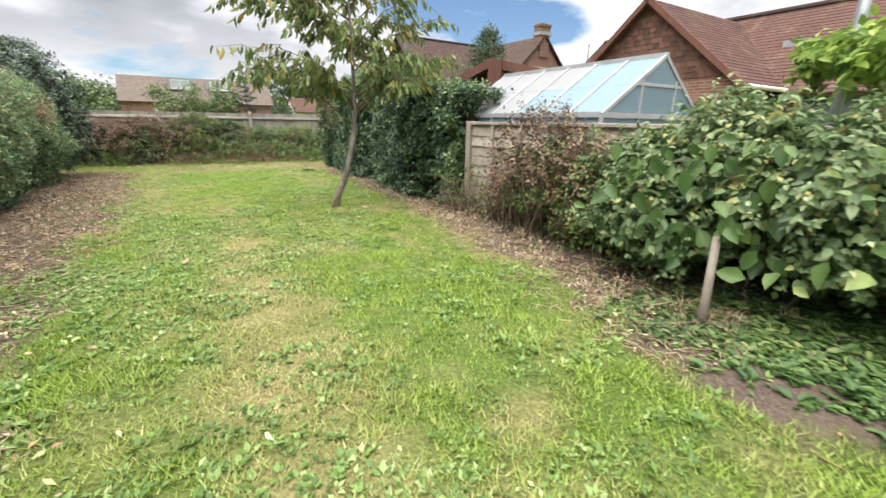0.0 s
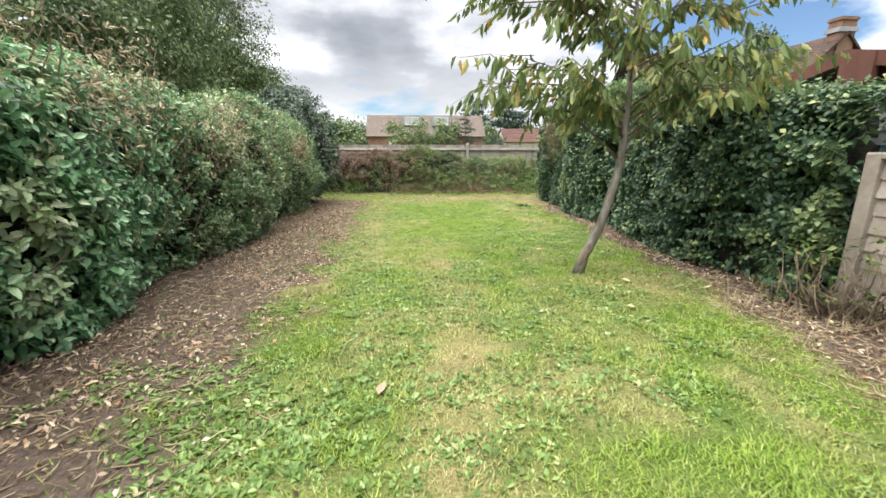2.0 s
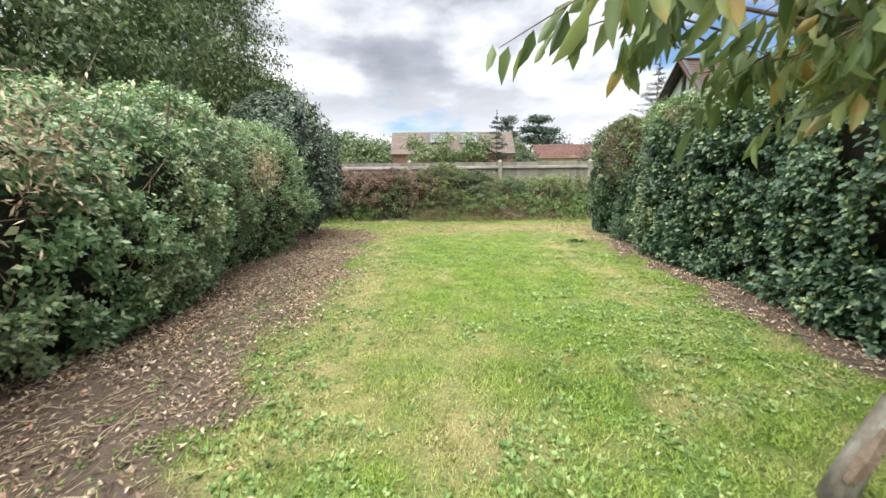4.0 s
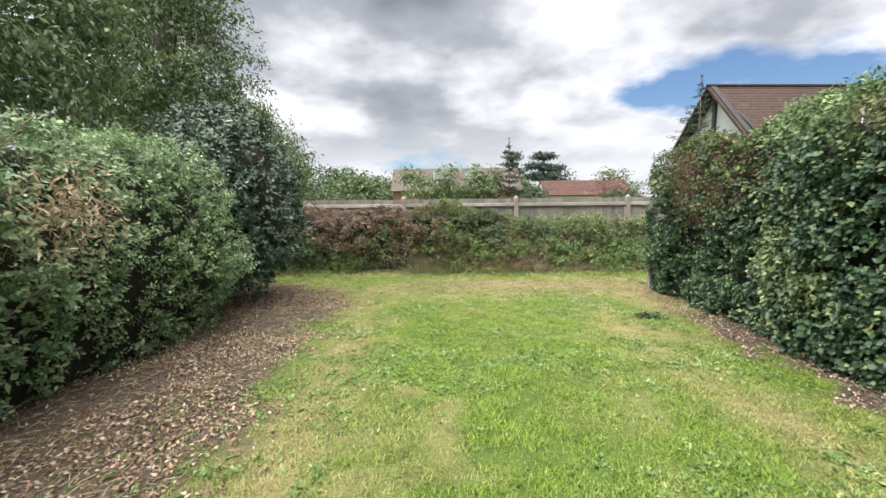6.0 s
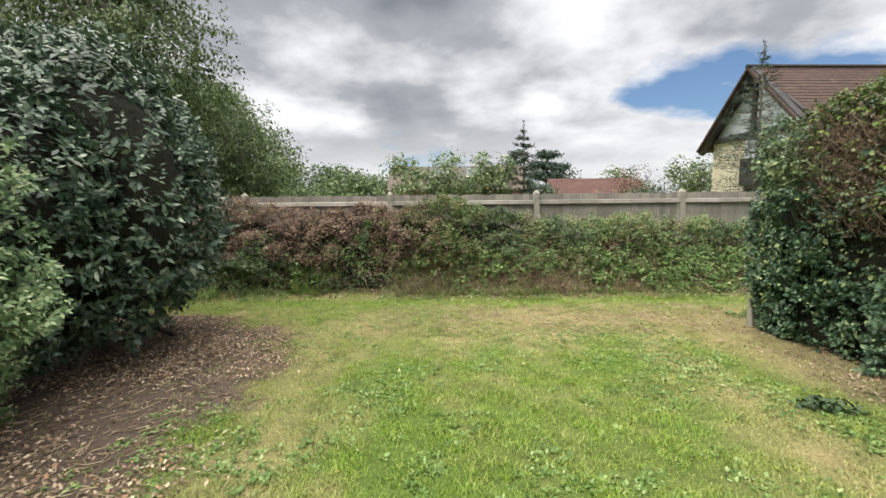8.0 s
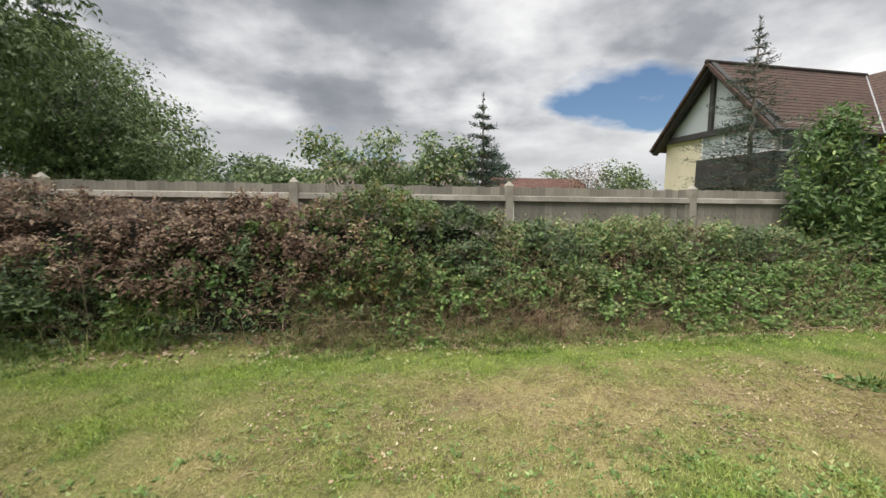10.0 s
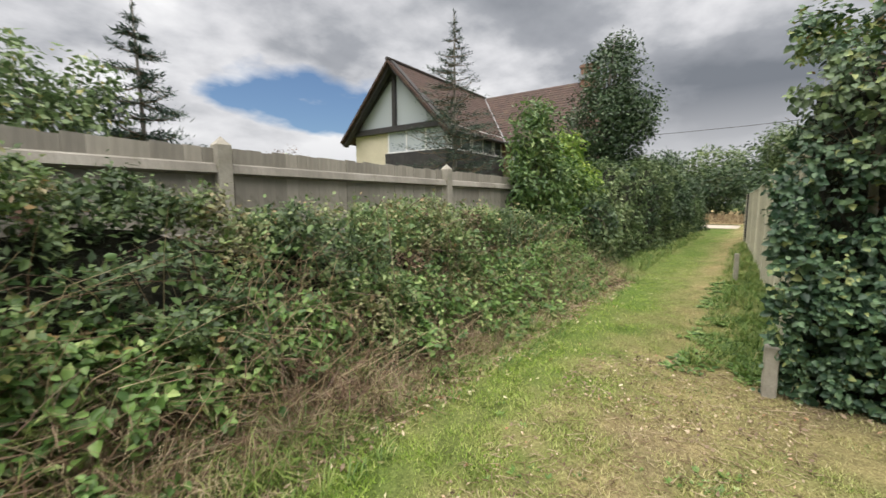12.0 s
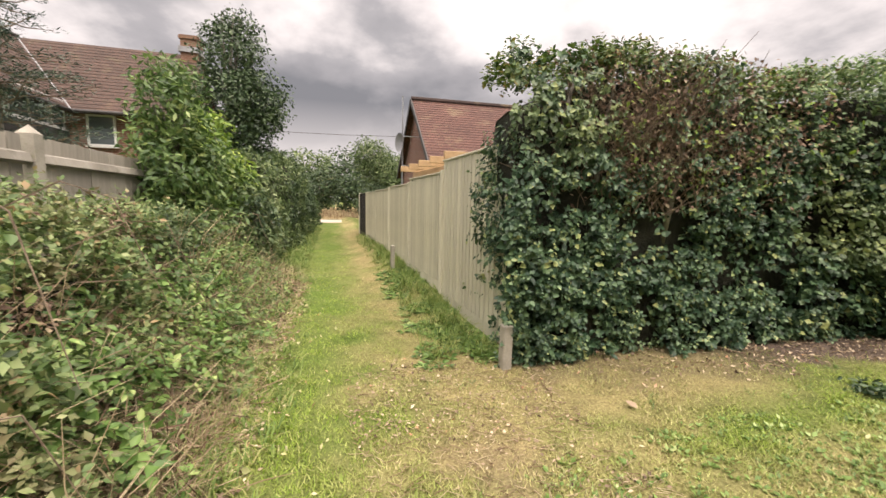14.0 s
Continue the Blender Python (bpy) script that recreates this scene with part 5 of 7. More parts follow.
    for k in range(620):
        x = RNG.choice([RNG.uniform(-1, 8.2), RNG.normal(2.3, 0.5), RNG.normal(6.2, 0.6), RNG.normal(0.6, 0.5)])
        y = RNG.uniform(11.4, 12.1)
        z = max(0.0, (y - 11.58) * 1.3)
        L = RNG.uniform(0.25, 0.8)
        d = RNG.normal(0, 0.35, 2)
        w.tube([(x, y, z), (x + d[0] * 0.35, y - 0.05 + d[1] * 0.15, z + L * 0.5), (x + d[0], y - 0.16 + d[1] * 0.3, z + L * RNG.uniform(0.55, 0.9))], [0.0028, 0.0022, 0.0012], 4)
    w = tagged(part("stalk_growth", w, M_STRAW, ob, "dry straw-coloured stalks"), kind="stuff")
    w.matrix_basis = Matrix.Translation(-Vector(off))
    g = Geo()
    for k in range(900):
        x = RNG.uniform(-5, 8.4)
        y = RNG.uniform(11.5, 12.3)
        L = RNG.uniform(0.2, 0.55)
        d = RNG.normal(0, 0.3, 2)
        w = RNG.normal(0, 0.07, 3)
        z = max(0.0, (y - 11.55) * 1.1)
        g.tube([(x, y, z), (x + d[0] * 0.3 + w[0], y - 0.03 + d[1] * 0.1, z + L * 0.45), (x + d[0] * 0.7 + w[1], y - 0.1 + d[1] * 0.3, z + L * 0.68), (x + d[0] * 1.1, y - 0.2 + d[1] * 0.4 + w[2], z + L * 0.6)], [0.0022, 0.002, 0.0016, 0.001], 4)
    for k in range(16):                         # long arching canes
        x = RNG.uniform(-4, 8)
        y = 12.0
        z = RNG.uniform(0.5, 1.3)
        d = RNG.uniform(-0.7, 0.7)
        w = RNG.normal(0, 0.06, 2)
        g.tube([(x, y, z), (x + d * 0.3 + w[0], y - 0.2, z + 0.13), (x + d * 0.65, y - 0.42, z + 0.05 + w[1]), (x + d, y - 0.62, max(z - 0.45, 0.1))], [0.004, 0.004, 0.003, 0.0015], 4)
    s = tagged(part("cane_growth", g, M_TWIG, ob, "dry brown bramble canes"), kind="stuff")
    s.matrix_basis = Matrix.Translation(-Vector(off))
    # heaps of dead cut stems
    hp = []
    for cx, cy, r, h in ((0.1, 11.55, 0.75, 0.35), (1.6, 11.75, 0.5, 0.4), (5.6, 11.85, 0.5, 0.35), (3.2, 11.6, 0.6, 0.2), (2.3, 11.5, 0.5, 0.3), (4.4, 11.75, 0.5, 0.3), (2.0, 11.75, 0.6, 0.6), (3.5, 11.8, 0.55, 0.5), (0.6, 11.75, 0.7, 0.5)):
        q = RNG.normal(0, 1, (1500, 3)) * np.array([r * 0.5, r * 0.28, 0])
        q[:, 2] = np.abs(RNG.normal(0, h * 0.45, 1500))
        hp.append(q + np.array([cx, cy, 0.02]))
    hp = np.concatenate(hp)
    leaf_part("cut_growth", hp - off, np.tile([0, -0.5, 0.6], (len(hp), 1)), 0.15, M_BROWN, ob, "heap of dead brown stalks", aspect=0.035, kite=True, spread=1.0)


left_hedge()
holly()
right_hedge()
bramble_bank()


# ---- boarded fence with concrete posts ----
def boarded_fence():
    y0 = 12.97
    ob = thing("boarded_fence", 0, y0, 0, 0, "weathered grey close-boarded fence with concrete posts", "fence")
    px = [-9.6, -6.6, -3.6, -0.64, 2.36, 5.36, 8.3]
    g = Geo()
    g.box(-0.055, -0.06, 0, 0.055, 0.06, 1.76)
    k = len(g.v)
    g.v += [(-0.055, -0.06, 1.76), (0.055, -0.06, 1.76), (0.055, 0.06, 1.76), (-0.055, 0.06, 1.76), (0, 0, 1.83)]
    g.f += [(k, k + 1, k + 4), (k + 1, k + 2, k + 4), (k + 2, k + 3, k + 4), (k + 3, k, k + 4)]
    post = g.mesh("post", M_CONCRETE)
    for x in px:
        attach("post", post, ob, "square concrete post with a pointed top", pose(x, 0, 0, 0, 0, RNG.normal(0, 1.0)))
    for x0, x1 in zip(px, px[1:]):
        for z in (0.45, 1.02, 1.57):
            r = Geo()
            i = [(x0 + 0.058, -0.05, z - 0.03), (x0 + 0.058, 0.01, z - 0.05), (x0 + 0.058, 0.01, z + 0.05), (x0 + 0.058, -0.03, z + 0.035)]
            j = [(x1 - 0.058, *q[1:]) for q in i]
            r.quad(*i).quad(*j[::-1])
            for a in range(4):
                b = (a + 1) % 4
                r.quad(i[a], j[a], j[b], i[b])
            part("rail", r, M_FENCE, ob)
        r = Geo().box(x0 + 0.058, -0.015, 0.0, x1 - 0.058, 0.02, 0.16)
        part("gravel_board", r, M_CONCRETE, ob)
    kinds = []
    for k in range(5):
        dz = 0.004 * k
        b = Geo()
        b.v += [(-0.062, 0.012, 0), (0.062, 0.012, 0), (0.062, 0.022, 0), (-0.062, 0.034, 0), (-0.062, 0.012, 1.575 + dz), (0.062, 0.012, 1.575 + dz * 0.6), (0.062, 0.022, 1.575 + dz * 0.6), (-0.062, 0.034, 1.575 + dz)]
        b.f += [(0, 3, 2, 1), (4, 5, 6, 7), (0, 1, 5, 4), (1, 2, 6, 5), (2, 3, 7, 6), (3, 0, 4, 7)]
        kinds.append(b.mesh("board", M_FENCE))
    x = px[0] + 0.07
    while x < px[-1]:
        if min(abs(x - q) for q in px) > 0.06:
            attach("board", kinds[RNG.integers(0, 5)], ob, "", pose(x, RNG.normal(0, 0.0025), 0.16 + RNG.normal(0, 0.004), 0, RNG.normal(0, 0.25), 0))
        x += 0.117


boarded_fence()


# ---- panel fence along the track ----
def panel_fence():
    a, b = Vector((4.62, 9.2, 0)), Vector((16.0, 9.75, 0))
    ang = math.degrees(math.atan2(b.y - a.y, b.x - a.x))
    ob = thing("panel_fence", a.x, a.y, 0, ang, "pale close-boarded panel fence stepping down the track", "fence")
    n_pan, w = 6, 1.9
    tops = [1.80, 1.66, 1.58, 1.54, 1.52, 1.50]
    boards = {}
    for k in range(n_pan):
        x0 = k * w
        z0 = float(lift(a.x + x0 + 0.9, 9.45)) - 0.02
        mat = M_PANEL if k < 5 else M_DARKWOOD
        part("post", Geo().box(x0 - 0.045, -0.045, z0, x0 + 0.045, 0.045, tops[k] + 0.04), M_PANEL, ob, bevel=0.006)
        part("capping", Geo().box(x0 + 0.045, -0.025, tops[k], x0 + w - 0.045, 0.035, tops[k] + 0.022), mat, ob, bevel=0.004)
        part("gravel_board", Geo().box(x0 + 0.045, -0.012, z0, x0 + w - 0.045, 0.02, z0 + 0.15), mat, ob, bevel=0.004)
        h = tops[k] - z0 - 0.15
        for j in range(17):
            g = Geo()
            g.v += [(-0.06, 0.0, 0), (0.06, 0.0, 0), (0.06, 0.016, 0), (-0.06, 0.026, 0), (-0.06, 0.0, h), (0.06, 0.0, h), (0.06, 0.016, h), (-0.06, 0.026, h)]
            g.f += [(0, 3, 2, 1), (4, 5, 6, 7), (0, 1, 5, 4), (1, 2, 6, 5), (2, 3, 7, 6), (3, 0, 4, 7)]
            if k not in boards:
                boards[k] = g.mesh("board", mat)
            attach("board", boards[k], ob, "", pose(x0 + 0.10 + j * 0.1065, 0.001 * (j % 3), z0 + 0.15, 0, 0, 0))
    part("post", Geo().box(n_pan * w - 0.045, -0.045, 0, n_pan * w + 0.045, 0.045, 1.54), M_PANEL, ob, bevel=0.006)


panel_fence()
tagged(attach("marker_post", Geo().box(-0.04, -0.03, -0.05, 0.04, 0.03, 0.42).mesh("marker_post", M_CONCRETE, 0.008), None, m=pose(8.15, 9.72, float(lift(8.15, 9.72)), 0, 1, 6)), "short grey concrete marker post in the verge", "post")
tagged(attach("concrete_post", Geo().box(-0.045, -0.04, -0.05, 0.04, 0.04, 0.36).mesh("concrete_post", M_CONCRETE, 0.008), None, m=pose(4.2, 9.4, 0, 0, -2, 4)), "concrete post half hidden in ivy", "post")


# ---- young tree on the lawn ----
def young_tree():
    x, y = 1.77, 0.54
    z = float(lift(x, y))
    off = Vector((x, y, z))
    ob = thing("young_tree", x, y, z - 0.02, 0, "young leaning tree with long drooping yellow-green leaves", "tree")
    line = [Vector(p) for p in ((0, 0, 0), (0.06, 0, 0.2), (0.19, 0, 0.48), (0.30, 0.02, 0.85), (0.36, 0.03, 1.12), (0.38, 0.03, 1.6), (0.36, 0, 2.3), (0.32, 0, 3.3))]
    g = Geo()
    g.tube(line, [0.062, 0.047, 0.043, 0.041, 0.039, 0.03, 0.02, 0.006], 10)
    part("trunk", g, M_BARK, ob, "grey bark, scarred near the foot", smooth=True)
    sc = Geo().tube([(0.0, -0.035, 0.12), (0.05, -0.04, 0.22), (0.1, -0.035, 0.34)], [0.02, 0.034, 0.012], 6)
    part("bark_scar", sc, M_TWIG, ob, "split dark bark")
    br = Geo()
    P, D = [], []

    def strand(p0, p1, r, leaves, size):
        mid = p0.lerp(p1, 0.5) + Vector((0, 0, (p1 - p0).length * 0.14))
        br.tube([p0, mid, p1], [r, r * 0.7, r * 0.25], 5)
        for k in range(leaves):
            f = 0.12 + 0.88 * k / max(leaves - 1, 1)
            q = p0.lerp(mid, f * 2) if f < 0.5 else mid.lerp(p1, f * 2 - 1)
            P.append(tuple(q + Vector(RNG.normal(0, 0.012, 3))))
            out = (p1 - p0).normalized()
            D.append(tuple(out * RNG.uniform(0.1, 0.7) + Vector((RNG.normal(0, 0.35), RNG.normal(0, 0.35), -1.0))))
    specs = [(1.15, -1.4, 0.1, 0.75), (1.3, 1.8, 0.1, 0.95), (1.2, 0.8, -0.9, 0.6), (1.35, -0.8, -0.6, 0.6), (1.4, 1.5, 0.5, 0.9), (1.45, -0.9, 0.4, 0.7)]
    for k in range(36):
        a = RNG.uniform(0, 2 * math.pi)
        r = RNG.uniform(0.6, 1.5)
        zb = RNG.uniform(1.1, 2.8)
        specs.append((zb, math.cos(a) * r, math.sin(a) * r * 0.65 - 0.25 * (zb < 1.9), RNG.uniform(0.1, 0.75)))
    for zb, dx, dy, dz in specs:
        k = next(i for i in range(len(line) - 1) if line[i + 1].z > zb)
        f = (zb - line[k].z) / (line[k + 1].z - line[k].z)
        base = line[k].lerp(line[k + 1], f)
        tip = base + Vector((dx, dy, dz))
        strand(base, tip, 0.013, 20, 0.12)
        for j in range(6):
            s = base.lerp(tip, RNG.uniform(0.25, 0.95)) + Vector((0, 0, 0.08))
            e = s + Vector((dx * 0.25 + RNG.normal(0, 0.25), dy * 0.25 + RNG.normal(0, 0.25), RNG.uniform(-0.22, 0.25)))
            strand(s, e, 0.005, 13, 0.11)
    part("branching", br, M_TWIG, ob, "thin spreading branches", smooth=True)
    P, D = np.array(P), unit(np.array(D))
    r = RNG.normal(0, 1, (len(P), 3))
    U = unit(r - D * np.sum(r * D, 1, keepdims=True))
    L = 0.125 * (1 + RNG.uniform(-0.35, 0.3, len(P)))
    v, f = leaf_arrays(P, D, U, L, L * 0.34, 0.35, 0.22)
    attach("crown", fast_mesh("crown", v, f, M_CHERRY), ob, "long narrow drooping leaves, some turning orange")


young_tree()


# ---- border beside the lap fence ----
def garden_bush(name, cx, cy, blobs, n, size, mat, label, aspect=0.6, big=0, deadwood=0):
    z = float(lift(cx, cy))
    off = np.array([cx, cy, z])
    ob = thing(name, cx, cy, z - 0.01, 0, label, "bush")
    g = Geo()
    for k in range(22 + deadwood):
        b = blobs[RNG.integers(0, len(blobs))]
        e = np.array(b[:3]) - off + unit(RNG.normal(0, 1, (1, 3)))[0] * np.array(b[3:]) * 0.75
        s = np.array([e[0] * 0.45 + RNG.normal(0, 0.08), e[1] * 0.6 + RNG.normal(0, 0.1), 0])
        m = (s + e) / 2 + RNG.normal(0, 0.05, 3)
        g.tube([s, m, e], [0.007, 0.005, 0.002], 5)
    tagged(part("stem_growth", g, M_TWIG, ob, smooth=True), kind="stuff")
    p, nr = crown_points(blobs, n, 0.08, 0.5)
    k = p[:, 2] > lift(p[:, 0], p[:, 1]) + 0.05
    sprig_part("foliage", p[k] - off, nr[k], 6, 0.13, size, mat, ob, aspect=aspect, droop=0.6, kite=size < 0.048)
    if big:
        q = np.column_stack([RNG.normal(cx - 0.34, 0.09, big), RNG.normal(cy, 0.34, big), z + RNG.uniform(0.3, 0.95, big)])
        leaf_part("lower_foliage", q - off, np.tile([-1.0, -0.3, 0.3], (big, 1)), 0.105, M_ELDER, ob, "broad drooping green leaves", aspect=0.62, spread=0.35, droop=0.9)
    return ob


garden_bush("leafy_bush", 2.75, -4.15, [(2.85, -4.0, 1.25, 0.45, 0.6, 0.5), (2.8, -4.6, 1.2, 0.5, 0.5, 0.46), (2.6, -3.75, 1.0, 0.32, 0.45, 0.38), (3.0, -5.1, 1.16, 0.55, 0.5, 0.42), (2.95, -3.5, 1.15, 0.35, 0.4, 0.4)],
            25000, 0.050, M_BUSH, "large light green leafy garden bush beside a stake", 0.66, big=130)
garden_bush("twining_bush", 2.95, -2.6, [(2.95, -2.75, 1.05, 0.32, 0.5, 0.52), (3.0, -2.2, 0.95, 0.3, 0.4, 0.45), (2.85, -3.1, 0.9, 0.35, 0.4, 0.45)],
            9000, 0.045, M_BRAMBLE, "brown and green twiggy bush overgrown with climbers", 0.6, deadwood=110)
garden_bush("fence_shrub", 2.95, -1.1, [(3.0, -1.2, 0.75, 0.18, 0.35, 0.32), (2.95, -0.75, 0.7, 0.2, 0.3, 0.3), (2.98, -1.7, 0.7, 0.16, 0.3, 0.25)], 900, 0.04, M_BRAMBLE, "small dark shrub in front of the lap fence", 0.5, deadwood=120)
garden_bush("withered_bush", 2.9, -2.3, [(2.85, -2.45, 1.28, 0.34, 0.5, 0.5), (2.85, -3.0, 1.15, 0.32, 0.4, 0.48), (2.85, -1.95, 1.0, 0.24, 0.3, 0.42)], 7500, 0.04, M_BROWN, "withered brown bush laced with dry stems", 0.5, deadwood=90)
garden_bush("climber", 3.3, -5.2, [(3.5, -4.9, 1.92, 0.4, 0.7, 0.2), (3.8, -5.6, 1.9, 0.5, 0.6, 0.25), (3.9, -4.3, 2.0, 0.4, 0.5, 0.16)], 4800, 0.075, M_SHRUB, "yellow-green climber trailing over the border", 0.6)

st = thing("wooden_stake", 2.26, -4.32, float(lift(2.26, -4.32)), 0, "weathered leaning wooden stake in the border", "stake")
part("stake", Geo().tube([(0, 0, -0.05), (0.03, 0.02, 0.22), (0.08, 0.05, 0.46)], [0.024, 0.023, 0.021], 8), M_RAIL_OLD, st, smooth=True)
pole = thing("metal_pole", 3.62, -4.24, float(lift(3.62, -4.24)), 0, "galvanised steel clothes-line pole", "pole")
part("pole", Geo().tube([(0, 0, -0.05), (0, 0.01, 1.3), (0.02, 0.03, 2.6)], [0.03, 0.03, 0.03], 14), M_METAL, pole, smooth=True)
part("foot_collar", Geo().tube([(0, 0, -0.02), (0, 0, 0.12)], [0.045, 0.042], 14), M_METAL, pole)


def lap_fence():
    x0 = 3.14
    ob = thing("lap_fence", x0, -0.87, float(lift(x0, -1.5)), -90 + 3, "low grey-brown overlapping timber fence panels with posts", "fence")
    n = 3
    for k in range(n):
        xs = k * 1.83
        part("post", Geo().box(xs - 0.045, -0.045, -0.1, xs + 0.045, 0.045, 1.06), M_RAIL_OLD, ob, bevel=0.006)
        for j in range(8):
            z = 0.05 + j * 0.12
            wav = RNG.normal(0, 0.004)
            g = Geo().quad((xs + 0.05, -0.012 + wav, z), (xs + 1.78, -0.012, z + wav), (xs + 1.78, 0.006, z + 0.14), (xs + 0.05, 0.006, z + 0.14))
            g.quad((xs + 0.05, 0.004, z), (xs + 1.78, 0.004, z), (xs + 1.78, -0.012, z + wav), (xs + 0.05, -0.012 + wav, z))
            part("slat", g, M_RAIL_OLD, ob)
        for q in (0.45, 0.91, 1.37):
            part("batten", Geo().box(xs + q - 0.02, -0.035, 0.03, xs + q + 0.02, -0.014, 1.02), M_RAIL_OLD, ob)
        part("capping", Geo().box(xs + 0.045, -0.04, 1.02, xs + 1.785, 0.03, 1.055), M_RAIL_OLD, ob, bevel=0.005)
    part("post", Geo().box(n * 1.83 - 0.045, -0.045, -0.1, n * 1.83 + 0.045, 0.045, 1.06), M_RAIL_OLD, ob, bevel=0.006)


lap_fence()


def greenhouse():
    y0, y1, xr, xe, xb = -2.6, -0.1, 4.3, 3.42, 5.1
    zg, ze, zr = 0.4, 1.62, 2.2
    ob = thing("greenhouse", 0, 0, 0, 0, "aluminium greenhouse with cloudy white and bluish panes", "greenhouse")
    n = 6
    step = (y1 - y0) / n
    for k in range(n + 1):
        y = y0 + k * step
        for a, b in (((xe, y, zg), (xe, y, ze)), ((xe, y, ze), (xr, y, zr)), ((xr, y, zr), (xb, y, ze)), ((xb, y, zg), (xb, y, ze))):
            part("glazing_bar", Geo().beam(a, b, 0.03, 0.035), M_ALU, ob)
    for a, b in (((xr, y0 - 0.02, zr + 0.01), (xr, y1 + 0.02, zr + 0.01)), ((xe, y0, ze), (xe, y1, ze)), ((xb, y0, ze), (xb, y1, ze)), ((xe, y0, zg), (xe, y1, zg)),
                 ((xe, y0, zg), (xb, y0, zg)), ((xe, y0, ze), (xb, y0, ze)), ((xe, y1, ze), (xb, y1, ze))):
        part("rail", Geo().beam(a, b, 0.045, 0.05), M_ALU, ob)

    def pane(pts, mat):
        g = Geo()
        a = [Vector(p) for p in pts]
        nn = (a[1] - a[0]).cross(a[2] - a[0]).normalized() * 0.004
        g.quad(*a).quad(*[p - nn for p in reversed(a)])
        o = part("pane", g, mat, ob)
        o.visible_shadow = False
    for k in range(n):
        ya, yb = y0 + k * step + 0.016, y0 + (k + 1) * step - 0.016
        for f0, f1 in ((0.02, 0.5), (0.51, 0.98)):
            m1 = M_POLY if k >= 3 or (k == 2 and f0 > 0.5) else M_GREENGLASS
            P0 = [(xe + (xr - xe) * f, ze + (zr - ze) * f + 0.004) for f in (f0, f1)]
            pane([(P0[0][0], ya, P0[0][1]), (P0[1][0], ya, P0[1][1]), (P0[1][0], yb, P0[1][1]), (P0[0][0], yb, P0[0][1])], m1)
            P1 = [(xb + (xr - xb) * f, ze + (zr - ze) * f + 0.004) for f in (f0, f1)]
            pane([(P1[0][0], ya, P1[0][1]), (P1[1][0], ya, P1[1][1]), (P1[1][0], yb, P1[1][1]), (P1[0][0], yb, P1[0][1])], m1)
        pane([(xe, ya, zg + 0.03), (xe, ya, ze - 0.02), (xe, yb, ze - 0.02), (xe, yb, zg + 0.03)], M_GREENGLASS)
        pane([(xb, ya, zg + 0.03), (xb, ya, ze - 0.02), (xb, yb, ze - 0.02), (xb, yb, zg + 0.03)], M_GREENGLASS)
    for y in (y0, y1):
        pane([(xe + 0.05, y, ze + 0.03), (xr, y, zr - 0.03), (xb - 0.05, y, ze + 0.03)], M_GREENGLASS)
        for f in (0.33, 0.67):
            x = xe + (xb - xe) * f
            part("glazing_bar", Geo().beam((x, y, zg), (x, y, ze + 0.36), 0.025, 0.03), M_ALU, ob)
        part("rail", Geo().beam((xe + 0.45, y, ze + 0.3), (xb - 0.45, y, ze + 0.3), 0.025, 0.03), M_ALU, ob)
        for f in range(3):
            w = (xb - xe) / 3
            pane([(xe + f * w + 0.02, y, zg + 0.03), (xe + f * w + 0.02, y, ze - 0.03), (xe + (f + 1) * w - 0.02, y, ze - 0.03), (xe + (f + 1) * w - 0.02, y, zg + 0.03)], M_GREENGLASS)


greenhouse()


def shed():
    z = float(lift(6.2, 1.3))
    ob = thing("garden_shed", 6.2, 1.3, z, 0, "red-brown stained timber garden shed", "shed")
    hw, ev, rg, x0, x1 = 1.75, 1.92, 2.3, -1.0, 1.2
    part("wall", Geo().box(x0 + 0.1, -hw, 0, x1 - 0.1, hw, ev), M_SHED, ob)
    g = Geo()
    for s in (-1, 1):
        e, r = s * (hw + 0.2), 0.0
        a = [(x0 - 0.1, e, ev - 0.05), (x1, e, ev - 0.05), (x1, r, rg), (x0 - 0.1, r, rg)]
        g.quad(*(a if s < 0 else a[::-1])).quad(*[(p[0], p[1], p[2] - 0.04) for p in (a[::-1] if s < 0 else a)])
    part("roof", g, M_TWIG, ob, "felted roof")
    part("gable", Geo().quad((x0 + 0.1, -hw, ev), (x0 + 0.1, 0, rg - 0.05), (x0 + 0.1, hw, ev)), M_SHED, ob)
    for s in (-1, 1):
        part("bargeboard", Geo().beam((x0 - 0.12, s * (hw + 0.22), ev - 0.07), (x0 - 0.12, 0, rg - 0.01), 0.03, 0.15), M_SHED, ob, "red-brown bargeboard")
    window(ob, (x0 + 0.09, 1.0, 1.25), (0, -1, 0), 0.9, 0.5, M_WHITE, M_GLASS, 0)
    part("finial_board", Geo().box(x0 - 0.16, -0.35, rg - 0.45, x0 - 0.08, 0.02, rg - 0.02), M_SHED, ob)


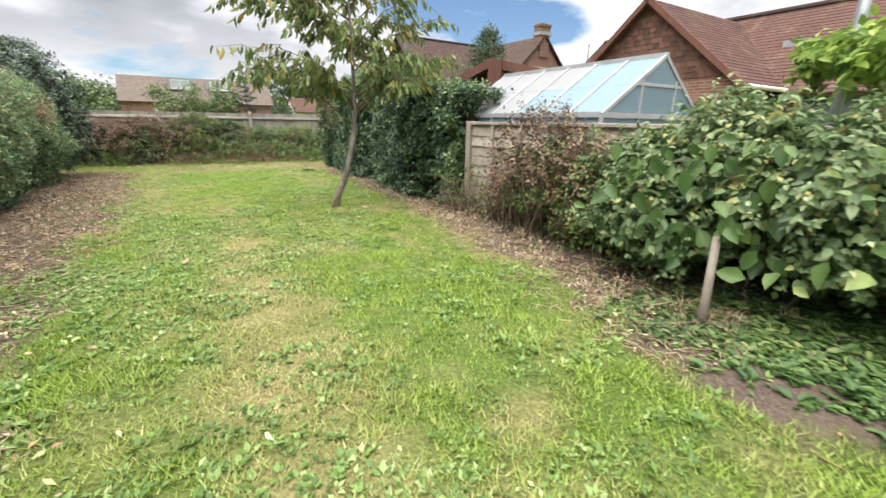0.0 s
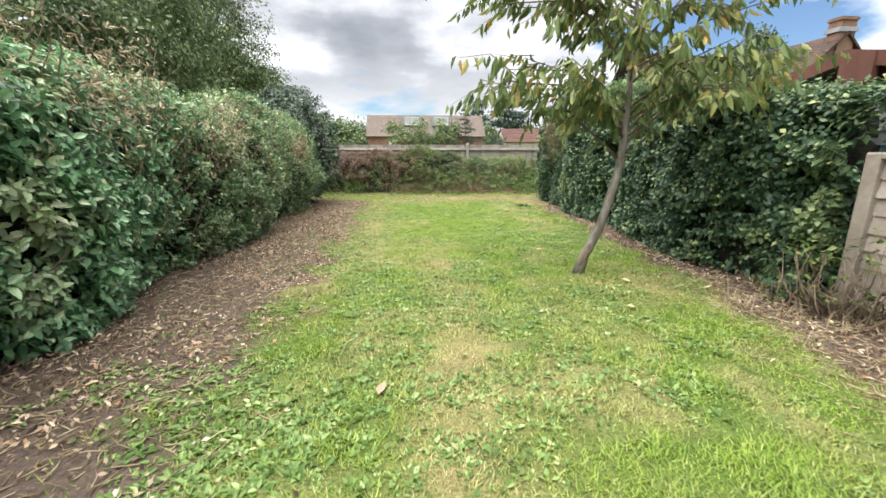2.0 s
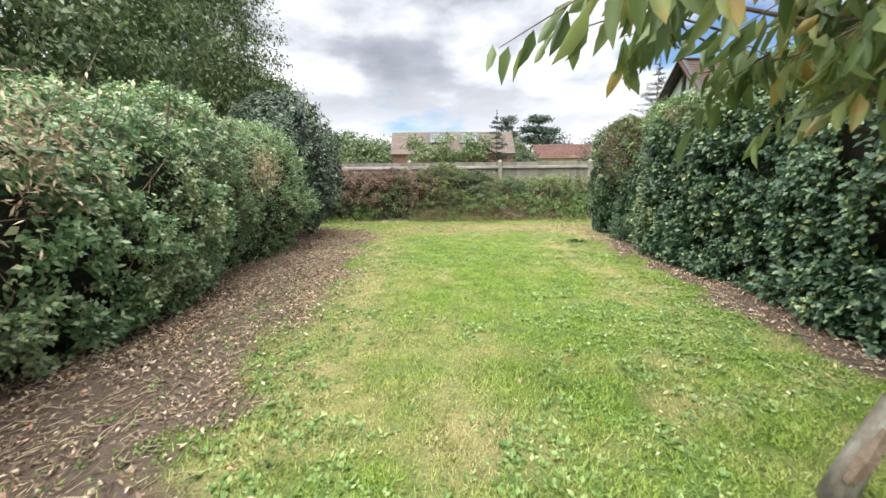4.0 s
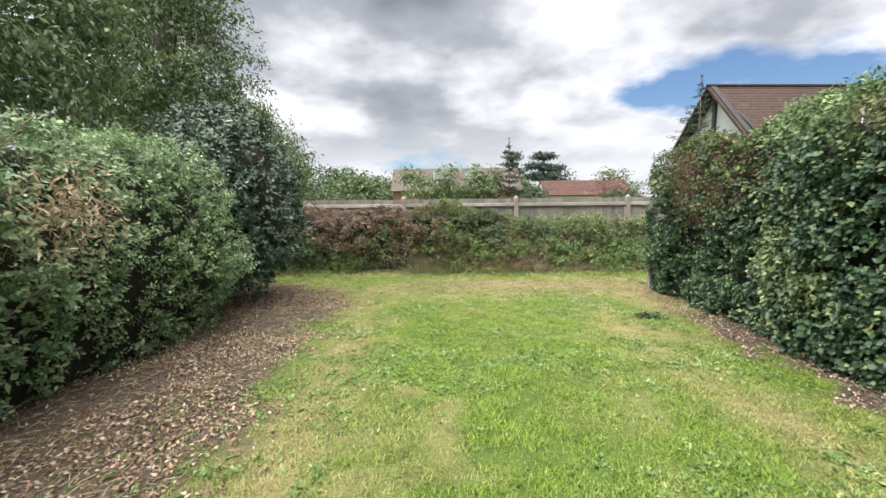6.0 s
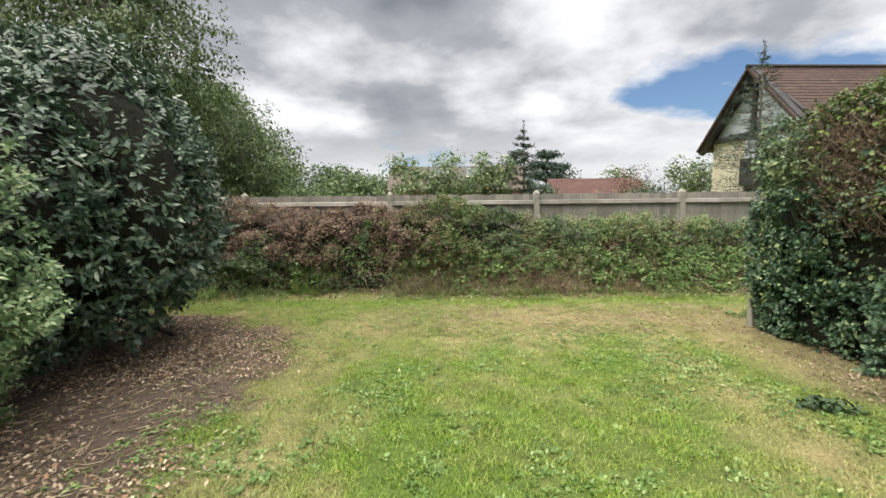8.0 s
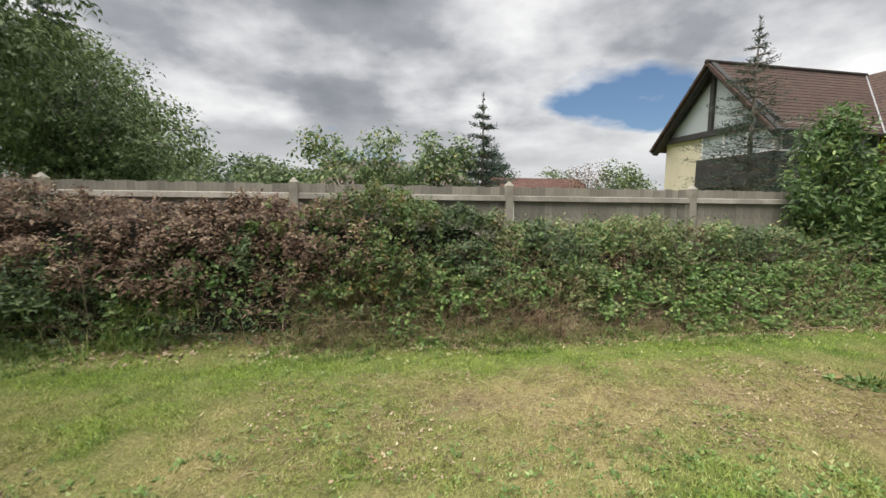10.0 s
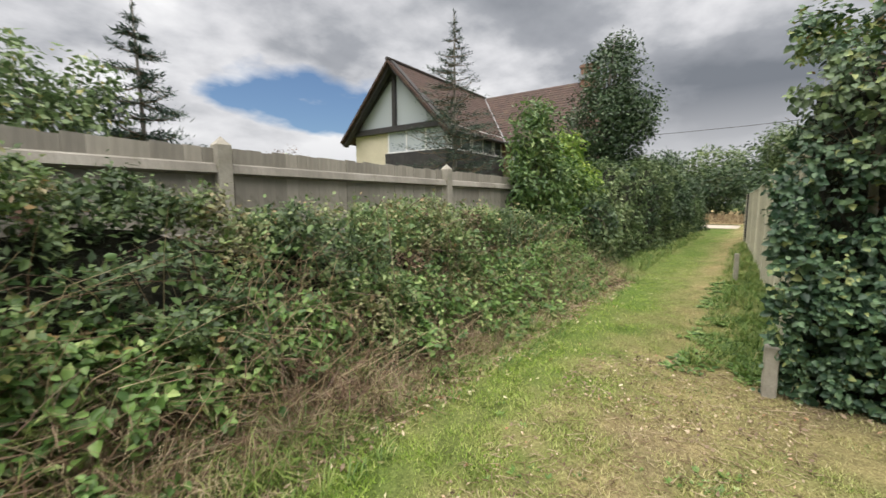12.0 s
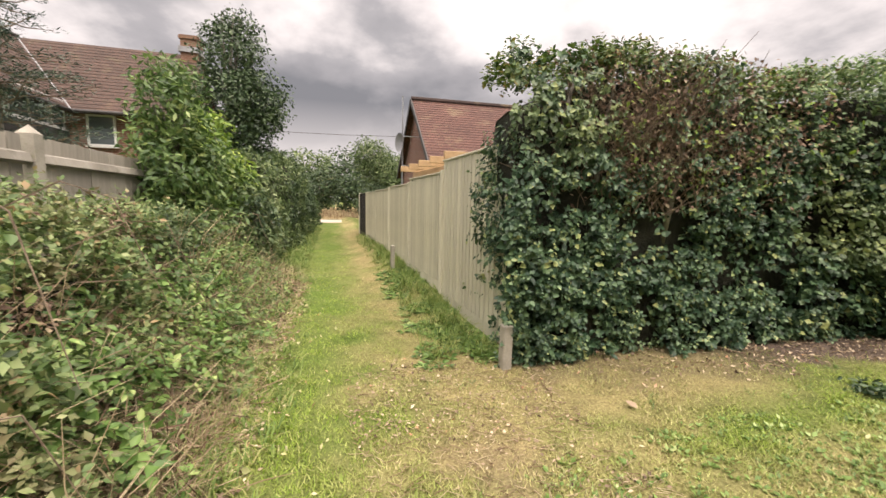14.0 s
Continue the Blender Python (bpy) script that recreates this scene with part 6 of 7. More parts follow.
# ---- houses ----
def slope(g, e0, e1, r1, r0, step=0.2, thick=0.012):
    """One roof slope of overlapping courses from the eave e0-e1 up to the ridge r0-r1."""
    e0, e1, r0, r1 = Vector(e0), Vector(e1), Vector(r0), Vector(r1)
    n = (e1 - e0).cross(r0 - e0).normalized()
    if n.z < 0:
        n = -n
    k = max(2, int((r0 - e0).length / step))
    for i in range(k):
        a, b = i / k, (i + 1) / k
        l0, l1 = e0.lerp(r0, a) + n * thick, e1.lerp(r1, a) + n * thick
        u0, u1 = e0.lerp(r0, b), e1.lerp(r1, b)
        b0, b1 = e0.lerp(r0, a), e1.lerp(r1, a)
        for q in ((l0, l1, u1, u0), (b0, b1, l1, l0)):
            nn = (q[1] - q[0]).cross(q[2] - q[0])
            g.quad(*(q if nn.dot(n) >= 0 or q[0] == b0 else q[::-1]))
    g.quad(e0 - n * 0.08, r0 - n * 0.08, r1 - n * 0.08, e1 - n * 0.08)
    g.quad(e0 - n * 0.08, e1 - n * 0.08, e1 + n * thick, e0 + n * thick)
    g.quad(e0 - n * 0.08, r0 - n * 0.08, r0, e0)
    g.quad(e1 - n * 0.08, r1 - n * 0.08, r1, e1)


def window(parent, c, right, w, h, frame_mat, pane_mat, bars=1, depth=0.06):
    """A framed window on a wall: c is the middle of its sill line, right its direction along the wall."""
    r = Vector(right).normalized()
    out = Vector((r.y, -r.x, 0))
    c = Vector(c)
    m = Matrix((( r.x, -out.x, 0, c.x), (r.y, -out.y, 0, c.y), (0, 0, 1, c.z), (0, 0, 0, 1)))
    win = attach("window", Geo().box(-w / 2, 0.0, 0, w / 2, 0.01, h, m).mesh("window", M_DARKWOOD), parent)
    for x0, x1, z0, z1 in [(-w / 2, w / 2, 0, 0.06), (-w / 2, w / 2, h - 0.06, h)] + [(-w / 2 + k * (w - 0.06) / (bars + 1), -w / 2 + k * (w - 0.06) / (bars + 1) + 0.06, 0.06, h - 0.06) for k in range(bars + 2)]:
        part("frame", Geo().box(x0, -depth, z0, x1, 0.0, z1, m), frame_mat, win)
    for k in range(bars + 1):
        x0 = -w / 2 + 0.06 + k * (w - 0.06) / (bars + 1)
        part("pane", Geo().box(x0, -depth * 0.5, 0.06, x0 + (w - 0.06) / (bars + 1) - 0.06, -depth * 0.5 + 0.006, h - 0.06, m), pane_mat, win)
    part("sill", Geo().box(-w / 2 - 0.05, -depth - 0.04, -0.05, w / 2 + 0.05, 0.0, 0.0, m), frame_mat, win)
    return win


def gable_house():
    ob = thing("timber_gable_house", 13.2, 21.35, 0, 1.5, "brown-tiled house with a glazed dark timber gable and cream wall", "house")
    hw, ev, rg = 2.5, 4.28, 6.86
    cx, ys = 7.0, -5.75
    # west wing, ridge along local x
    part("wall", Geo().box(0.05, 0.55, 0, 9.5, hw, ev), M_CREAM, ob, "cream rendered wall")
    part("wall", Geo().box(1.6, -hw, 0, 9.5, 0.55, ev), M_CREAM, ob)
    g = Geo()
    ov = 0.35
    s = (rg - ev) / hw
    slope(g, (-0.55, -hw - ov, ev - ov * s), (cx, -hw - ov, ev - ov * s), (cx, 0, rg), (-0.55, 0, rg))
    slope(g, (9.6, hw + ov, ev - ov * s), (-0.55, hw + ov, ev - ov * s), (-0.55, 0, rg), (9.6, 0, rg))
    part("roof", g, M_TILE_C, ob, "brown clay tile roof with moss", uv=True)
    part("ridge", Geo().tube([(-0.55, 0, rg + 0.01), (cx, 0, rg + 0.01)], [0.09, 0.09], 8), M_TILE_C, ob)
    # glazed gable
    part("gable_glazing", Geo().quad((0.02, -hw + 0.1, ev), (0.02, 0, rg - 0.12), (0.02, hw - 0.1, ev)).quad((0.05, hw - 0.1, ev), (0.05, 0, rg - 0.12), (0.05, -hw + 0.1, ev)), M_GLAZE, ob, "pale reflecting glass")
    for a, b, w in (((-0.3, -hw - ov, ev - ov * s - 0.1), (-0.3, 0, rg - 0.1), 0.24), ((-0.3, hw + ov, ev - ov * s - 0.1), (-0.3, 0, rg - 0.1), 0.24), ((-0.02, -hw, ev), (-0.02, hw, ev), 0.22),
                    ((-0.02, 0.1, ev), (-0.02, 0.1, rg - 0.2), 0.17), ((-0.02, -hw + 0.05, ev + 0.1), (-0.02, 0.0, rg - 0.25), 0.14), ((-0.02, hw - 0.05, ev + 0.1), (-0.02, 0.0, rg - 0.25), 0.14)):
        part("timber_frame", Geo().beam(a, b, w, w), M_DARKWOOD, ob, "dark stained timber")
    # glazed upper corner with a balcony
    part("balcony", Geo().box(-0.2, -hw - 0.15, 2.2, 3.4, 0.5, 2.36), M_DARKWOOD, ob)
    part("balustrade", Geo().box(-0.2, -hw - 0.15, 2.36, -0.12, 0.5, 3.3), M_DARKWOOD, ob)
    part("balustrade", Geo().box(-0.2, -hw - 0.15, 2.36, 4.2, -hw - 0.07, 3.3), M_DARKWOOD, ob)
    window(ob, (0.05, -0.98, 3.32), (0, -1, 0), 3.0, 0.92, M_WHITE, M_GLAZE, 2)
    part("corner_post", Geo().box(0.02, -hw, 3.3, 0.14, -hw + 0.1, ev - 0.12), M_WHITE, ob)
    window(ob, (0.85, -hw - 0.01, 3.32), (1, 0, 0), 1.4, 0.92, M_WHITE, M_GLASS, 1)
    window(ob, (2.5, -hw - 0.01, 3.35), (1, 0, 0), 1.7, 0.9, M_WHITE, M_GLASS, 1)
    window(ob, (3.83, -hw - 0.01, 3.35), (1, 0, 0), 0.7, 0.9, M_WHITE, M_GLASS, 0)
    part("lower_wall", Geo().box(0.1, -hw, 0, 1.6, 0.54, 2.2), M_DARKWOOD, ob, "shaded timber wall under the balcony")
    part("gutter", Geo().tube([(-0.5, -hw - ov - 0.04, ev - ov * s), (3.85, -hw - ov - 0.04, ev - ov * s)], [0.06, 0.06], 8), M_DARKWOOD, ob)
    # cross wing, ridge along local y
    part("wall", Geo().box(cx - 2.7, ys, 0, cx + 2.7, -hw - 0.01, ev - 0.2), M_BRICK, ob, "red brick wall", uv=True)
    part("gable_wall", Geo().quad((cx - 2.7, ys, ev - 0.2), (cx + 2.7, ys, ev - 0.2), (cx, ys, rg - 0.15)), M_BRICK, ob, "red brick gable", uv=True)
    g = Geo()
    slope(g, (cx - 3.1, ys - 0.2, ev - ov * s), (cx - 3.1, -hw - 0.35, ev - ov * s), (cx, 0.0, rg), (cx, ys - 0.2, rg))
    slope(g, (cx + 3.1, 3.0, ev - ov * s), (cx + 3.1, ys - 0.2, ev - ov * s), (cx, ys - 0.2, rg), (cx, 3.0, rg))
    part("cross_roof", g, M_TILE_C, ob, "brown clay tile roof", uv=True)
    part("valley", Geo().beam((cx - 3.05, -hw - 0.35, ev - ov * s + 0.06), (cx, 0.0, rg + 0.03), 0.04, 0.02), M_LEAD, ob)
    part("gutter", Geo().tube([(cx - 3.15, ys - 0.2, ev - ov * s), (cx - 3.15, -hw - 0.4, ev - ov * s)], [0.06, 0.06], 8), M_DARKWOOD, ob)
    ch = part("chimney", Geo().box(cx - 0.4, ys - 0.1, 5.6, cx + 0.4, ys + 0.5, 7.5).box(cx - 0.45, ys - 0.15, 7.35, cx + 0.45, ys + 0.55, 7.46), M_OCHRE, ob, "square brown brick chimney", uv=True)
    part("flashing", Geo().box(cx - 0.47, ys - 0.16, 6.85, cx + 0.47, ys + 0.56, 7.05), M_LEAD, ch)
    window(ob, (cx - 2.72, -3.5, 2.9), (0, -1, 0), 0.8, 1.0, M_WHITE, M_GLASS, 0)


def bungalow():
    ob = thing("brick_bungalow", 16.4, 2.0, 0.15, 0, "red-tiled brick bungalow with a tile-hung gable", "house")
    ev, rg, hw = 2.45, 4.8, 2.8
    s, ov = (rg - ev) / hw, 0.3
    part("wall", Geo().box(-hw, -12, 0, hw, 5.7, ev), M_BRICK, ob, "red brick wall", uv=True)
    part("gable_wall", Geo().quad((hw, 5.7, ev), (-hw, 5.7, ev), (0, 5.7, rg - 0.1)), M_BRICK, ob, "pinkish brick gable", uv=True)
    g = Geo()
    slope(g, (-hw - ov, 5.9, ev - ov * s), (-hw - ov, -12, ev - ov * s), (0, -12, rg), (0, 5.9, rg), 0.15)
    slope(g, (hw + ov, -12, ev - ov * s), (hw + ov, 5.9, ev - ov * s), (0, 5.9, rg), (0, -12, rg), 0.15)
    part("roof", g, M_TILE_D, ob, "red clay tile roof, mossy", uv=True)
    part("ridge", Geo().tube([(0, 5.9, rg + 0.01), (0, -12, rg + 0.01)], [0.1, 0.1], 8), M_TILE_D, ob)
    for a in ((-hw - ov, 5.92, ev - ov * s - 0.04), (hw + ov, 5.92, ev - ov * s - 0.04)):
        part("bargeboard", Geo().beam(a, (0, 5.92, rg - 0.04), 0.04, 0.16), M_DARKWOOD, ob)
    # west wing with its tile-hung gable
    yc, gw, e2, r2, xw = 0.55, 2.5, 2.55, 4.68, -4.9
    s2 = (r2 - e2) / gw
    part("wing_wall", Geo().box(xw, yc - gw, 0, -hw - 0.01, yc + gw, e2), M_BRICK, ob, "red brick wall", uv=True)
    g = Geo()
    slope(g, (xw - 0.2, yc - gw - ov, e2 - ov * s2), (-1.2, yc - gw - ov, e2 - ov * s2), (0.1, yc, r2), (xw - 0.2, yc, r2), 0.15)
    slope(g, (-1.2, yc + gw + ov, e2 - ov * s2), (xw - 0.2, yc + gw + ov, e2 - ov * s2), (xw - 0.2, yc, r2), (0.1, yc, r2), 0.15)
    part("wing_roof", g, M_TILE_D, ob, "red clay tile roof", uv=True)
    hung = part("gable_backing", Geo().quad((xw, yc + gw, e2), (xw, yc - gw, e2), (xw, yc, r2 - 0.05)), M_HUNG, ob, "rows of hung clay tiles")
    tile = Geo()
    tile.v += [(-0.02, -0.083, 0), (-0.02, 0.083, 0), (0.0, 0.083, 0), (0.0, -0.083, 0), (-0.006, -0.083, 0.17), (-0.006, 0.083, 0.17), (0.0, 0.083, 0.17), (0.0, -0.083, 0.17)]
    tile.f += [(0, 1, 2, 3), (4, 7, 6, 5), (0, 4, 5, 1), (1, 5, 6, 2), (2, 6, 7, 3), (3, 7, 4, 0)]
    tile = tile.mesh("tile", M_HUNG)
    row = 0
    z = e2 + 0.02
    while z < r2 - 0.25:
        half = gw * (1 - (z + 0.1 - e2) / (r2 - e2)) - 0.1
        k = int(2 * half / 0.172)
        for j in range(k):
            y = yc - (k - 1) * 0.086 + j * 0.172 + (0.04 if row % 2 else -0.04)
            attach("tile", tile, hung, "", pose(xw - 0.004, y, z, 0, RNG.normal(0, 1.2), 0))
        z += 0.14
        row += 1
    for a in ((xw - 0.22, yc - gw - ov, e2 - ov * s2 - 0.03), (xw - 0.22, yc + gw + ov, e2 - ov * s2 - 0.03)):
        part("bargeboard", Geo().beam(a, (xw - 0.22, yc, r2 - 0.03), 0.04, 0.14), M_SHED, ob)
    part("gutter", Geo().tube([(xw - 0.1, yc - gw - ov - 0.04, e2 - ov * s2), (-hw, yc - gw - ov - 0.04, e2 - ov * s2)], [0.055, 0.055], 8), M_WHITE, ob)
    window(ob, (-hw - 0.01, -3.35, 1.25), (0, -1, 0), 1.5, 0.95, M_WHITE, M_GLASS, 1)
    window(ob, (-hw - 0.01, -5.6, 1.25), (0, -1, 0), 1.3, 0.95, M_WHITE, M_GLASS, 1)
    window(ob, (xw - 0.01, 0.6, 1.0), (0, -1, 0), 1.6, 1.1, M_WHITE, M_GLASS, 1)
    part("skylight", Geo().box(-1.5, -2.2, 3.55, -1.1, -1.4, 3.72), M_LEAD, ob)
    # mast, weather vane and dish on the north gable
    part("mast", Geo().tube([(-0.55, 6.3, 1.2), (-0.55, 6.3, 4.75)], [0.03, 0.025], 8), M_METAL, ob)
    part("mast_bracket", Geo().beam((-0.55, 5.72, 3.4), (-0.55, 6.3, 3.4), 0.03, 0.03).beam((-0.55, 5.72, 2.4), (-0.55, 6.3, 2.4), 0.03, 0.03), M_METAL, ob)
    dish = Geo()
    for i in range(6):
        r = 0.33 * i / 5
        dish.v += [(-0.75 + math.cos(2 * math.pi * j / 16) * r * 0.9, 6.35 + 0.10 * (r / 0.33) ** 2 + math.cos(2 * math.pi * j / 16) * r * 0.3, 3.15 + math.sin(2 * math.pi * j / 16) * r) for j in range(16)]
    for i in range(5):
        for j in range(16):
            dish.f.append((i * 16 + j, i * 16 + (j + 1) % 16, (i + 1) * 16 + (j + 1) % 16, (i + 1) * 16 + j))
    d = part("satellite_dish", dish, M_PLASTIC, ob, "grey satellite dish", smooth=True)
    part("arm", Geo().beam((-0.55, 6.3, 3.1), (-0.75, 6.36, 3.15), 0.03, 0.03), M_METAL, d)


def far_house():
    ob = thing("long_low_house", 2.1, 47.5, 0, 0, "long low brown house with two white dormer windows", "house")
    part("wall", Geo().box(-6.6, -2.6, 0, 6.6, 3, 3.2), M_BRICK, ob, uv=True)
    g = Geo()
    slope(g, (-6.8, -2.9, 3.0), (6.8, -2.9, 3.0), (6.8, 0, 5.5), (-6.8, 0, 5.5), 0.3)
    slope(g, (6.8, 3.2, 3.0), (-6.8, 3.2, 3.0), (-6.8, 0, 5.5), (6.8, 0, 5.5), 0.3)
    part("roof", g, M_TILE_FAR, ob, "brown tiled roof", uv=True)
    part("gable_wall", Geo().quad((-6.6, 3, 3.2), (-6.6, -2.6, 3.2), (-6.6, 0, 5.4)).quad((6.6, -2.6, 3.2), (6.6, 3, 3.2), (6.6, 0, 5.4)), M_WHITE, ob)
    for x in (-1.6, 1.8):
        part("dormer", Geo().box(x - 1.1, -1.7, 4.2, x + 1.1, 0, 5.3), M_LEAD, ob)
        window(ob, (x, -1.72, 4.35), (1, 0, 0), 1.6, 0.8, M_WHITE, M_GLAZE, 1)
    ob = thing("red_roofed_outbuilding", 12.6, 37.5, 0, 0, "low outbuilding with a red tiled roof and white gable", "outbuilding")
    part("wall", Geo().box(-3.4, -1.5, 0, 3.6, 2.5, 2.35), M_WHITE, ob)
    g = Geo()
    slope(g, (-3.5, -1.8, 2.25), (3.8, -1.8, 2.25), (3.8, 0.4, 3.55), (-3.5, 0.4, 3.55), 0.3)
    slope(g, (3.8, 2.7, 2.25), (-3.5, 2.7, 2.25), (-3.5, 0.4, 3.55), (3.8, 0.4, 3.55), 0.3)
    part("roof", g, M_TILE_D, ob, "dull red tiled roof", uv=True)
    part("gable_wall", Geo().quad((-3.4, 2.5, 2.35), (-3.4, -1.5, 2.35), (-3.4, 0.4, 3.5)), M_WHITE, ob)


shed()
gable_house()
bungalow()
far_house()


def pergola():
    ob = thing("pergola", 8.0, 8.6, 0.05, 3, "new oak pergola beams behind the panel fence", "pergola")
    for x in (0.0, 2.6):
        part("post", Geo().box(x - 0.05, -0.05, 0, x + 0.05, 0.05, 1.9), M_OAK, ob, bevel=0.006)
    part("beam", Geo().box(-0.5, -0.04, 1.78, 3.2, 0.04, 1.92), M_OAK, ob, bevel=0.006)
    part("beam", Geo().box(-0.5, -1.64, 1.78, 3.2, -1.56, 1.92), M_OAK, ob, bevel=0.006)
    for x in (0.0, 2.6):
        part("post", Geo().box(x - 0.05, -1.65, 0, x + 0.05, -1.55, 1.9), M_OAK, ob, bevel=0.006)
    for k in range(5):
        x = -0.3 + k * 0.8
        part("rafter", Geo().box(x - 0.03, -2.0, 1.92, x + 0.03, 0.4, 2.04), M_OAK, ob, bevel=0.006)
    part("brace", Geo().beam((0.05, 0, 1.45), (0.45, 0, 1.8), 0.05, 0.06).beam((2.55, 0, 1.45), (2.15, 0, 1.8), 0.05, 0.06), M_OAK, ob)


pergola()

# ---- trees and shrubs beyond the fences ----
tree("broad_tree", -8.7, 16.8, 4.5, 0.28, [(-8.9, 16.8, 6.6, 3.0, 3.2, 3.4), (-7.5, 16.4, 4.6, 1.9, 2.0, 2.0), (-9.8, 16.0, 4.2, 2.6, 2.4, 2.2), (-8.5, 16.8, 9.8, 2.4, 2.4, 2.6), (-10.8, 17.5, 7, 2.6, 2.6, 3.2)],
     52000, 0.13, M_TREE, "tall broad-leaved tree with hanging foliage beyond the hedge", 0.26, 0.9, 0.42)
tree("broad_tree", -7.4, 8.2, 3.5, 0.2, [(-7.4, 8.2, 4.4, 2.7, 2.9, 2.4), (-6.6, 6.6, 3.6, 1.8, 2.0, 1.7), (-7.2, 9.8, 5.8, 2.2, 2.2, 2.4), (-7.6, 4.6, 3.7, 2.2, 2.2, 1.9)],
     40000, 0.12, M_TREE, "spreading tree behind the clipped hedge", 0.24, 0.8, 0.44)
tree("garden_tree", -8.4, 1.2, 2.6, 0.15, [(-8.4, 1.2, 3.2, 1.6, 1.7, 1.4), (-8.4, -1.4, 2.9, 1.5, 1.8, 1.2)], 12000, 0.11, M_TREE_DARK, "dark tree behind the hedge", 0.3)
tree("round_tree", -13.5, 29, 4, 0.3, [(-13.5, 29, 5.2, 3.6, 3.4, 4.0), (-10.6, 29.5, 4.0, 2.6, 2.6, 3.0)], 14000, 0.22, M_TREE, "rounded green tree beyond the boarded fence", 0.5)
spruce("spruce", -10.0, 23, 8.8, 2.6, "tall dark spruce beyond the boarded fence", 24, 1.1, 0.8)
tree("round_tree", -8.6, 21.6, 2.4, 0.2, [(-8.5, 21.6, 4.3, 2.0, 1.8, 2.3), (-7.0, 21.4, 2.9, 1.5, 1.4, 1.5), (-10.6, 21.6, 4.2, 2.1, 1.8, 2.6), (-8.2, 21.2, 2.0, 2.6, 1.4, 1.2)], 31000, 0.12, M_TREE, "dense rounded green tree beyond the boarded fence", 0.24, 0.8, 0.45)
tree("low_shrub", -4.6, 19.5, 0.8, 0.05, [(-4.6, 19.5, 1.6, 1.3, 0.8, 0.75), (-3.3, 19.6, 1.4, 0.9, 0.7, 0.6)], 4200, 0.10, M_TREE, "leafy green shrub just above the fence top", 0.16, category="shrub")
spruce("spruce", 8.5, 15.1, 5.5, 1.65, "tall sparse spruce in front of the gabled house", 26, 0.75, 0.9)
spruce("spruce", 2.58, 15.4, 3.7, 0.95, "small sparse spruce above the fence", 15, 1.6, 0.8)
tree("young_shrub", -0.1, 15.0, 1.4, 0.03, [(-0.1, 15.0, 2.0, 0.75, 0.6, 0.6), (0.6, 15.0, 2.45, 0.35, 0.35, 0.5), (-0.6, 15.0, 2.5, 0.4, 0.3, 0.28)], 3000, 0.08, M_BUSH, "fresh green arching shrub above the fence", 0.14, category="shrub", group="shrubs above the fence")
tree("young_shrub", 1.75, 15.1, 1.4, 0.03, [(1.6, 15.1, 1.9, 0.6, 0.5, 0.6), (1.45, 15.1, 2.45, 0.2, 0.25, 0.4), (2.0, 15.1, 2.4, 0.3, 0.25, 0.4)], 3200, 0.08, M_BUSH, "leafy green shrub above the fence", 0.13, category="shrub", group="shrubs above the fence")
tree("young_shrub", 0.75, 15.6, 1.2, 0.03, [(0.75, 15.6, 1.8, 0.7, 0.5, 0.5)], 2400, 0.08, M_BUSH, "pale green shrub above the fence", 0.14, category="shrub", group="shrubs above the fence")
tree("bare_shrub", 9.6, 24.0, 2.0, 0.05, [(9.6, 24, 2.6, 1.1, 0.9, 0.9)], 900, 0.09, M_BROWN, "thin shrub with purple-brown leaves", 0.2, category="shrub")
tree("round_bush", 9.4, 22.6, 0.8, 0.06, [(9.4, 22.6, 1.6, 1.3, 0.9, 0.7)], 4000, 0.09, M_TREE_DARK, "rounded dark green bush", 0.15, category="bush")
tree("round_bush", 7.6, 33.0, 0.8, 0.08, [(7.6, 33.0, 1.9, 1.1, 0.9, 1.1)], 3000, 0.12, M_TREE_DARK, "clipped dark bush before the far house", 0.16, category="bush")
tree("elder_shrub", 7.75, 12.65, 1.2, 0.05, [(7.75, 12.7, 1.65, 0.75, 0.55, 0.85), (7.6, 12.75, 2.45, 0.45, 0.4, 0.55), (8.4, 12.5, 1.4, 0.6, 0.5, 0.8), (7.75, 12.75, 2.9, 0.2, 0.2, 0.35), (7.9, 12.5, 0.8, 0.9, 0.5, 0.6)],
     13500, 0.095, M_ELDER, "green elder shrub at the fence end", 0.14, category="shrub", aspect=0.36)
tree("elder_shrub", 8.9, 12.5, 1.2, 0.05, [(8.9, 12.5, 1.4, 0.6, 0.5, 0.8), (9.1, 12.7, 2.2, 0.3, 0.3, 0.6), (8.5, 12.35, 1.0, 0.4, 0.35, 0.6)], 6500, 0.10, M_SHRUB, "bright green shrub growing over the track hedge", 0.14, category="shrub", aspect=0.36)
tree("ivy_clad_tree", 14.0, 13.4, 3.2, 0.16, [(14.0, 13.4, 3.6, 1.35, 1.3, 1.4), (14.0, 13.2, 5.0, 0.95, 0.95, 1.1), (13.9, 12.6, 3.9, 0.9, 0.9, 0.9), (14.0, 13.2, 5.9, 0.4, 0.4, 0.45), (14.2, 13.4, 2.4, 1.3, 1.2, 1.0)],
     19000, 0.10, M_TREE_DARK, "tall dark ivy-clad tree beside the track", 0.2)
tree("track_tree", 24.5, 7.2, 1.6, 0.12, [(24.5, 7.6, 2.6, 1.9, 1.6, 1.5), (24.5, 8.6, 3.7, 1.1, 1.0, 1.0), (24.0, 6.4, 2.2, 1.6, 1.4, 1.3), (24.5, 8.2, 1.3, 1.3, 0.8, 1.0)], 17000, 0.14, M_TREE, "bushy green tree at the end of the track", 0.25)
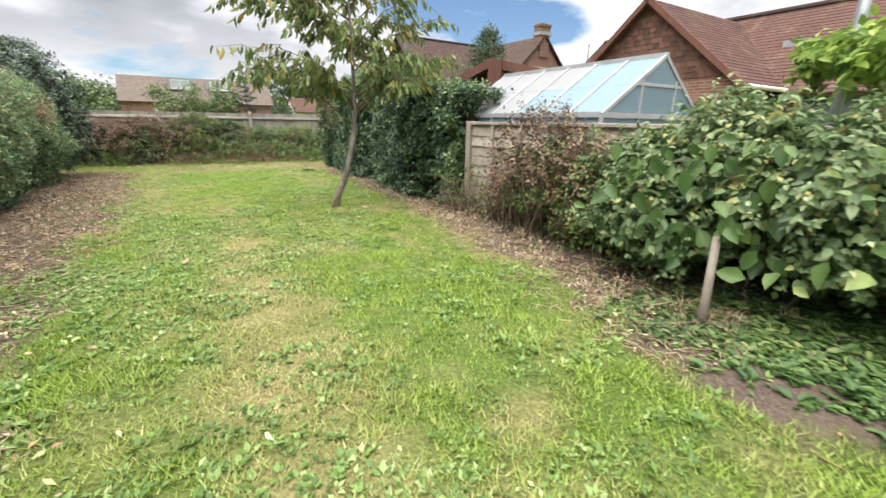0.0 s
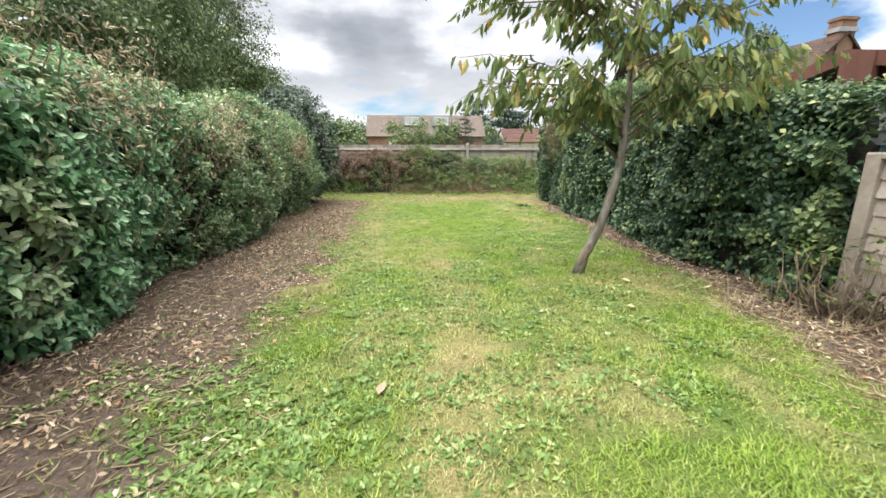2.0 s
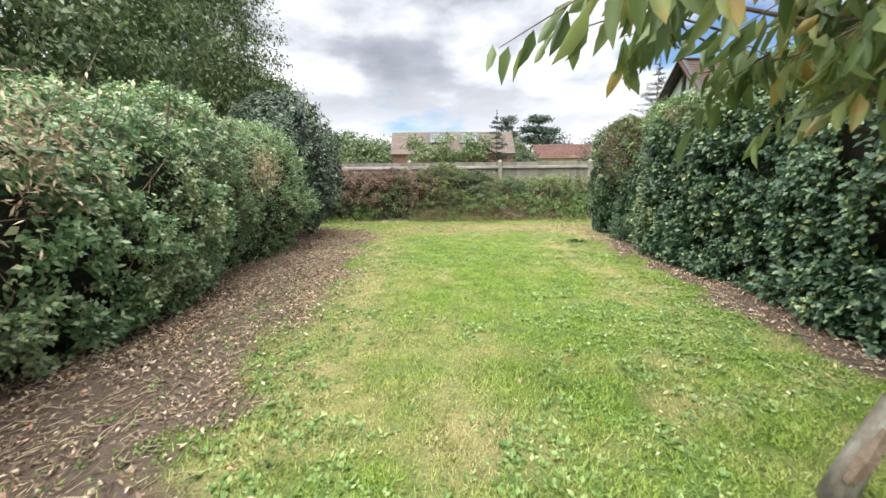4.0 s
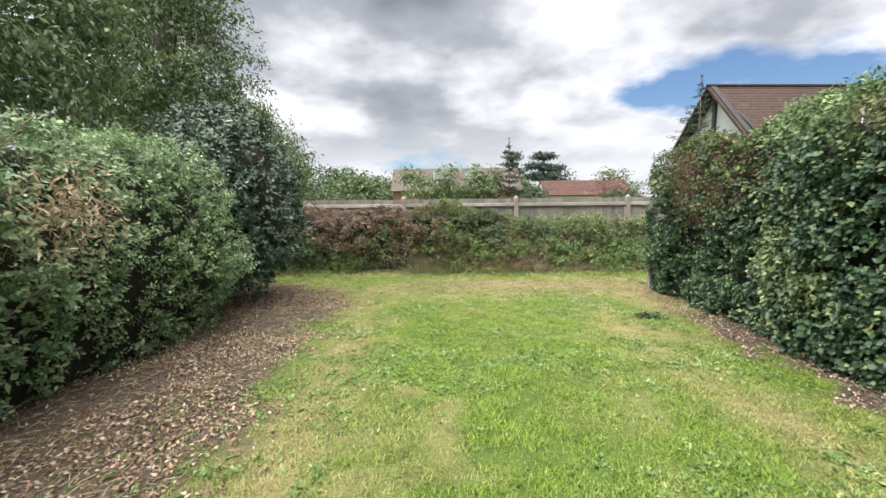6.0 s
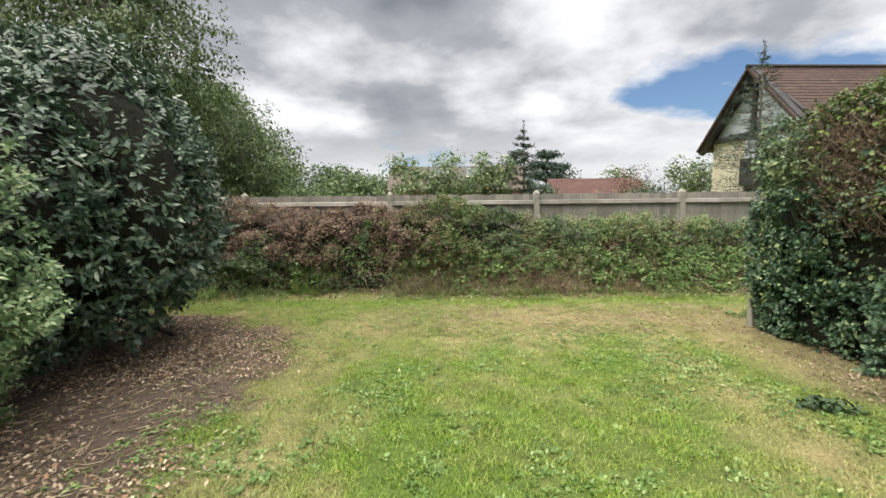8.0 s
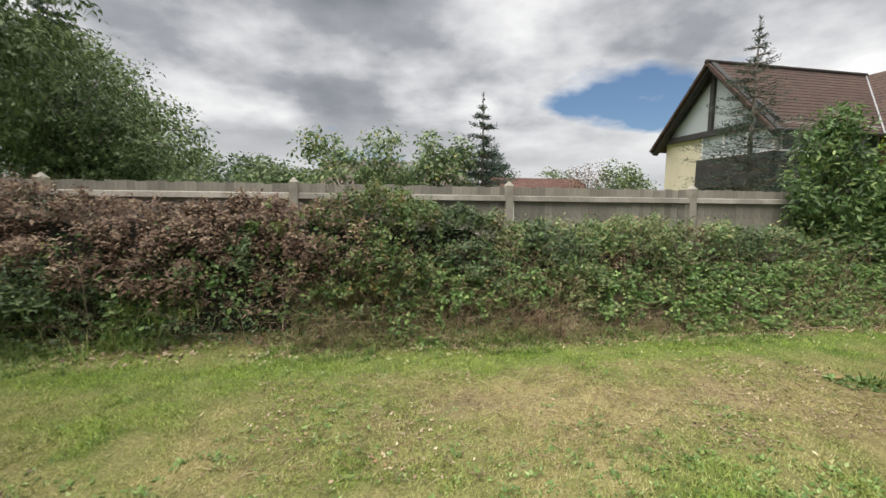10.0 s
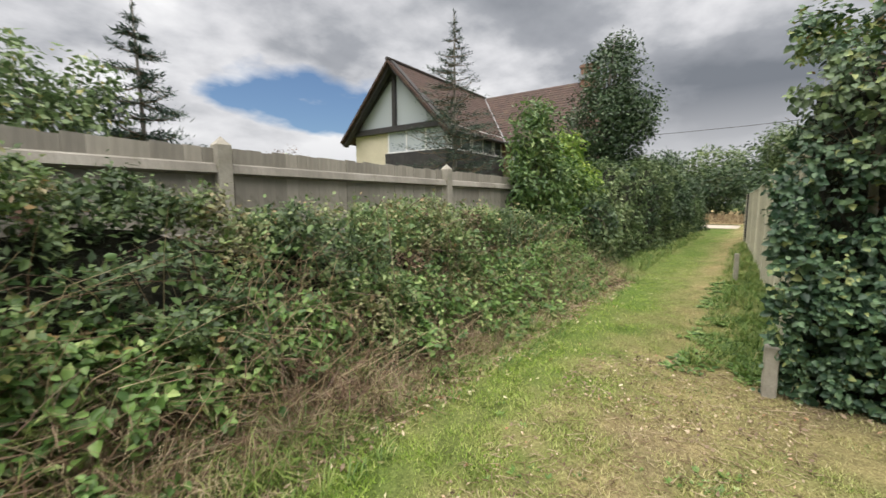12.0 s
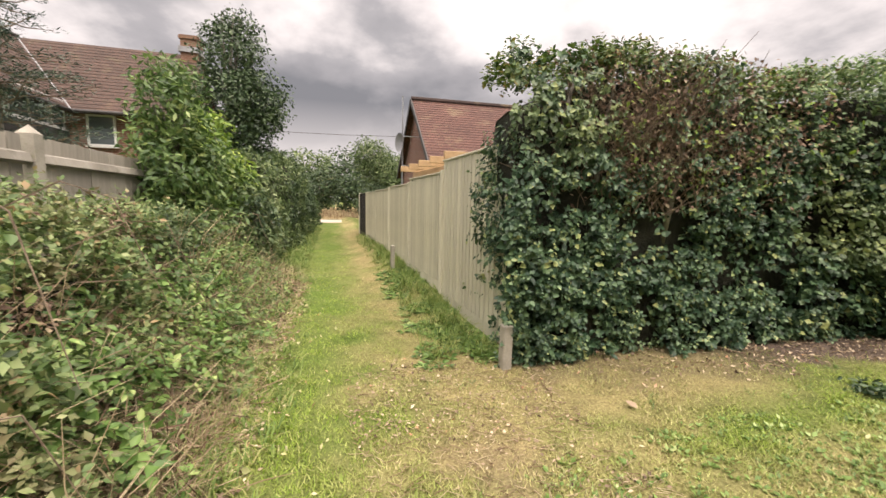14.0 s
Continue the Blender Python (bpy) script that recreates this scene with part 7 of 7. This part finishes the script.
for x, y, h in ((32.0, 8.2, 4.6), (33.0, 11.6, 4.2), (31.5, 14.6, 4.8), (33.0, 17.5, 4.4), (32.5, 4.8, 5.0)):
    tree("roadside_tree", x, y, h * 0.3, 0.12, [(x, y, h * 0.55, 1.9, 1.9, h * 0.42), (x - 0.4, y + 1.3, h * 0.38, 1.5, 1.4, h * 0.3)], 5200, 0.2, M_TREE_DARK, "dark green tree beyond the road", 0.3, group="trees beyond the road", z=0)
tree("dark_shrub", 17.0, 9.3, 0.6, 0.06, [(17.0, 9.2, 1.1, 0.8, 0.6, 0.9)], 3500, 0.08, M_TREE_DARK, "dark shrub closing the panel fence", 0.14, category="shrub")


def track_hedge():
    off = np.array([15.0, 12.1, 0])
    ob = thing("track_hedge", *off, 0, "overgrown mixed green hedge along the grass track", "hedge")
    a, b = (8.0, 12.35), (23.5, 11.95)

    def half(s):
        return 0.62 + 0.1 * np.sin(np.asarray(s) * 25)

    def height(s):
        return np.interp(s, [0, 0.06, 0.15, 0.3, 0.7, 1], [1.2, 1.6, 2.2, 2.45, 2.3, 2.0]) + 0.12 * np.sin(np.asarray(s) * 40)
    hedge_core(a, b, half, height, 3.0, 0.1, 0.2, M_CORE, ob)
    for c in ob.children:
        c.matrix_basis = Matrix.Translation(-Vector(off))
    p, n = hedge_points(40000, a, b, half, height, 3.0, 0.1, 0.22, 0.12, back=0.15)
    k = vnoise(p, 0.8) > 0.5
    leaf_part("light_foliage", p[k] - off, n[k], 0.095, M_TREE, ob, "", aspect=0.5, kite=True)
    leaf_part("dark_foliage", p[~k] - off, n[~k], 0.09, M_TREE_DARK, ob, "dark ivy leaves", aspect=0.6, kite=True)


track_hedge()


# ---- far end of the track, field and woods ----
def sheet(name, x0, y0, x1, y1, z, mat, label):
    xs, ys = np.linspace(x0, x1, 24), np.linspace(y0, y1, 24)
    X, Y = np.meshgrid(xs, ys)
    p = np.column_stack([X.ravel(), Y.ravel(), np.full(X.size, z)])
    p[:, 2] += (vnoise(p, 0.7) - 0.5) * 0.02
    i = (np.arange(23)[:, None] * 24 + np.arange(23)[None]).ravel()
    return tagged(new(name, fast_mesh(name, p, np.column_stack([i, i + 1, i + 25, i + 24]), mat, True)), label, name, kind="structure")


sheet("road", 25.0, -40, 28.5, 60, 0.03, M_STONE, "pale stone road across the end of the track")
M_STUBBLE = surface("ripe_field", [(0.3, (0.34, 0.26, 0.12)), (0.7, (0.50, 0.40, 0.21))], 0.6, 0.9, 12, 0.6, dist=0.05)
sheet("field", 29.0, -60, 75, 80, 0.06, M_STUBBLE, "dry golden field beyond the road")
fx, fy = RNG.uniform(28.6, 36, 9000), RNG.uniform(-4, 22, 9000)
fd = unit(np.column_stack([RNG.normal(0, 0.25, 9000), RNG.normal(0, 0.25, 9000), np.ones(9000)]))
fu = unit(np.column_stack([-np.ones(9000), RNG.normal(0, 1, 9000), np.zeros(9000)]))
fv, ff = kite_arrays(np.column_stack([fx, fy, np.full(9000, 0.03)]), fd, fu, RNG.uniform(0.3, 0.75, 9000), 0.035)
stuff("field_grass", fast_mesh("field_grass", fv, ff, M_STRAW), "tall dry golden grass beside the road", "grass")

far = [(60, 3, 7), (62, 9, 9), (58, 14, 8), (61, 20, 8), (63, 27, 9), (60, -4, 8), (62, -11, 9), (66, 33, 8)]
for k, (x, y, h) in enumerate(far):
    tree("field_tree", x, y, h * 0.3, 0.3, [(x, y, h * 0.55, 3.6, 3.8, h * 0.45), (x - 1, y + 2, h * 0.4, 2.8, 3.0, h * 0.36)], 3800, 0.42, M_TREE_DARK if k % 2 else M_TREE, "dark woodland tree beyond the field", 0.7, group="trees beyond the field", z=0)
back = [(-34, 58, 9), (-27, 62, 8), (-21, 60, 9), (-14, 66, 7), (-8.5, 62, 6.5), (14, 78, 8), (21, 72, 7.5), (27, 66, 7), (-20, 42, 7), (-13, 52, 6), (-9, 46, 5.5), (34, 60, 8), (-30, 40, 9)]
for k, (x, y, h) in enumerate(back):
    tree("distant_tree", x, y, h * 0.3, 0.25, [(x, y, h * 0.55, 3.2, 3.0, h * 0.45), (x + 2, y, h * 0.4, 2.6, 2.4, h * 0.36)], 3200, 0.40, M_TREE if k % 3 else M_TREE_DARK, "distant green tree beyond the far gardens", 0.7, group="distant trees", z=0)
tree("cedar", 17.5, 70, 6, 0.3, [(17.5, 70, 9.3, 2.2, 1.6, 0.5), (16.2, 70, 7.6, 2.4, 1.8, 0.5), (18.9, 70, 7.4, 2.2, 1.8, 0.5), (17.4, 70, 6.0, 3.2, 2.2, 0.6)], 5200, 0.34, M_NEEDLE, "flat-topped dark cedar in the distance", 0.4, z=0)
tree("pine", 9.2, 52, 5.5, 0.12, [(9.3, 52, 7.2, 1.0, 0.8, 0.5), (9.0, 52, 6.3, 0.8, 0.8, 0.4), (9.8, 52, 5.6, 0.8, 0.6, 0.4)], 1600, 0.22, M_NEEDLE, "thin dark pine behind the low house", 0.25, z=0)
cable = thing("overhead_cable", 25.5, 6, 0, 0, "thin overhead cable across the end of the track", "cable")
part("cable", Geo().tube([(0, -14 + k * 3, 4.9 + 0.012 * (k * 3 - 21) ** 2 * 0.25) for k in range(15)], [0.013] * 15, 5), M_DARKWOOD, cable)
for y in (-14, 28):
    part("pole", Geo().tube([(0, y, 0), (0, y, 6.6)], [0.11, 0.08], 10), M_RAIL_OLD, cable)

dbr = thing("cut_weed", 3.07, 7.24, float(lift(3.07, 7.24)), 0, "small dark clump of pulled weeds on the lawn", "weeds")
q = RNG.normal(0, 1, (160, 3)) * np.array([0.09, 0.06, 0.02]) + np.array([0, 0, 0.03])
leaf_part("leaves", q, np.tile([0, 0, 1.0], (160, 1)), 0.05, M_TREE_DARK, dbr)

# single fallen leaves that stand out on the grass
for x, y, a, col in ((3.4, 8.84, 20, M_LITTER), (-0.11, -1.64, 70, M_LITTER), (2.1, 0.1, 140, M_PALE), (1.75, -0.6, 200, M_PALE), (2.6, -0.2, 10, M_PALE), (1.1, 8.2, 300, M_PALE)):
    lv, lf = leaf_arrays(np.zeros((1, 3)), np.array([[1.0, 0, 0.1]]), unit(np.array([[-0.1, 0.15, 1.0]])), [0.085], [0.05], 0.5, -0.15)
    ob = tagged(new("fallen_leaf", fast_mesh("fallen_leaf", lv, lf, col)), "curled dry leaf lying on the grass", "leaf", "fallen leaves on the grass")
    ob.matrix_basis = pose(x, y, float(lift(x, y)) + 0.018, 0, 0, a)
